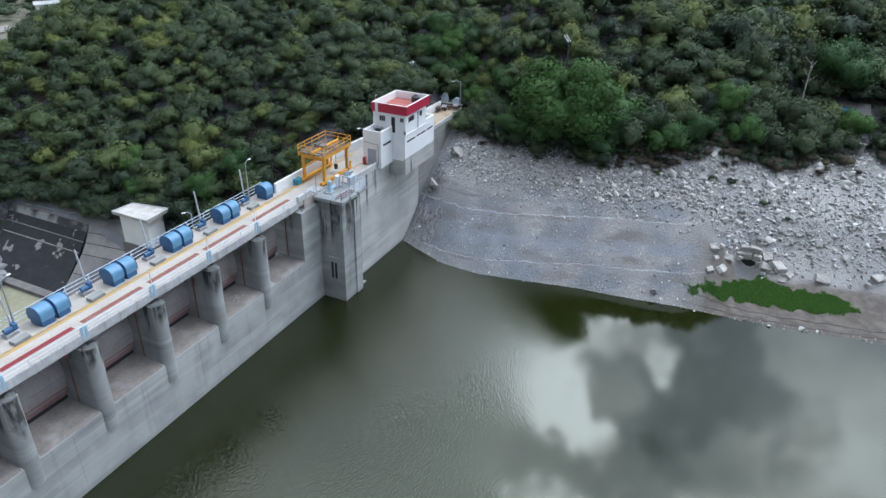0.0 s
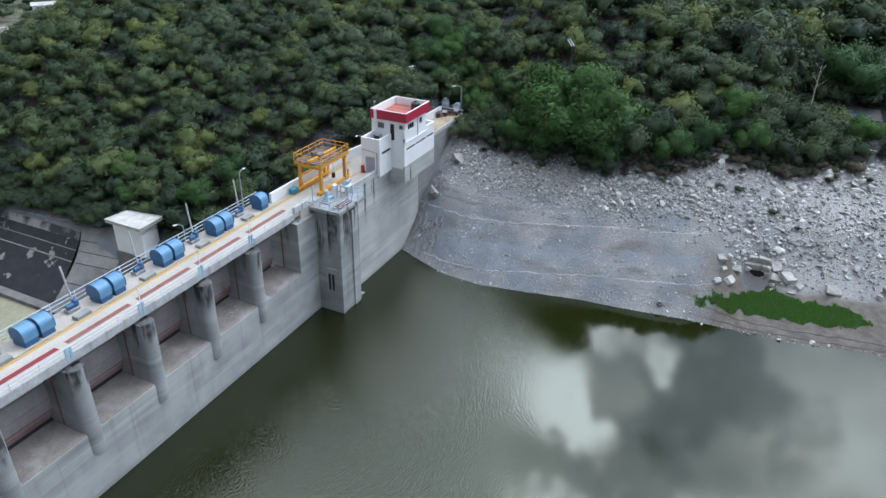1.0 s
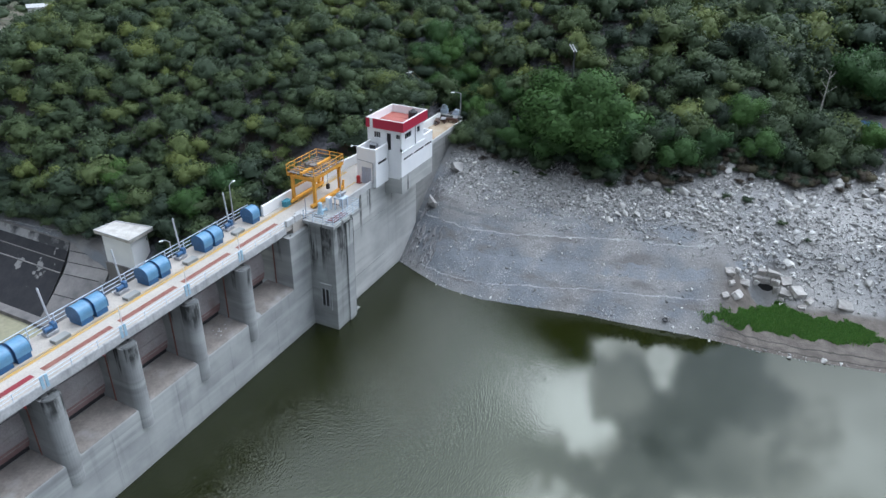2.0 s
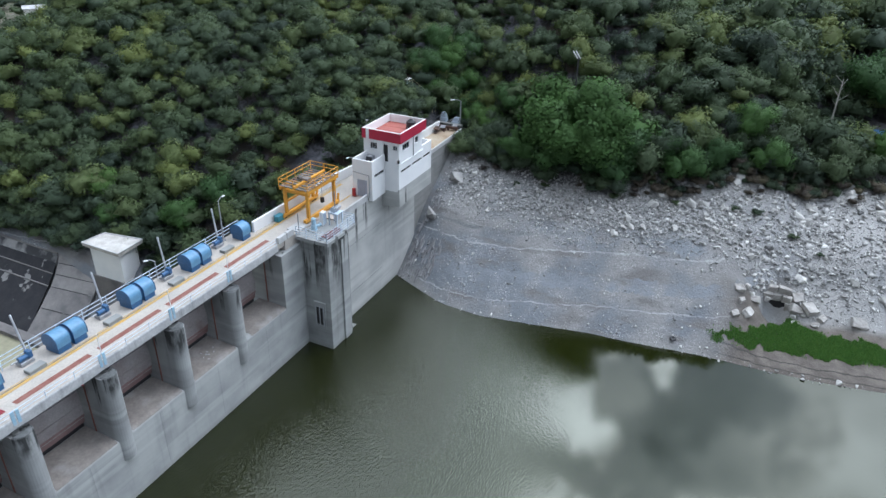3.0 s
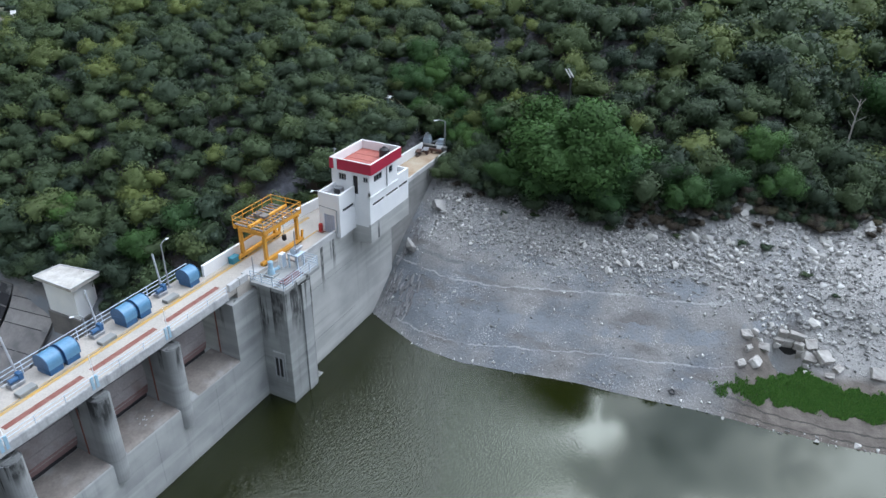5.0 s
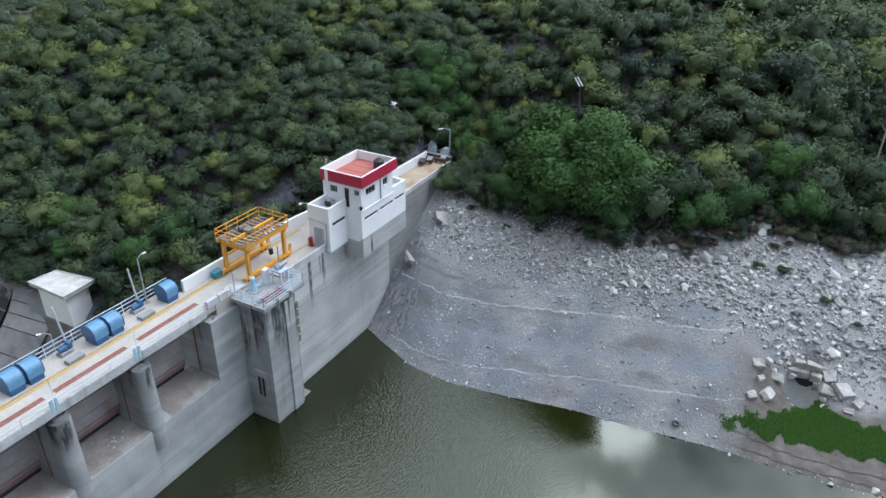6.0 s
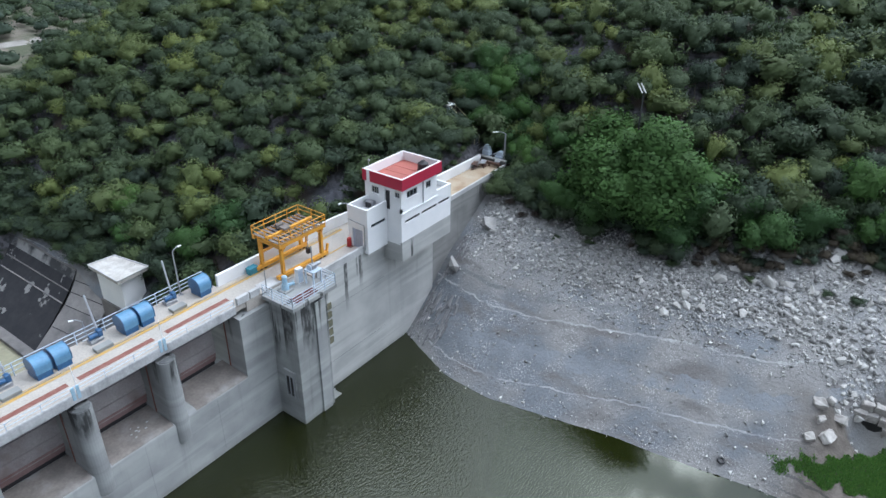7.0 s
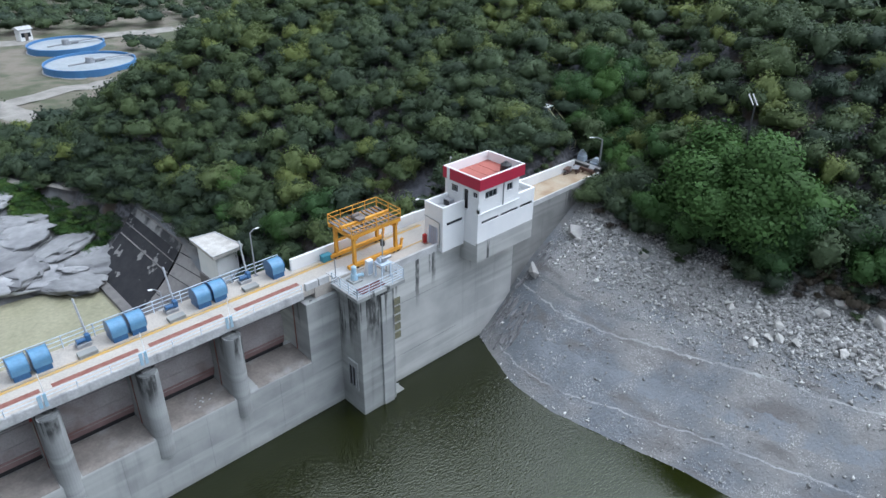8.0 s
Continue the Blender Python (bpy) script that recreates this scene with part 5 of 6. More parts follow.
part("roof", prism([(2.15, 32.4), (6.3, 32.75), (5.45, 38.3), (2.2, 38.75)], "z", 1.454, 1.85), ROOFTOP, shed, "pale concrete roof slab")
for p, q in (((2.15, 32.4), (6.3, 32.75)), ((6.3, 32.75), (5.45, 38.3)), ((5.45, 38.3), (2.2, 38.75)), ((2.2, 38.75), (2.15, 32.4))):
    part("roof_rim", bar((*p, 1.93), (*q, 1.9), 0.14, 0.1), FASCIA, shed)

PONDMAT = surface("silty_pond", (0.34, 0.32, 0.22), (0.28, 0.27, 0.18), 0.15, 0.25, 0.02, 2.0)
bm = bmesh.new()
bm.faces.new([bm.verts.new(p) for p in ((-60, 12, -10.3), (-5.4, 12, -10.3), (-5.3, 62, -10.3), (-60, 66, -10.3))])
tagged(mesh_object("pond_water", bm, PONDMAT), "silty olive water pooled below the spillway", "water", kind="structure")

MILKY = surface("milky_water", (0.40, 0.43, 0.45), (0.30, 0.34, 0.37), 0.2, 0.4, 0.02, 1.0)
# far works: round settling tanks, road, small buildings
def settling_tank(x, y, r, label):
    t = thing("settling_tank", label, "tank", "settling tanks")
    n = 48
    ring = lambda a, rr, z: (x + rr * math.cos(2 * math.pi * a / n), y + rr * math.sin(2 * math.pi * a / n), z)
    bm = bmesh.new()
    loops = [[bm.verts.new(ring(a, rr, z)) for a in range(n)] for rr, z in ((r, -4.6), (r, -2.3), (r - 0.4, -2.3), (r - 0.4, -3.6))]
    for lo, hi in zip(loops, loops[1:]):
        for a in range(n):
            bm.faces.new((lo[a], lo[(a + 1) % n], hi[(a + 1) % n], hi[a]))
    bmesh.ops.recalc_face_normals(bm, faces=list(bm.faces))
    part("rim_wall", bm, surface("tank_blue", (0.08, 0.22, 0.45), (0.07, 0.18, 0.38), 0.3, 0.5, 0.05) if "tank_blue" not in bpy.data.materials else bpy.data.materials["tank_blue"], t)
    bm = bmesh.new()
    bm.faces.new([bm.verts.new(ring(a, r - 0.42, -2.9)) for a in range(n)])
    part("water", bm, MILKY, t, "pale milky water")
    part("bridge", box(x - 0.5, y - 0.35, -2.3, x + r, y + 0.35, -2.1), STEEL, t)
    part("hub", tube((x, y, -3.2), (x, y, -1.4), 1.3, 1.0, 14), STEEL, t)
    part("rake", bar((x - r * 0.5, y - 0.6, -2.7), (x + r * 0.35, y + 0.7, -2.7), 0.6, 0.3), STEEL, t)
    part("walkway_ring", prism([ring(a, r + 0.35, 0)[:2] for a in range(n)], "z", -4.7, -4.1), FASCIA, t)
    return t


settling_tank(31.5, 161, 11.5, "round blue settling tank with pale milky water")
settling_tank(34.0, 188, 10.5, "round blue settling tank standing farther off")
road = thing("road", "pale dirt road along the valley floor", "road", kind="structure")


def ribbon(name, pts, width, lift, material):
    """A road strip that follows the ground along a line of points."""
    bm = bmesh.new()
    fine = []
    for (ax, ay), (bx, by) in zip(pts, pts[1:]):
        k = max(1, int(math.hypot(bx - ax, by - ay) / 2.5))
        fine += [(ax + (bx - ax) * i / k, ay + (by - ay) * i / k) for i in range(k)]
    fine.append(pts[-1])
    last = None
    for i, (x, y) in enumerate(fine):
        a, b = fine[max(0, i - 1)], fine[min(len(fine) - 1, i + 1)]
        d = Vector((b[0] - a[0], b[1] - a[1])).normalized() * width / 2
        z = float(ground_z(x, y)) + lift + 0.12
        pair = [bm.verts.new((x - d.y, y + d.x, z)), bm.verts.new((x + d.y, y - d.x, z))]
        if last:
            bm.faces.new((last[0], last[1], pair[1], pair[0]))
        last = pair
    return part(name, bm, material, road)


LANE_Y, LANE_X = [64.5, 68.5, 75, 82, 89, 98, 118], [1.6, 0.5, -2, -5, -8, -13, -28]
ribbon("lane", [(0.6, 72.2)] + [(x + 1.0, y) for x, y in zip(LANE_X[2:], LANE_Y[2:])], 1.3, 0.3, ROAD)
ribbon("lane", [(2, 138), (22, 142), (40, 141), (60, 146)], 6.0, 0.1, ROAD)
ribbon("lane", [(-20, 150), (2, 138), (6, 122), (-2, 108)], 7.0, 0.12, ROAD)
ribbon("lane", [(-10, 214), (60, 196), (110, 192), (180, 215)], 8.0, 0.12, ROAD)


def small_house(x, y, w, d, h, turn, label):
    s = thing("far_house", label, "house", at=pose(x, y, float(ground_z(x, y)) - 0.3, 0, 0, turn))
    part("wall", box(-w / 2, -d / 2, 0, w / 2, d / 2, h), WHITE, s)
    part("roof", prism([(-d / 2 - 0.4, h), (d / 2 + 0.4, h), (d / 2 + 0.4, h + 0.2), (0, h + 0.9), (-d / 2 - 0.4, h + 0.2)], "x", -w / 2 - 0.4, w / 2 + 0.4), FASCIA, s)
    for k in (-1, 1):
        part("window", box(k * w / 4 - 0.5, -d / 2 - 0.03, h * 0.4, k * w / 4 + 0.5, -d / 2 - 0.004, h * 0.75), GLASS, s)
    part("door", box(-0.5, -d / 2 - 0.04, 0.3, 0.5, -d / 2 - 0.004, h * 0.75), PLANK, s)
    return s


small_house(124, 206, 12, 7, 3.8, -35, "small white house beside the valley road")
small_house(28.0, 207.5, 3.6, 3.2, 3.6, 10, "small white pump house with a mast")
small_house(-8, 146, 9, 6, 3.0, 25, "low white building in the valley yard")


# ---- rocks ----
def stone_mesh(seed, flat=0.6, points=13):
    """An angular broken stone: the hull of a few scattered points."""
    rng = np.random.default_rng(seed)
    bm = bmesh.new()
    for _ in range(points):
        v = rng.uniform(-1, 1, 3)
        v = v / max(np.abs(v).max(), 0.3) * rng.uniform(0.75, 1.0)
        bm.verts.new((v[0] * 0.9, v[1] * rng.uniform(0.6, 0.9), v[2] * flat))
    out = bmesh.ops.convex_hull(bm, input=list(bm.verts))
    bmesh.ops.delete(bm, geom=[v for v in bm.verts if not v.link_faces], context="VERTS")
    bmesh.ops.triangulate(bm, faces=list(bm.faces))
    me = bpy.data.meshes.new("boulder")
    bm.to_mesh(me)
    bm.free()
    me.materials.append(ROCK)
    return me


STONES = [stone_mesh(40 + i, 0.55 + 0.12 * (i % 4)) for i in range(7)]
GREAT = [stone_mesh(31, 0.6, 15), stone_mesh(36, 0.8, 17)]
WEATHERED = surface("weathered_limestone", (0.40, 0.385, 0.365), (0.27, 0.265, 0.26), 1.1, 0.9, 0.8, 5.0)
for great in GREAT:
    great.materials[0] = WEATHERED
rng = np.random.default_rng(11)


def put_boulder(x, y, size, label="pale angular limestone boulder lying on the bank"):
    ob = tagged(new("boulder", STONES[int(rng.integers(7))]), label, "boulder", "boulders on the bank")
    ob.matrix_basis = pose(x, y, float(ground_z(x, y)) + size * 0.18, *rng.uniform(-25, 25, 2), rng.uniform(0, 360)) @ Matrix.Scale(size, 4)


for me, x, y, size, turn, label in ((GREAT[0], 28.2, -0.9, 1.15, 40, "large pale limestone boulder beside the dam abutment"), (GREAT[1], 22.9, 0.2, 0.95, 10, "pale upright limestone boulder against the dam foot")):
    ob = tagged(new("boulder", me), label, "boulder", "boulders on the bank")
    ob.matrix_basis = pose(x, y, float(ground_z(x, y)) + 0.4 * size, 8, -12, turn) @ Matrix.Scale(size, 4)
for _ in range(165):
    y = rng.uniform(-62, -22) if rng.random() < 0.66 else rng.uniform(-24, 0.5)
    d = rng.uniform(10.5, float(np.interp(y, *TREELINE)) - 0.6)
    size = 0.17 + 0.5 * rng.random() ** 3
    put_boulder(float(shore_x(y)) + d, y, size * (1.2 if y < -25 else 0.95))

for _ in range(95):
    y = rng.uniform(-54, -29)
    d = float(np.interp(y, *TREELINE)) - 0.4 - 6.5 * rng.random() ** 1.4
    put_boulder(float(shore_x(y)) + d, y, 0.28 + 0.55 * rng.random() ** 2, "large angular limestone block among the rubble")

# masonry culvert mouth with tumbled blocks
culvert = thing("culvert", "broken stone culvert mouth with a dark opening", "culvert")
BLOCK = surface("culvert_stone", (0.44, 0.42, 0.395), (0.31, 0.285, 0.265), 1.2, 0.9, 0.5, 4.0, spread=0.15)
CX, CY, CZ = 26.9, -40.3, 1.95
part("tunnel", box(CX + 0.3, CY - 1.15, CZ - 1.0, CX + 3.2, CY + 1.15, CZ + 0.52), DARK, culvert, "dark tunnel mouth")


def block(name, x, y, z, sx, sy, sz, turns, owner=None, seed=0):
    """A squared, chipped stone block."""
    r = random.Random(seed)
    bm = box(-sx / 2, -sy / 2, -sz / 2, sx / 2, sy / 2, sz / 2)
    for v in bm.verts:
        v.co += Vector((r.uniform(-0.15, 0.15) * sx, r.uniform(-0.15, 0.15) * sy, r.uniform(-0.15, 0.15) * sz))
    bmesh.ops.bevel(bm, geom=list(bm.edges), offset=0.06, segments=1, affect="EDGES")
    bmesh.ops.subdivide_edges(bm, edges=[e for e in bm.edges if e.calc_length() > 0.35], cuts=2, use_grid_fill=True)
    for v in bm.verts:
        v.co += Vector((r.uniform(-0.035, 0.035), r.uniform(-0.035, 0.035), r.uniform(-0.035, 0.035)))
    m = pose(x, y, z, *turns)
    bm.transform(m)
    if owner:
        return part(name, bm, BLOCK, owner)
    return tagged(mesh_object(name, bm, BLOCK), "squared pale stone block fallen beside the culvert", "stone block", "fallen blocks")


for i, (y, z, h) in enumerate(((-1.6, -0.9, 0.75), (-1.55, -0.15, 0.7), (1.6, -0.9, 0.8), (1.55, -0.1, 0.65))):
    block("jamb_block", CX + 0.4, CY + y, CZ + z + h / 2, 0.8, 0.85, h, (3 * i - 4, 3, 5 - 3 * i), culvert, i)
for i, (y, wide) in enumerate(((-1.1, 1.0), (-0.1, 1.0), (0.95, 1.05))):
    block("lintel_block", CX + 0.38 + 0.04 * i, CY + y, CZ + 0.9 - 0.06 * abs(i - 1), 0.7, wide, 0.78, (3 - 3 * i, -4, 2 * i - 3), culvert, 10 + i)
for i, (y, z, wide) in enumerate(((-0.75, 1.66, 1.25), (0.5, 1.6, 0.95))):
    block("cap_block", CX + 0.75 + 0.1 * i, CY + y, CZ + z, 0.7, wide, 0.75, (5 - 9 * i, -6, 8 * i - 4), culvert, 20 + i)
FALLEN = [(27.2, -43.9, 2.6, 0.28, 40), (26.7, -42.6, 1.9, 0.4, 12), (27.9, -42.4, 1.7, 0.5, 25), (26.6, -45.2, 1.3, 0.5, 70), (25.7, -44.6, 1.0, 0.6, 10), (24.5, -36.4, 1.5, 0.5, 20), (22.9, -37.8, 1.7, 0.4, 60), (21.7, -36.5, 1.2, 0.6, 35), (25.0, -38.2, 1.5, 0.55, 5), (23.6, -36.9, 1.0, 0.6, 50), (25.6, -37.2, 0.9, 0.7, 80), (27.2, -48.8, 2.3, 0.22, 15), (29.2, -54.6, 2.0, 0.4, 45), (28.3, -53.6, 1.1, 0.5, 75)]
for i, (x, y, s, flat, turn) in enumerate(FALLEN):
    block("stone_block", x, y, float(ground_z(x, y)) + 0.1 * s, s * 0.55, s * 0.74, s * flat * 0.8, (rng.uniform(-18, 18), rng.uniform(-40, -12), turn), None, 40 + i)
def rib_mesh(seed):
    """An upright rib of split bedrock."""
    r = random.Random(seed)
    bm = box(-1, -1, -1, 1, 1, 1)
    bmesh.ops.subdivide_edges(bm, edges=list(bm.edges), cuts=1, use_grid_fill=True)
    for v in bm.verts:
        k = 1 - 0.25 * max(0, v.co.z)
        v.co = Vector((v.co.x * k + r.uniform(-0.2, 0.2), v.co.y * k + r.uniform(-0.2, 0.2), v.co.z + r.uniform(-0.22, 0.22)))
    me = bpy.data.meshes.new("rock_slab")
    bm.to_mesh(me)
    bm.free()
    me.materials.append(STRATA)
    return me


SLABS = [rib_mesh(90 + i) for i in range(4)]
for _ in range(26):
    a, r = rng.uniform(0, 6.28), rng.uniform(1.7, 3.6)
    put_boulder(26.6 + 0.6 * r * math.cos(a), -40.3 + 1.1 * r * math.sin(a), rng.uniform(0.15, 0.42), "angular pale stone fallen beside the culvert")
# upright slabs of bedrock where the dam meets the bank
for i in range(84):
    x = rng.uniform(15.9, 20.0) if i % 3 else rng.uniform(18, 26)
    y = 1.2 - (4.4 if i % 3 else 1.6) * rng.random() ** 1.2
    ob = tagged(new("rock_slab", SLABS[i % 4]), "upright grey bedrock slab at the foot of the dam", "rock", "bedrock slabs")
    ob.matrix_basis = pose(x, y, float(ground_z(x, y)) - 0.06, rng.uniform(-10, 10), rng.uniform(-46, -26), rng.uniform(-14, 14)) @ Matrix.Diagonal((0.3 + 0.75 * rng.random(), 0.07 + 0.1 * rng.random(), 0.1 + 0.12 * rng.random(), 1))
for x, y, s in ((17.75, -47.1, 0.35), (16.85, -43.8, 0.3), (17.0, -45.4, 0.2), (16.2, -36.0, 0.22)):
    put_boulder(x, y, s, "small white stone lying at the waterline")
tyre = thing("tyre", "old black tyre lying on the waterline", "tyre", at=pose(16.9, -31.2, float(ground_z(16.9, -31.2)) + 0.1, 8, -20, 0))
bm = bmesh.new()
loops = [[bm.verts.new(((0.24 + 0.1 * math.cos(b)) * math.cos(a), (0.24 + 0.1 * math.cos(b)) * math.sin(a), 0.1 * math.sin(b))) for b in [math.pi / 3 * k for k in range(6)]] for a in [math.pi / 9 * k for k in range(18)]]
for i in range(18):
    for k in range(6):
        bm.faces.new((loops[i][k], loops[(i + 1) % 18][k], loops[(i + 1) % 18][(k + 1) % 6], loops[i][(k + 1) % 6]))
part("casing", bm, RUBBER, tyre)

# small stones as one spread
N = 80000
sy = np.where(rng.random(N) < 0.48, rng.uniform(-60, -20, N), rng.uniform(-28, 1.2, N))
sd = np.where(rng.random(N) < 0.62, rng.uniform(8.5, np.interp(sy, *TREELINE) + 1.5, N), rng.uniform(-0.3, 20, N) ** 1.0)
keep = rough_noise(shore_x(sy) + sd, sy, 3.5, 77) + 0.9 * ease(8, 13, sd) + 0.5 * ease(1.2, 0.2, sd) > rng.uniform(-0.9, 1.1, N)
sy, sd = sy[keep], sd[keep]
sx = shore_x(sy) + sd
grass_line = ((sy < -35) & (sd < 9) & (sd > 0.5)) | (np.hypot(sx - 26.2, sy + 40.3) < 1.5)
sx, sy, sd = sx[~grass_line], sy[~grass_line], sd[~grass_line]
sz = ground_z(sx, sy)
size = (0.028 + 0.036 * rng.random(len(sx)) + 0.22 * rng.random(len(sx)) ** 16) * (1 + 0.8 * ease(9, 14, sd)) * (0.88 + 0.3 * ease(-22, -32, sy))
CHIPS = [stone_mesh(80 + i, 0.5 + 0.1 * (i % 4), 6) for i in range(7)]
base = [np.array([v.co[:] for v in CHIPS[k].vertices]) for k in range(7)]
allv, allf, off = [], [], 0
for k in range(7):
    sel = np.arange(len(sx)) % 7 == k
    m = int(sel.sum())
    ang = rng.uniform(0, 2 * math.pi, m)
    c, s = np.cos(ang)[:, None], np.sin(ang)[:, None]
    b = base[k][None]
    tris = np.array([p.vertices[:] for p in CHIPS[k].polygons])
    stretch = rng.uniform(0.6, 1.5, (m, 1))
    v = np.stack([(b[..., 0] * c - b[..., 1] * s) * stretch, b[..., 0] * s + b[..., 1] * c, np.repeat(b[..., 2] + 0.15 * b[..., 0], m, 0)], -1) * size[sel][:, None, None]
    v += np.stack([sx[sel], sy[sel], sz[sel] + size[sel] * 0.2], -1)[:, None]
    allv.append(v.reshape(-1, 3))
    allf.append((tris[None] + (np.arange(m) * len(base[k]))[:, None, None] + off).reshape(-1, 3))
    off += m * len(base[k])


def rubble_material():
    m = bpy.data.materials.new("loose_rubble")
    m.use_nodes = True
    n, l = m.node_tree.nodes, m.node_tree.links
    geo = n.new("ShaderNodeNewGeometry")
    r = n.new("ShaderNodeValToRGB")
    r.color_ramp.elements[0].color, r.color_ramp.elements[1].color = (0.19, 0.187, 0.183, 1), (0.60, 0.59, 0.57, 1)
    l.new(geo.outputs["Random Per Island"], r.inputs["Fac"])
    l.new(r.outputs["Color"], n["Principled BSDF"].inputs["Base Color"])
    n["Principled BSDF"].inputs["Roughness"].default_value = 0.9
    return m


RUBBLE = rubble_material()
tagged(new("rubble", raw_mesh("rubble", np.concatenate(allv), np.concatenate(allf), RUBBLE)), "loose pale limestone rubble strewn over the bank", "rubble", kind="stuff")
# white rock shelves below the spillway
def shelf_mesh(seed):
    bm = bmesh.new()
    bmesh.ops.create_icosphere(bm, subdivisions=4, radius=1.0)
    for v in bm.verts:
        k = noise.fractal(v.co * 1.3 + Vector((seed * 7.1, 0, 0)), 0.8, 2.2, 4)
        v.co *= 1 + 0.28 * k
        v.co = Vector((round(v.co.x * 3.5) / 3.5 * 0.6 + v.co.x * 0.4, round(v.co.y * 3) / 3 * 0.6 + v.co.y * 0.4, round(v.co.z * 4) / 4 * 0.3 + v.co.z * 0.2)) + Vector((0, 0, 0.05 * noise.fractal(v.co * 5, 0.8, 2.2, 3)))
    me = bpy.data.meshes.new("rock_shelf")
    bm.to_mesh(me)
    me.polygons.foreach_set("use_smooth", [True] * len(me.polygons))
    bm.free()
    me.materials.append(SHELFROCK)
    return me


SHELVES = [shelf_mesh(i) for i in range(4)]
for _ in range(46):
    y = rng.uniform(60, 88)
    x = float(np.interp(y, LANE_Y, LANE_X)) - rng.uniform(4.2, 24)
    ob = tagged(new("rock_shelf", SHELVES[int(rng.integers(4))]), "pale eroded rock shelf beside the pool", "rock", "rock shelves")
    k = rng.uniform(1.6, 4.6)
    ob.matrix_basis = pose(x, y, float(ground_z(x, y)) - 0.1, *rng.uniform(-8, 8, 2), rng.uniform(0, 360)) @ Matrix.Diagonal((k * 1.5, k, k * 0.55, 1))


# ---- plants ----
def ball(subdivisions):
    """The points and triangles of an even ball of radius 1."""
    bm = bmesh.new()
    bmesh.ops.create_icosphere(bm, subdivisions=subdivisions, radius=1.0)
    bm.verts.ensure_lookup_table()
    v = np.array([p.co[:] for p in bm.verts])
    f = np.array([[p.index for p in q.verts] for q in bm.faces])
    bm.free()
    return v, f


BALLS = {k: ball(k) for k in (1, 2, 3, 4)}


def crown_arrays(seed, lobes, leaves, height, leaf, detail=2, lobe=(0.26, 0.5), core=0.88):
    """A crown about 1 m in radius: a lumpy inner mass of boughs and small leaf pieces on and round it. Points, triangles, normals."""
    r = np.random.default_rng(seed)
    c = r.normal(size=(lobes, 3))
    c[:, 2] = np.abs(c[:, 2]) * 0.9 - 0.25
    c /= np.linalg.norm(c, axis=1)[:, None]
    rad = r.uniform(*lobe, lobes)
    c *= (r.uniform(0.7, 1.2, lobes) - rad * 0.8)[:, None] * np.array([1, 1, 0.9])

    def shell(u):
        """How far out the lobes reach along each direction, and the lobe met there."""
        along = u @ c.T
        inside = rad[None] ** 2 - (np.sum(c * c, 1)[None] - along**2)
        reach = np.where(inside > 0, along + np.sqrt(np.maximum(inside, 0)), 0.0)
        best = reach.argmax(1)
        return np.maximum(reach.max(1), 0.35), best

    def soft(u, d, best):
        n = 0.45 * u + 0.9 * (u * d[:, None] - c[best]) / rad[best][:, None] + np.array([0, 0, 0.12])
        return n / np.linalg.norm(n, axis=1)[:, None]
    tall = np.array([1, 1, height / 1.7])
    u, f = BALLS[detail]
    d, best = shell(u)
    d = d * core * (1 + 0.07 * r.normal(size=len(d)))
    core_v, core_n = u * d[:, None], soft(u, d, best)
    core_n += 0.2 * r.normal(size=core_n.shape)
    core_n /= np.linalg.norm(core_n, axis=1)[:, None]
    w = r.normal(size=(leaves, 3))
    w[:, 2] = np.where(w[:, 2] < -0.5, -w[:, 2], w[:, 2])
    w /= np.linalg.norm(w, axis=1)[:, None]
    d, best = shell(w)
    n = soft(w, d, best)
    p = w * (d * r.uniform(0.85, 1.02, leaves) + 0.26 * r.random(leaves) ** 2)[:, None]
    nn = n + r.normal(scale=0.55, size=(leaves, 3))
    nn /= np.linalg.norm(nn, axis=1)[:, None]
    a = np.cross(nn, r.normal(size=(leaves, 3)))
    a /= np.linalg.norm(a, axis=1)[:, None]
    b = np.cross(nn, a)
    s = leaf * r.uniform(0.55, 1.35, (leaves, 1))
    tri = np.stack([p - a * s - b * s * 0.5, p + a * s - b * s * 0.5, p + b * s * 1.2], 1).reshape(-1, 3)
    v = np.concatenate([core_v, tri]) * tall + np.array([0, 0, height * 0.52])
    faces = np.concatenate([f, np.arange(len(tri)).reshape(-1, 3) + len(core_v)])
    leaf_n = n + 0.12 * nn + np.array([0, 0, 0.1])
    leaf_n /= np.linalg.norm(leaf_n, axis=1)[:, None]
    return v, faces, np.concatenate([core_n, np.repeat(leaf_n, 3, 0)])


def spread_crowns(crown, x, y, z, size, angle, wide):
    """One crown set at many places: arrays for a single mesh."""
    b, f, bn = crown
    c, s = np.cos(angle)[:, None], np.sin(angle)[:, None]
    turned = lambda q: np.stack([q[None, :, 0] * c - q[None, :, 1] * s, q[None, :, 0] * s + q[None, :, 1] * c, np.repeat(q[None, :, 2], len(x), 0)], -1)
    v = turned(b) * size[:, None, None] * np.stack([wide, wide, np.ones(len(x))], -1)[:, None] + np.stack([x, y, z], -1)[:, None]
    faces = f[None] + (np.arange(len(x)) * len(b))[:, None, None]
    return v.reshape(-1, 3), faces.reshape(-1, 3), turned(bn).reshape(-1, 3)


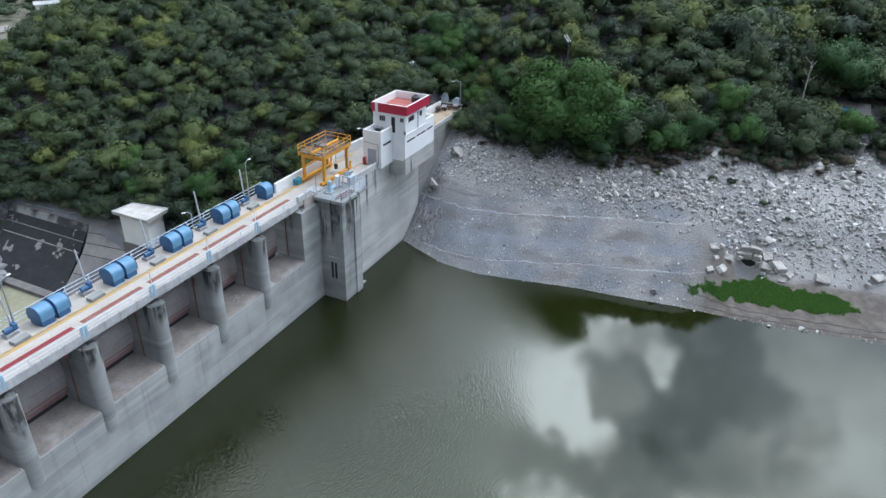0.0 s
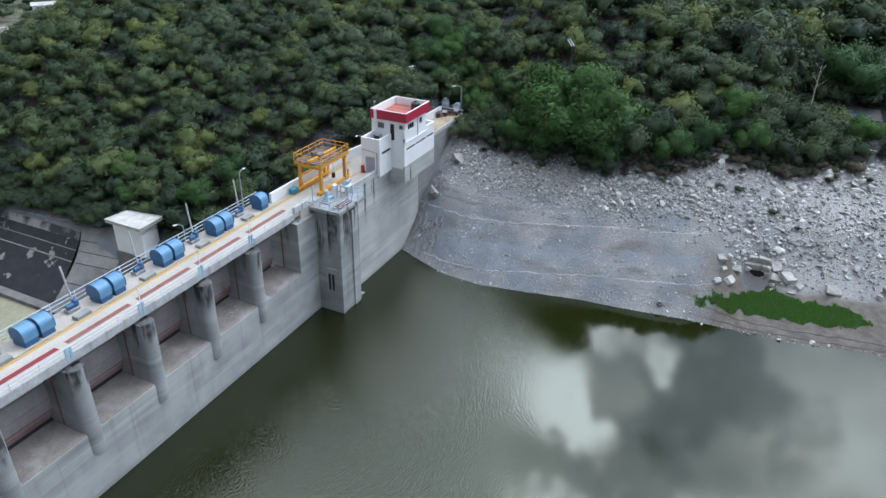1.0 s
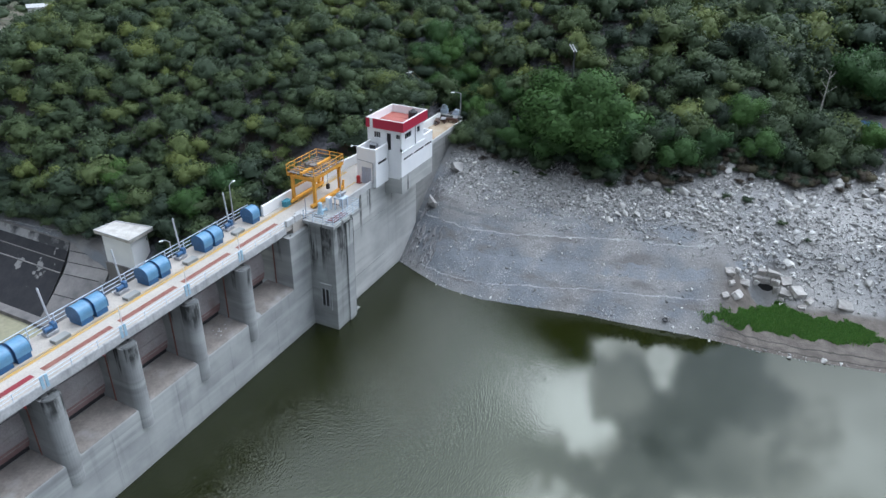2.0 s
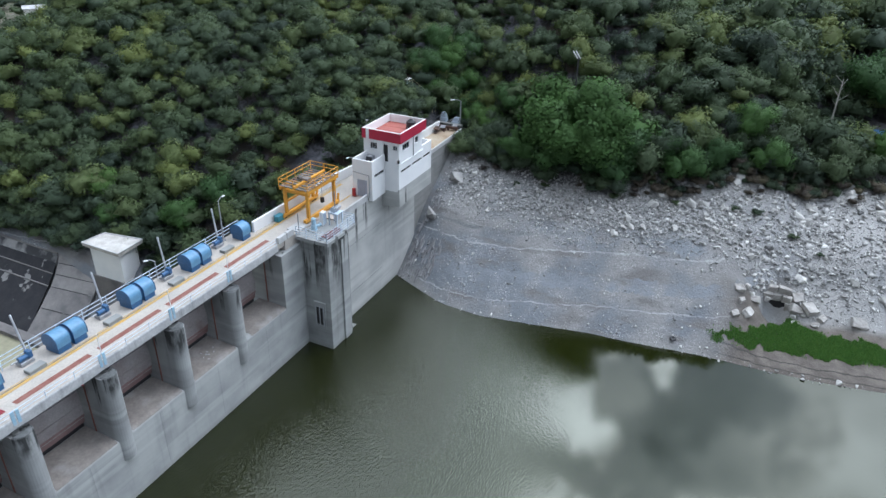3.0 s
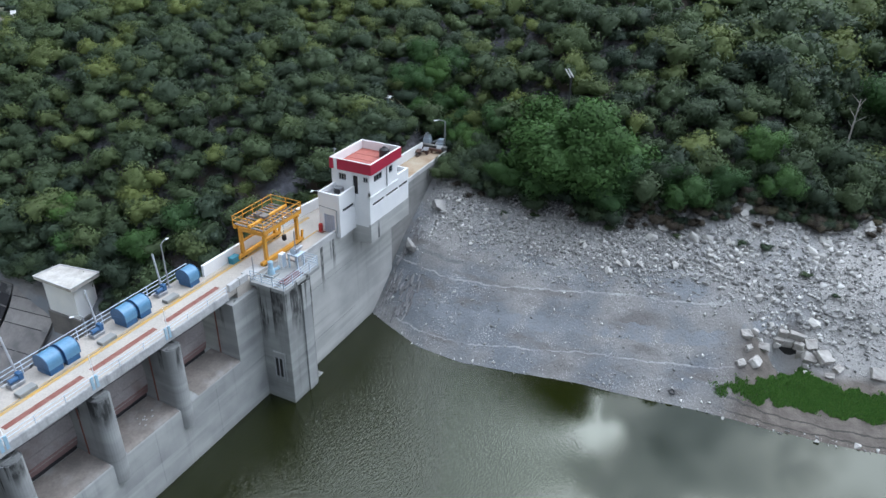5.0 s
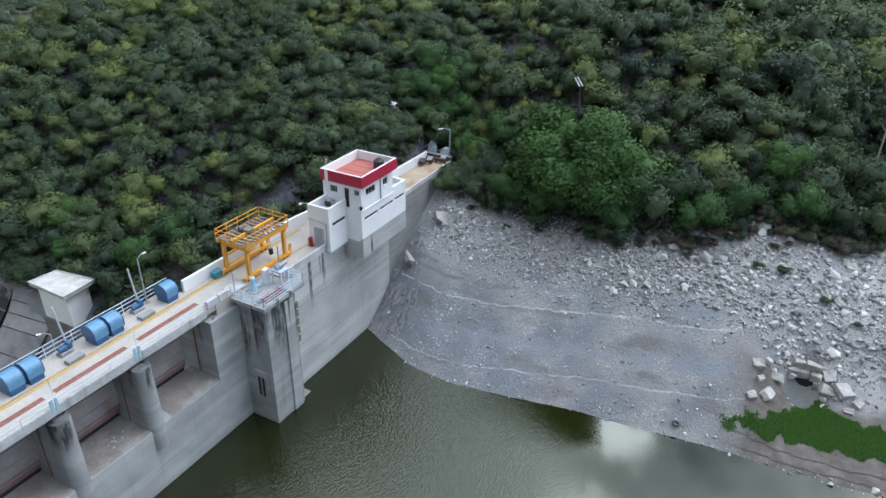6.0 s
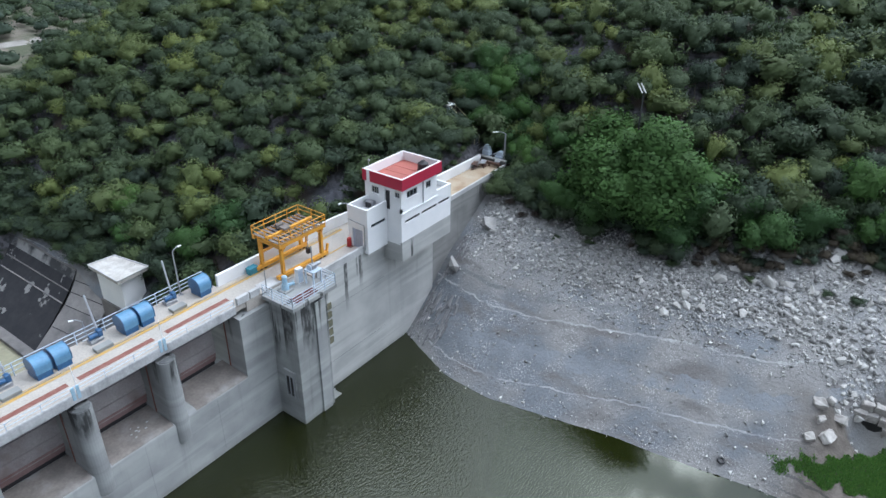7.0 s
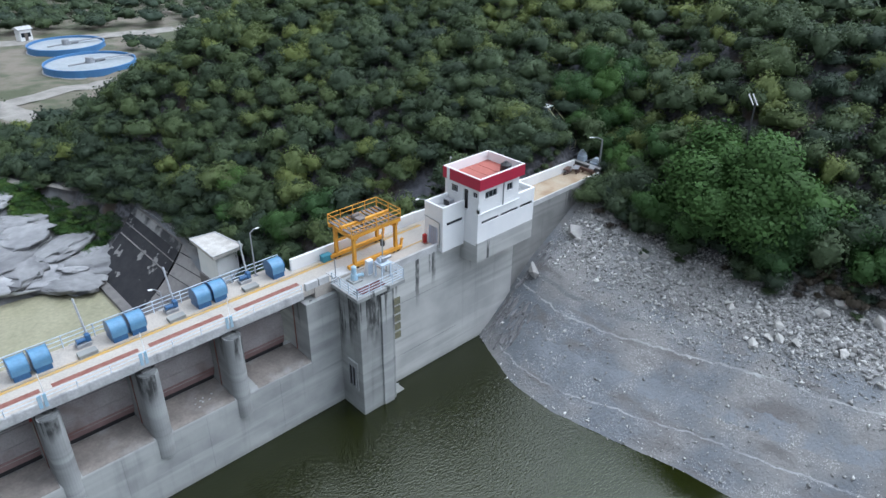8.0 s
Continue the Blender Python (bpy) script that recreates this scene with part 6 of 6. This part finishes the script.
def trunk_bm(seed, radius, height):
    r = random.Random(seed)
    bm = bmesh.new()
    mid = Vector((r.uniform(-0.2, 0.2), r.uniform(-0.2, 0.2), height * 0.35))
    tube((0, 0, -0.5), mid, 0.05 * height * 0.5, 0.035 * height * 0.5, 7, bm)
    for _ in range(5):
        tip = Vector((r.uniform(-0.7, 0.7) * radius, r.uniform(-0.7, 0.7) * radius, height * r.uniform(0.5, 0.85)))
        tube(mid, tip, 0.03 * height * 0.5, 0.008 * height * 0.5, 5, bm)
    return bm


def tree_meshes(seed, lobes, leaves, height, leaf, material, detail=3, lobe=(0.26, 0.5)):
    v, f, nv = crown_arrays(seed, lobes, leaves, height, leaf, detail, lobe)
    crown = raw_mesh("crown", v, f, material, np.zeros(len(f)), True, nv)
    bm = trunk_bm(seed, 0.9, height)
    wood = bpy.data.meshes.new("trunk")
    bm.to_mesh(wood)
    bm.free()
    wood.materials.append(BARK)
    return wood, crown


def plant(kind, label, meshes, x, y, size, turn, group="", lift=0.0):
    t = thing(kind, label, "tree" if kind == "tree" else "bush", group, at=pose(x, y, float(ground_z(x, y)) + lift, 0, 0, turn) @ Matrix.Scale(size, 4))
    shared("trunk", meshes[0], t)
    shared("crown", meshes[1], t)
    return t


KINDS = [tree_meshes(100 + i, 11 + i % 5, 1150, 1.6 + 0.2 * (i % 3), 0.06, LEAF, 2) for i in range(6)]
lower = tree_meshes(8, 26, 7000, 1.5, 0.036, LEAFGREEN, 3, (0.2, 0.38))
big = tree_meshes(7, 30, 26000, 1.25, 0.026, LEAFGREEN, 4, (0.17, 0.36))
plant("tree", "large bright green broadleaf tree at the edge of the rubble", big, 37.2, -14.8, 7.3, 20, lift=-2.4)
for x, y, size, turn in ((33.6, -18.4, 3.1, 200), (33.0, -12.6, 3.3, 75), (36.2, -19.6, 3.4, 310)):
    plant("tree", "dark green broadleaf tree below the large one", lower, x, y, size, turn, "broadleaf trees", -0.9)
plant("tree", "bright green broadleaf tree beside the large one", big, 33.2, -7.0, 3.0, 130, lift=-0.4)
mid = tree_meshes(9, 20, 3600, 1.7, 0.042, LEAFGREEN, 3, (0.25, 0.45))
for x, y, s in ((60.0, -47.3, 4.2), (52.0, -50.2, 2.4), (52.5, -46.4, 1.8), (35.6, -27.6, 2.5), (37.6, -25.2, 2.2), (38.5, -31.0, 2.3), (41.5, -36.5, 2.4), (43.5, -34.0, 2.5), (36.5, -1.6, 1.9), (38.6, -3.8, 2.3), (12.0, 45.0, 2.2), (9.0, 41.5, 1.7), (10.5, 30.0, 2.4), (14.0, 26.0, 2.5), (38.6, 7.6, 1.7), (39.4, 4.6, 1.9), (38.9, 1.6, 1.8), (41.0, 8.6, 2.1), (41.5, 5.6, 2.0), (41.3, 2.4, 1.9), (40.2, 10.6, 1.9), (43.4, 7.2, 2.1), (43.3, 4.0, 2.1), (44.8, 10.2, 2.2), (46.0, 6.0, 2.2)):
    plant("tree", "green broadleaf tree on the hillside", mid, x, y, s, rng.uniform(0, 360), "broadleaf trees")

# woods: jittered places over the hillside
cells = 2.1
ux, uy = np.meshgrid(np.arange(-24, 92, cells), np.arange(-84, 114, cells), indexing="ij")
ux, uy = ux.ravel() + rng.uniform(-0.8, 0.8, ux.size), uy.ravel() + rng.uniform(-0.8, 0.8, uy.size)
ud = ux - shore_x(uy) + 0.9 * rough_noise(ux, uy, 5.0, 21)
edge_up = np.interp(uy, *TREELINE)
ok = np.where(uy < 4, ud > edge_up, (ux > foot_x(uy) + np.where(uy > 63, 1.5, 1.7)) | ((uy > 91) & (np.abs(ux - np.interp(uy, LANE_Y, LANE_X)) > 2.4)))
ok &= ~((uy > 0.5) & (uy < 9) & (ux < 37.2)) & ~((uy > -4) & (uy <= 0.5) & (ux < 33.0))
ok &= ~((uy > -53.5) & (uy < -46.8) & (ux > 50) & (ux < 58.5))
ok &= ~((np.abs(ux - 4.2) < 3.0) & (np.abs(uy - 35.5) < 4))
ok &= ~((uy > 36) & (uy < 64) & (ux < 5.6))
ok &= (ux < 78 + 12 * (uy < 20)) & (uy > -66)
ok &= ~((np.hypot(ux - 36.4, uy + 14.6) < 5.0) | (np.hypot(ux - 37, uy - 8.5) < 2.2) | (np.hypot(ux - 39.4, uy + 12.1) < 1.0))
gap = rough_noise(ux, uy, 7.0, 91)
ok &= (gap > -0.68) & (craggy(ux, uy) < rng.uniform(0.25, 1.0, len(ux)))
ux, uy, ud, gap = ux[ok], uy[ok], ud[ok], gap[ok]
scale = (1.0 + 1.15 * rng.random(len(ux)) ** 1.3) * (1 + 0.3 * gap) * (1 + 0.3 * ease(-14, -26, uy))
front_row = np.where(uy < 4, ud < edge_up[ok] + 5.0, ux < foot_x(uy) + 4) & (uy > -60) & (uy < 66)
pick = np.flatnonzero(front_row)[:230]
for i in pick:
    plant("tree", "dense olive-green scrub tree on the rocky hillside", KINDS[int(rng.integers(6))], float(ux[i]), float(uy[i]), float(scale[i]) * 0.95, float(rng.uniform(0, 360)), "hillside scrub trees")
rest = np.setdiff1d(np.arange(len(ux)), pick)
uz = ground_z(ux, uy)
tone = np.clip(0.08 + 0.62 * rng.random(len(ux)) ** 1.3 + 0.36 * (rough_noise(ux, uy, 8, 5) + 0.35) + 0.3 * (rng.random(len(ux)) < 0.1) - 0.1 * ease(-18, -30, uy), 0.01, 0.99)
allv, allf, allt, alln, off = [], [], [], [], 0
near_side = ux < 58
for k in range(24):
    # the far half of the hill needs fewer leaves
    close = k < 12
    sel = rest[(rest % 12 == k % 12) & (near_side[rest] == close)]
    crown = crown_arrays(300 + k, 10 + k % 6, 620 if close else 260, 1.35 + 0.2 * (k % 4), 0.064 if close else 0.085, 2, (0.22, 0.46))
    v, f, nv = spread_crowns(crown, ux[sel], uy[sel], uz[sel] + 0.1 * scale[sel], scale[sel], rng.uniform(0, 2 * math.pi, len(sel)), rng.uniform(0.85, 1.35, len(sel)))
    allv.append(v), allf.append(f + off), alln.append(nv), allt.append(np.repeat(tone[sel], len(crown[1])))
    off += len(v)
tagged(new("scrub_woods", raw_mesh("scrub_woods", np.concatenate(allv), np.concatenate(allf), LEAF, np.concatenate(allt), True, np.concatenate(alln))), "dense mixed green scrub covering the steep hillside", "scrub", kind="stuff")
# low undergrowth that closes the gaps between the crowns
wx, wy = rng.uniform(10, 78, 9000), rng.uniform(-62, 62, 9000)
wd = wx - shore_x(wy) + 0.9 * rough_noise(wx, wy, 5.0, 21)
okw = np.where(wy < 4, wd > np.interp(wy, *TREELINE) + 0.6, wx > foot_x(wy) + 2.0) & ~((wy > -4) & (wy < 9) & (wx < 38.2)) & (craggy(wx, wy) < 0.55) 
okw &= ~((np.hypot(wx - 37, wy - 8.5) < 1.8))
wx, wy = wx[okw][:1700], wy[okw][:1700]
wz, ws, wa = ground_z(wx, wy), rng.uniform(0.4, 0.8, len(wx)), rng.uniform(0, 6.28, len(wx))
low = crown_arrays(610, 6, 150, 1.2, 0.12, 1)
v, f, nv = spread_crowns(low, wx, wy, wz - 0.1, ws, wa, rng.uniform(0.9, 1.4, len(wx)))
tagged(new("undergrowth", raw_mesh("undergrowth", v, f, LEAF, np.repeat(rng.random(len(wx)) * 0.5, len(low[1])), True, nv)), "low green undergrowth between the hillside trees", "undergrowth", kind="stuff")
# stems among the scrub
stem_v, stem_f = [], []
tri = np.array([[math.cos(a), math.sin(a)] for a in (0, 2.1, 4.2)])
for i in rest[::2]:
    h, r0 = scale[i] * 1.1, 0.03 * scale[i]
    lean = rng.uniform(-0.3, 0.3, 2)
    k = len(stem_v)
    for z, rr, o in ((-0.3, r0 * 1.4, 0), (h, r0 * 0.5, 1)):
        for t in tri:
            stem_v.append((ux[i] + t[0] * rr + lean[0] * o, uy[i] + t[1] * rr + lean[1] * o, uz[i] + z))
    for a in range(3):
        stem_f.append((k + a, k + (a + 1) % 3, k + 3 + (a + 1) % 3, k + 3 + a))
tagged(new("scrub_stems", raw_mesh("scrub_stems", stem_v, stem_f, BARK)), "thin grey stems among the hillside scrub", "stems", kind="stuff")

# far woods on the valley floor
fx, fy = rng.uniform(-70, 230, 1500), rng.uniform(100, 330, 1500)
okf = (fx > foot_x(fy) - 40) & (np.hypot(fx - 31.5, fy - 161) > 15) & (np.hypot(fx - 34, fy - 188) > 15) & ~((fx < 34) & (fy > 150) & (fy < 200)) & ~((fy > 130) & (fy < 152) & (fx < 64)) & (np.abs(fy - np.interp(fx, [-10, 60, 110, 180], [214, 196, 192, 215])) > 7)
okf &= ~((np.abs((fx - 124) * 0.82 - (fy - 206) * 0.57) < 16) & (fy < 207) & (fy > 130)) & (np.hypot(fx - 28, fy - 207) > 9)
okf &= (fy > 205) | (rng.random(1500) < 0.35)
fx, fy = fx[okf], fy[okf]
fz, fs = ground_z(fx, fy), rng.uniform(2.2, 4.2, len(fx))
far_crown = crown_arrays(501, 9, 150, 1.5, 0.085, 2)
v, f, nv = spread_crowns(far_crown, fx, fy, fz, fs, rng.uniform(0, 6.28, len(fx)), rng.uniform(0.9, 1.2, len(fx)))
tagged(new("far_woods", raw_mesh("far_woods", v, f, LEAF, np.repeat(rng.random(len(fx)) * 0.6, len(far_crown[1])), True, nv)), "dark green woods across the valley floor", "woods", kind="stuff")

# bushes on the rubble and grass on the mud shelf
bush = tree_meshes(55, 7, 900, 1.0, 0.075, LEAF, 2)
for x, y, s in ((31.2, -20.5, 0.8), (32.5, -27.5, 0.55), (35.0, -36.5, 0.8), (34.0, -34.0, 0.6), (34.6, -41.0, 0.7), (30.0, -12.0, 0.6), (33.0, -44.0, 0.5), (29.3, -8.5, 0.5)):
    plant("bush", "low olive-green bush growing among the rubble", bush, x, y, s, rng.uniform(0, 360), "bank bushes")
DRYLEAF = leaf_material("dry_twigs", (0.075, 0.062, 0.052), (0.11, 0.092, 0.068), (0.14, 0.125, 0.075))
dry = tree_meshes(58, 6, 700, 0.8, 0.07, DRYLEAF, 1)
for x, y, size in ((37.0, -35.2, 0.8), (38.5, -36.4, 0.7), (43.0, -46.8, 0.9), (44.5, -47.6, 0.8), (45.5, -51.5, 0.8), (35.4, -36.8, 0.5), (31.5, -16.0, 0.6), (32.2, -22.6, 0.7), (33.0, -24.0, 0.6), (30.4, -3.6, 0.7), (31.0, -5.0, 0.8), (31.2, -1.6, 0.9), (32.2, -3.0, 1.0), (33.4, -1.2, 1.1), (34.4, -2.4, 1.2), (35.0, -0.2, 1.2), (32.6, -0.4, 0.9), (36.0, 0.4, 1.2), (33.6, -4.2, 1.0)):
    plant("bush", "dry brown twiggy bush among the rubble", dry, x, y, size, rng.uniform(0, 360), "dry bushes")
cover_bush = tree_meshes(56, 11, 1100, 1.45, 0.06, LEAF, 2)
strips = [(31.4, -9.5, 34.0, -2.2, 14), (33.4, -5.0, 37.5, 0.4, 22), (31.0, -2.2, 34.0, 1.2, 12), (37.6, 0.0, 44.5, 12.5, 34), (34.0, 6.2, 38.5, 12.0, 16), (28.5, 6.6, 36.0, 13.5, 36), (27.5, 7.2, 36, 11.5, 26), (31.6, -21, 34.6, -9.5, 18), (6.6, 31, 8.5, 40, 12)]
far_strips = [(5.1, 46.5, 7.2, 64.5, 54), (5.2, 39.5, 7.5, 46, 18), (3.4, 63.2, 7.5, 68, 14), (30, 13, 41, 24, 44), (2.5, 66, 6.5, 74, 26), (-0.5, 72, 4, 80, 20), (4.9, 63, 9, 68, 16), (-4, 80, 1, 90, 18), (36.5, 5.5, 44, 10.5, 26)]
ex = np.concatenate([rng.uniform(q[0], q[2], q[4]) for q in far_strips])
ey = np.concatenate([rng.uniform(q[1], q[3], q[4]) for q in far_strips])
clear = (abs(ex - 37.0) > 2.0) | (abs(ey - 7.5) > 5.8)
ex, ey = ex[clear], ey[clear]
edge_crown = crown_arrays(59, 11, 700, 1.45, 0.065)
v, f, nv = spread_crowns(edge_crown, ex, ey, ground_z(ex, ey), rng.uniform(0.9, 1.6, len(ex)), rng.uniform(0, 6.28, len(ex)), rng.uniform(0.9, 1.3, len(ex)))
tagged(new("edge_scrub", raw_mesh("edge_scrub", v, f, LEAF, np.repeat(rng.uniform(0.02, 0.6, len(ex)), len(edge_crown[1])), True, nv)), "leafy olive-green scrub along the lining and behind the crest", "scrub", kind="stuff")
vy = rng.uniform(64.5, 92, 300)
vx = np.interp(vy, LANE_Y, LANE_X) + rng.uniform(-5.0, 0.35, 300)
scrub = crown_arrays(57, 8, 300, 0.9, 0.085, 1)
v, f, nv = spread_crowns(scrub, vx, vy, ground_z(vx, vy), rng.uniform(0.65, 1.1, 300), rng.uniform(0, 6.28, 300), rng.uniform(0.9, 1.3, 300))
tagged(new("path_scrub", raw_mesh("path_scrub", v, f, LEAFGREEN, np.repeat(rng.uniform(0.05, 0.9, 300), len(scrub[1])), True, nv)), "low bright green scrub below the dirt path", "scrub", kind="stuff")
vy = np.concatenate([rng.uniform(62.5, 98, 340), rng.uniform(64.3, 72.5, 110), rng.uniform(72.5, 84, 70)])
vx = np.interp(vy, LANE_Y, LANE_X) + np.concatenate([2.2 + 7.5 * rng.random(340), -1.2 + 3.6 * rng.random(110), 1.9 + 1.6 * rng.random(70)])
v, f, nv = spread_crowns(scrub, vx, vy, ground_z(vx, vy), np.concatenate([rng.uniform(0.9, 1.9, 340), rng.uniform(0.55, 1.0, 180)]), rng.uniform(0, 6.28, 520), rng.uniform(0.9, 1.3, 520))
tagged(new("slope_scrub", raw_mesh("slope_scrub", v, f, LEAF, np.repeat(rng.uniform(0.02, 0.6, 520), len(scrub[1])), True, nv)), "dark green scrub on the rocky slope above the path", "scrub", kind="stuff")
for x0, y0, x1, y1, k in strips:
    for _ in range(k):
        x, y = float(rng.uniform(x0, x1)), float(rng.uniform(y0, y1))
        if abs(x - 37.0) > 2.0 or abs(y - 6.6) > 6.0:
            plant("bush", "leafy olive-green bush at the edge of the woods", cover_bush, x, y, float(rng.uniform(0.9, 1.6)), rng.uniform(0, 360), "edge bushes")
for kind, material, count, low, high, tone, label in (("foot_scrub", LEAF, 190, -1.7, 3.0, 0.45, "dark olive scrub along the foot of the woods"), ("dry_scrub", DRYLEAF, 90, -2.0, 1.0, 0.9, "dry brown scrub along the foot of the woods")):
    vy = rng.uniform(-62, -17.5, count)
    vx = shore_x(vy) + np.interp(vy, *TREELINE) + rng.uniform(low, high, count)
    open_ground = ~((vy > -53.8) & (vy < -46.0) & (vx > 47.5))
    vx, vy = vx[open_ground], vy[open_ground]
    v, f, nv = spread_crowns(edge_crown, vx, vy, ground_z(vx, vy), rng.uniform(0.55, 1.05, len(vx)), rng.uniform(0, 6.28, len(vx)), rng.uniform(0.8, 1.1, len(vx)))
    tagged(new(kind, raw_mesh(kind, v, f, material, np.repeat(rng.uniform(0.02, tone, len(vx)), len(edge_crown[1])), True, nv)), label, "scrub", kind="stuff")
for x, y, size in ((5.0, 31.2, 0.9), (6.1, 31.4, 1.1)):
    plant("bush", "leafy green bush growing against the white shed", cover_bush, x, y, size, rng.uniform(0, 360), "edge bushes")
for x, y, size in ((33.2, 6.3, 0.5), (34.2, 6.6, 0.55), (35.2, 6.9, 0.5), (35.7, 7.8, 0.5), (35.6, 8.9, 0.6), (35.9, 9.9, 0.55), (35.5, 11.0, 0.7), (34.6, 7.9, 0.7), (34.4, 9.2, 0.8), (38.4, 6.9, 0.45), (38.5, 8.1, 0.5), (38.6, 9.4, 0.55), (38.6, 10.7, 0.6), (38.7, 5.4, 0.5), (32.0, 6.2, 0.5), (31.0, 6.1, 0.5), (30.0, 6.2, 0.55), (38.9, 3.6, 0.6), (38.4, 2.2, 0.5)):
    plant("bush", "low olive-green bush beside the hillside stairs", cover_bush, x, y, size, rng.uniform(0, 360), "edge bushes")
PATCH = [(18.3, -34.7), (20.5, -37.6), (22.8, -39.8), (25.8, -41.8), (25.2, -43.4), (24.6, -45.6), (25.0, -48.5), (24.9, -51.5), (23.8, -53), (21.8, -49.5), (20.8, -46), (20.5, -42.8), (19.6, -38.6)]


def inside(px, py, poly):
    out = np.zeros(len(px), bool)
    for (ax, ay), (bx, by) in zip(poly, poly[1:] + poly[:1]):
        hit = ((ay > py) != (by > py)) & (px < (bx - ax) * (py - ay) / (by - ay + 1e-9) + ax)
        out ^= hit
    return out


N = 100000
px, py = rng.uniform(18, 27, N), rng.uniform(-54, -34, N)
jx, jy = px + 0.9 * rough_noise(px, py, 0.9, 60) + rng.normal(0, 0.16, N), py + 0.9 * rough_noise(px, py, 0.9, 61) + rng.normal(0, 0.16, N)
sel = inside(jx, jy, PATCH)
px, py = px[sel], py[sel]
pz = ground_z(px, py)
h, a = rng.uniform(0.1, 0.28, len(px)), rng.uniform(0, 6.28, len(px))
w = 0.065
tipx, tipy = rng.uniform(-0.12, 0.12, len(px)), rng.uniform(-0.12, 0.12, len(px))
v = np.stack([np.stack([px - w * np.cos(a), py - w * np.sin(a), pz - 0.02], -1), np.stack([px + w * np.cos(a), py + w * np.sin(a), pz - 0.02], -1), np.stack([px + tipx, py + tipy, pz + h], -1)], 1).reshape(-1, 3)
tagged(new("grass", raw_mesh("grass", v, np.arange(len(v)).reshape(-1, 3), GRASSLEAF, rng.random(len(px)))), "lush bright green grass on the mud shelf", "grass", kind="stuff")

# ---- things at the foot of the hillside ----
shelter = thing("shelter", "dark open shelter with a blue tarpaulin under the trees", "shelter")
SX, SY = 55.0, -51.6
SZ = float(ground_z(SX, SY))
for dx in (0, 3.2):
    for dy in (0, 4.2):
        part("post", tube((SX + dx, SY + dy, SZ - 0.6), (SX + dx, SY + dy, SZ + 2.6), 0.08), BARK, shelter)
part("roof", prism([(SX - 0.5, SZ + 2.5), (SX + 3.7, SZ + 3.1), (SX + 3.7, SZ + 3.2), (SX - 0.5, SZ + 2.6)], "y", SY - 0.5, SY + 4.7), surface("dark_sheet_roof", (0.05, 0.05, 0.055), (0.09, 0.08, 0.075), 2.0), shelter)
part("tarpaulin", prism([(SX - 0.7, SZ + 2.66), (SX + 1.0, SZ + 2.86), (SX + 1.0, SZ + 2.9), (SX - 0.75, SZ + 2.7)], "y", SY + 1.0, SY + 3.4), BLUE, shelter, "blue tarpaulin")
retaining = thing("retaining_wall", "low pale concrete retaining wall darkened for shade under the trees", "wall")
RZ = float(ground_z(48.6, -50.0))
# the dark concrete colour stands in for tree shade on this wall
part("body", box(49.3, -51.8, RZ - 1.0, 49.75, -48.2, RZ + 1.6, 0.03), SHADOWED, retaining)
part("coping", box(49.2, -51.9, RZ + 1.604, 49.85, -48.1, RZ + 1.72, 0.02), SHADOWED, retaining)
for k in range(2):
    part("pier", box(49.05, -51.6 + 2.8 * k, RZ - 1.0, 49.296, -51.2 + 2.8 * k, RZ + 1.5), SHADOWED, retaining)
snag = thing("dead_tree", "pale bare dead tree standing among the green scrub", "tree")
bx, by = 54.0, -43.0
bz = float(ground_z(bx, by))
part("trunk", tube((bx, by, bz - 0.5), (bx + 0.3, by, bz + 8.5), 0.16, 0.05), surface("bleached_wood", (0.42, 0.40, 0.36), (0.32, 0.30, 0.27), 3.0), snag)
for k in range(7):
    a, h = k * 2.4, 4.4 + 0.6 * k
    part("branch", tube((bx + 0.04 * h, by, bz + h), (bx + 0.04 * h + 1.1 * math.cos(a), by + 1.1 * math.sin(a), bz + h + 1.0), 0.045, 0.015, 5), bpy.data.materials["bleached_wood"], snag)
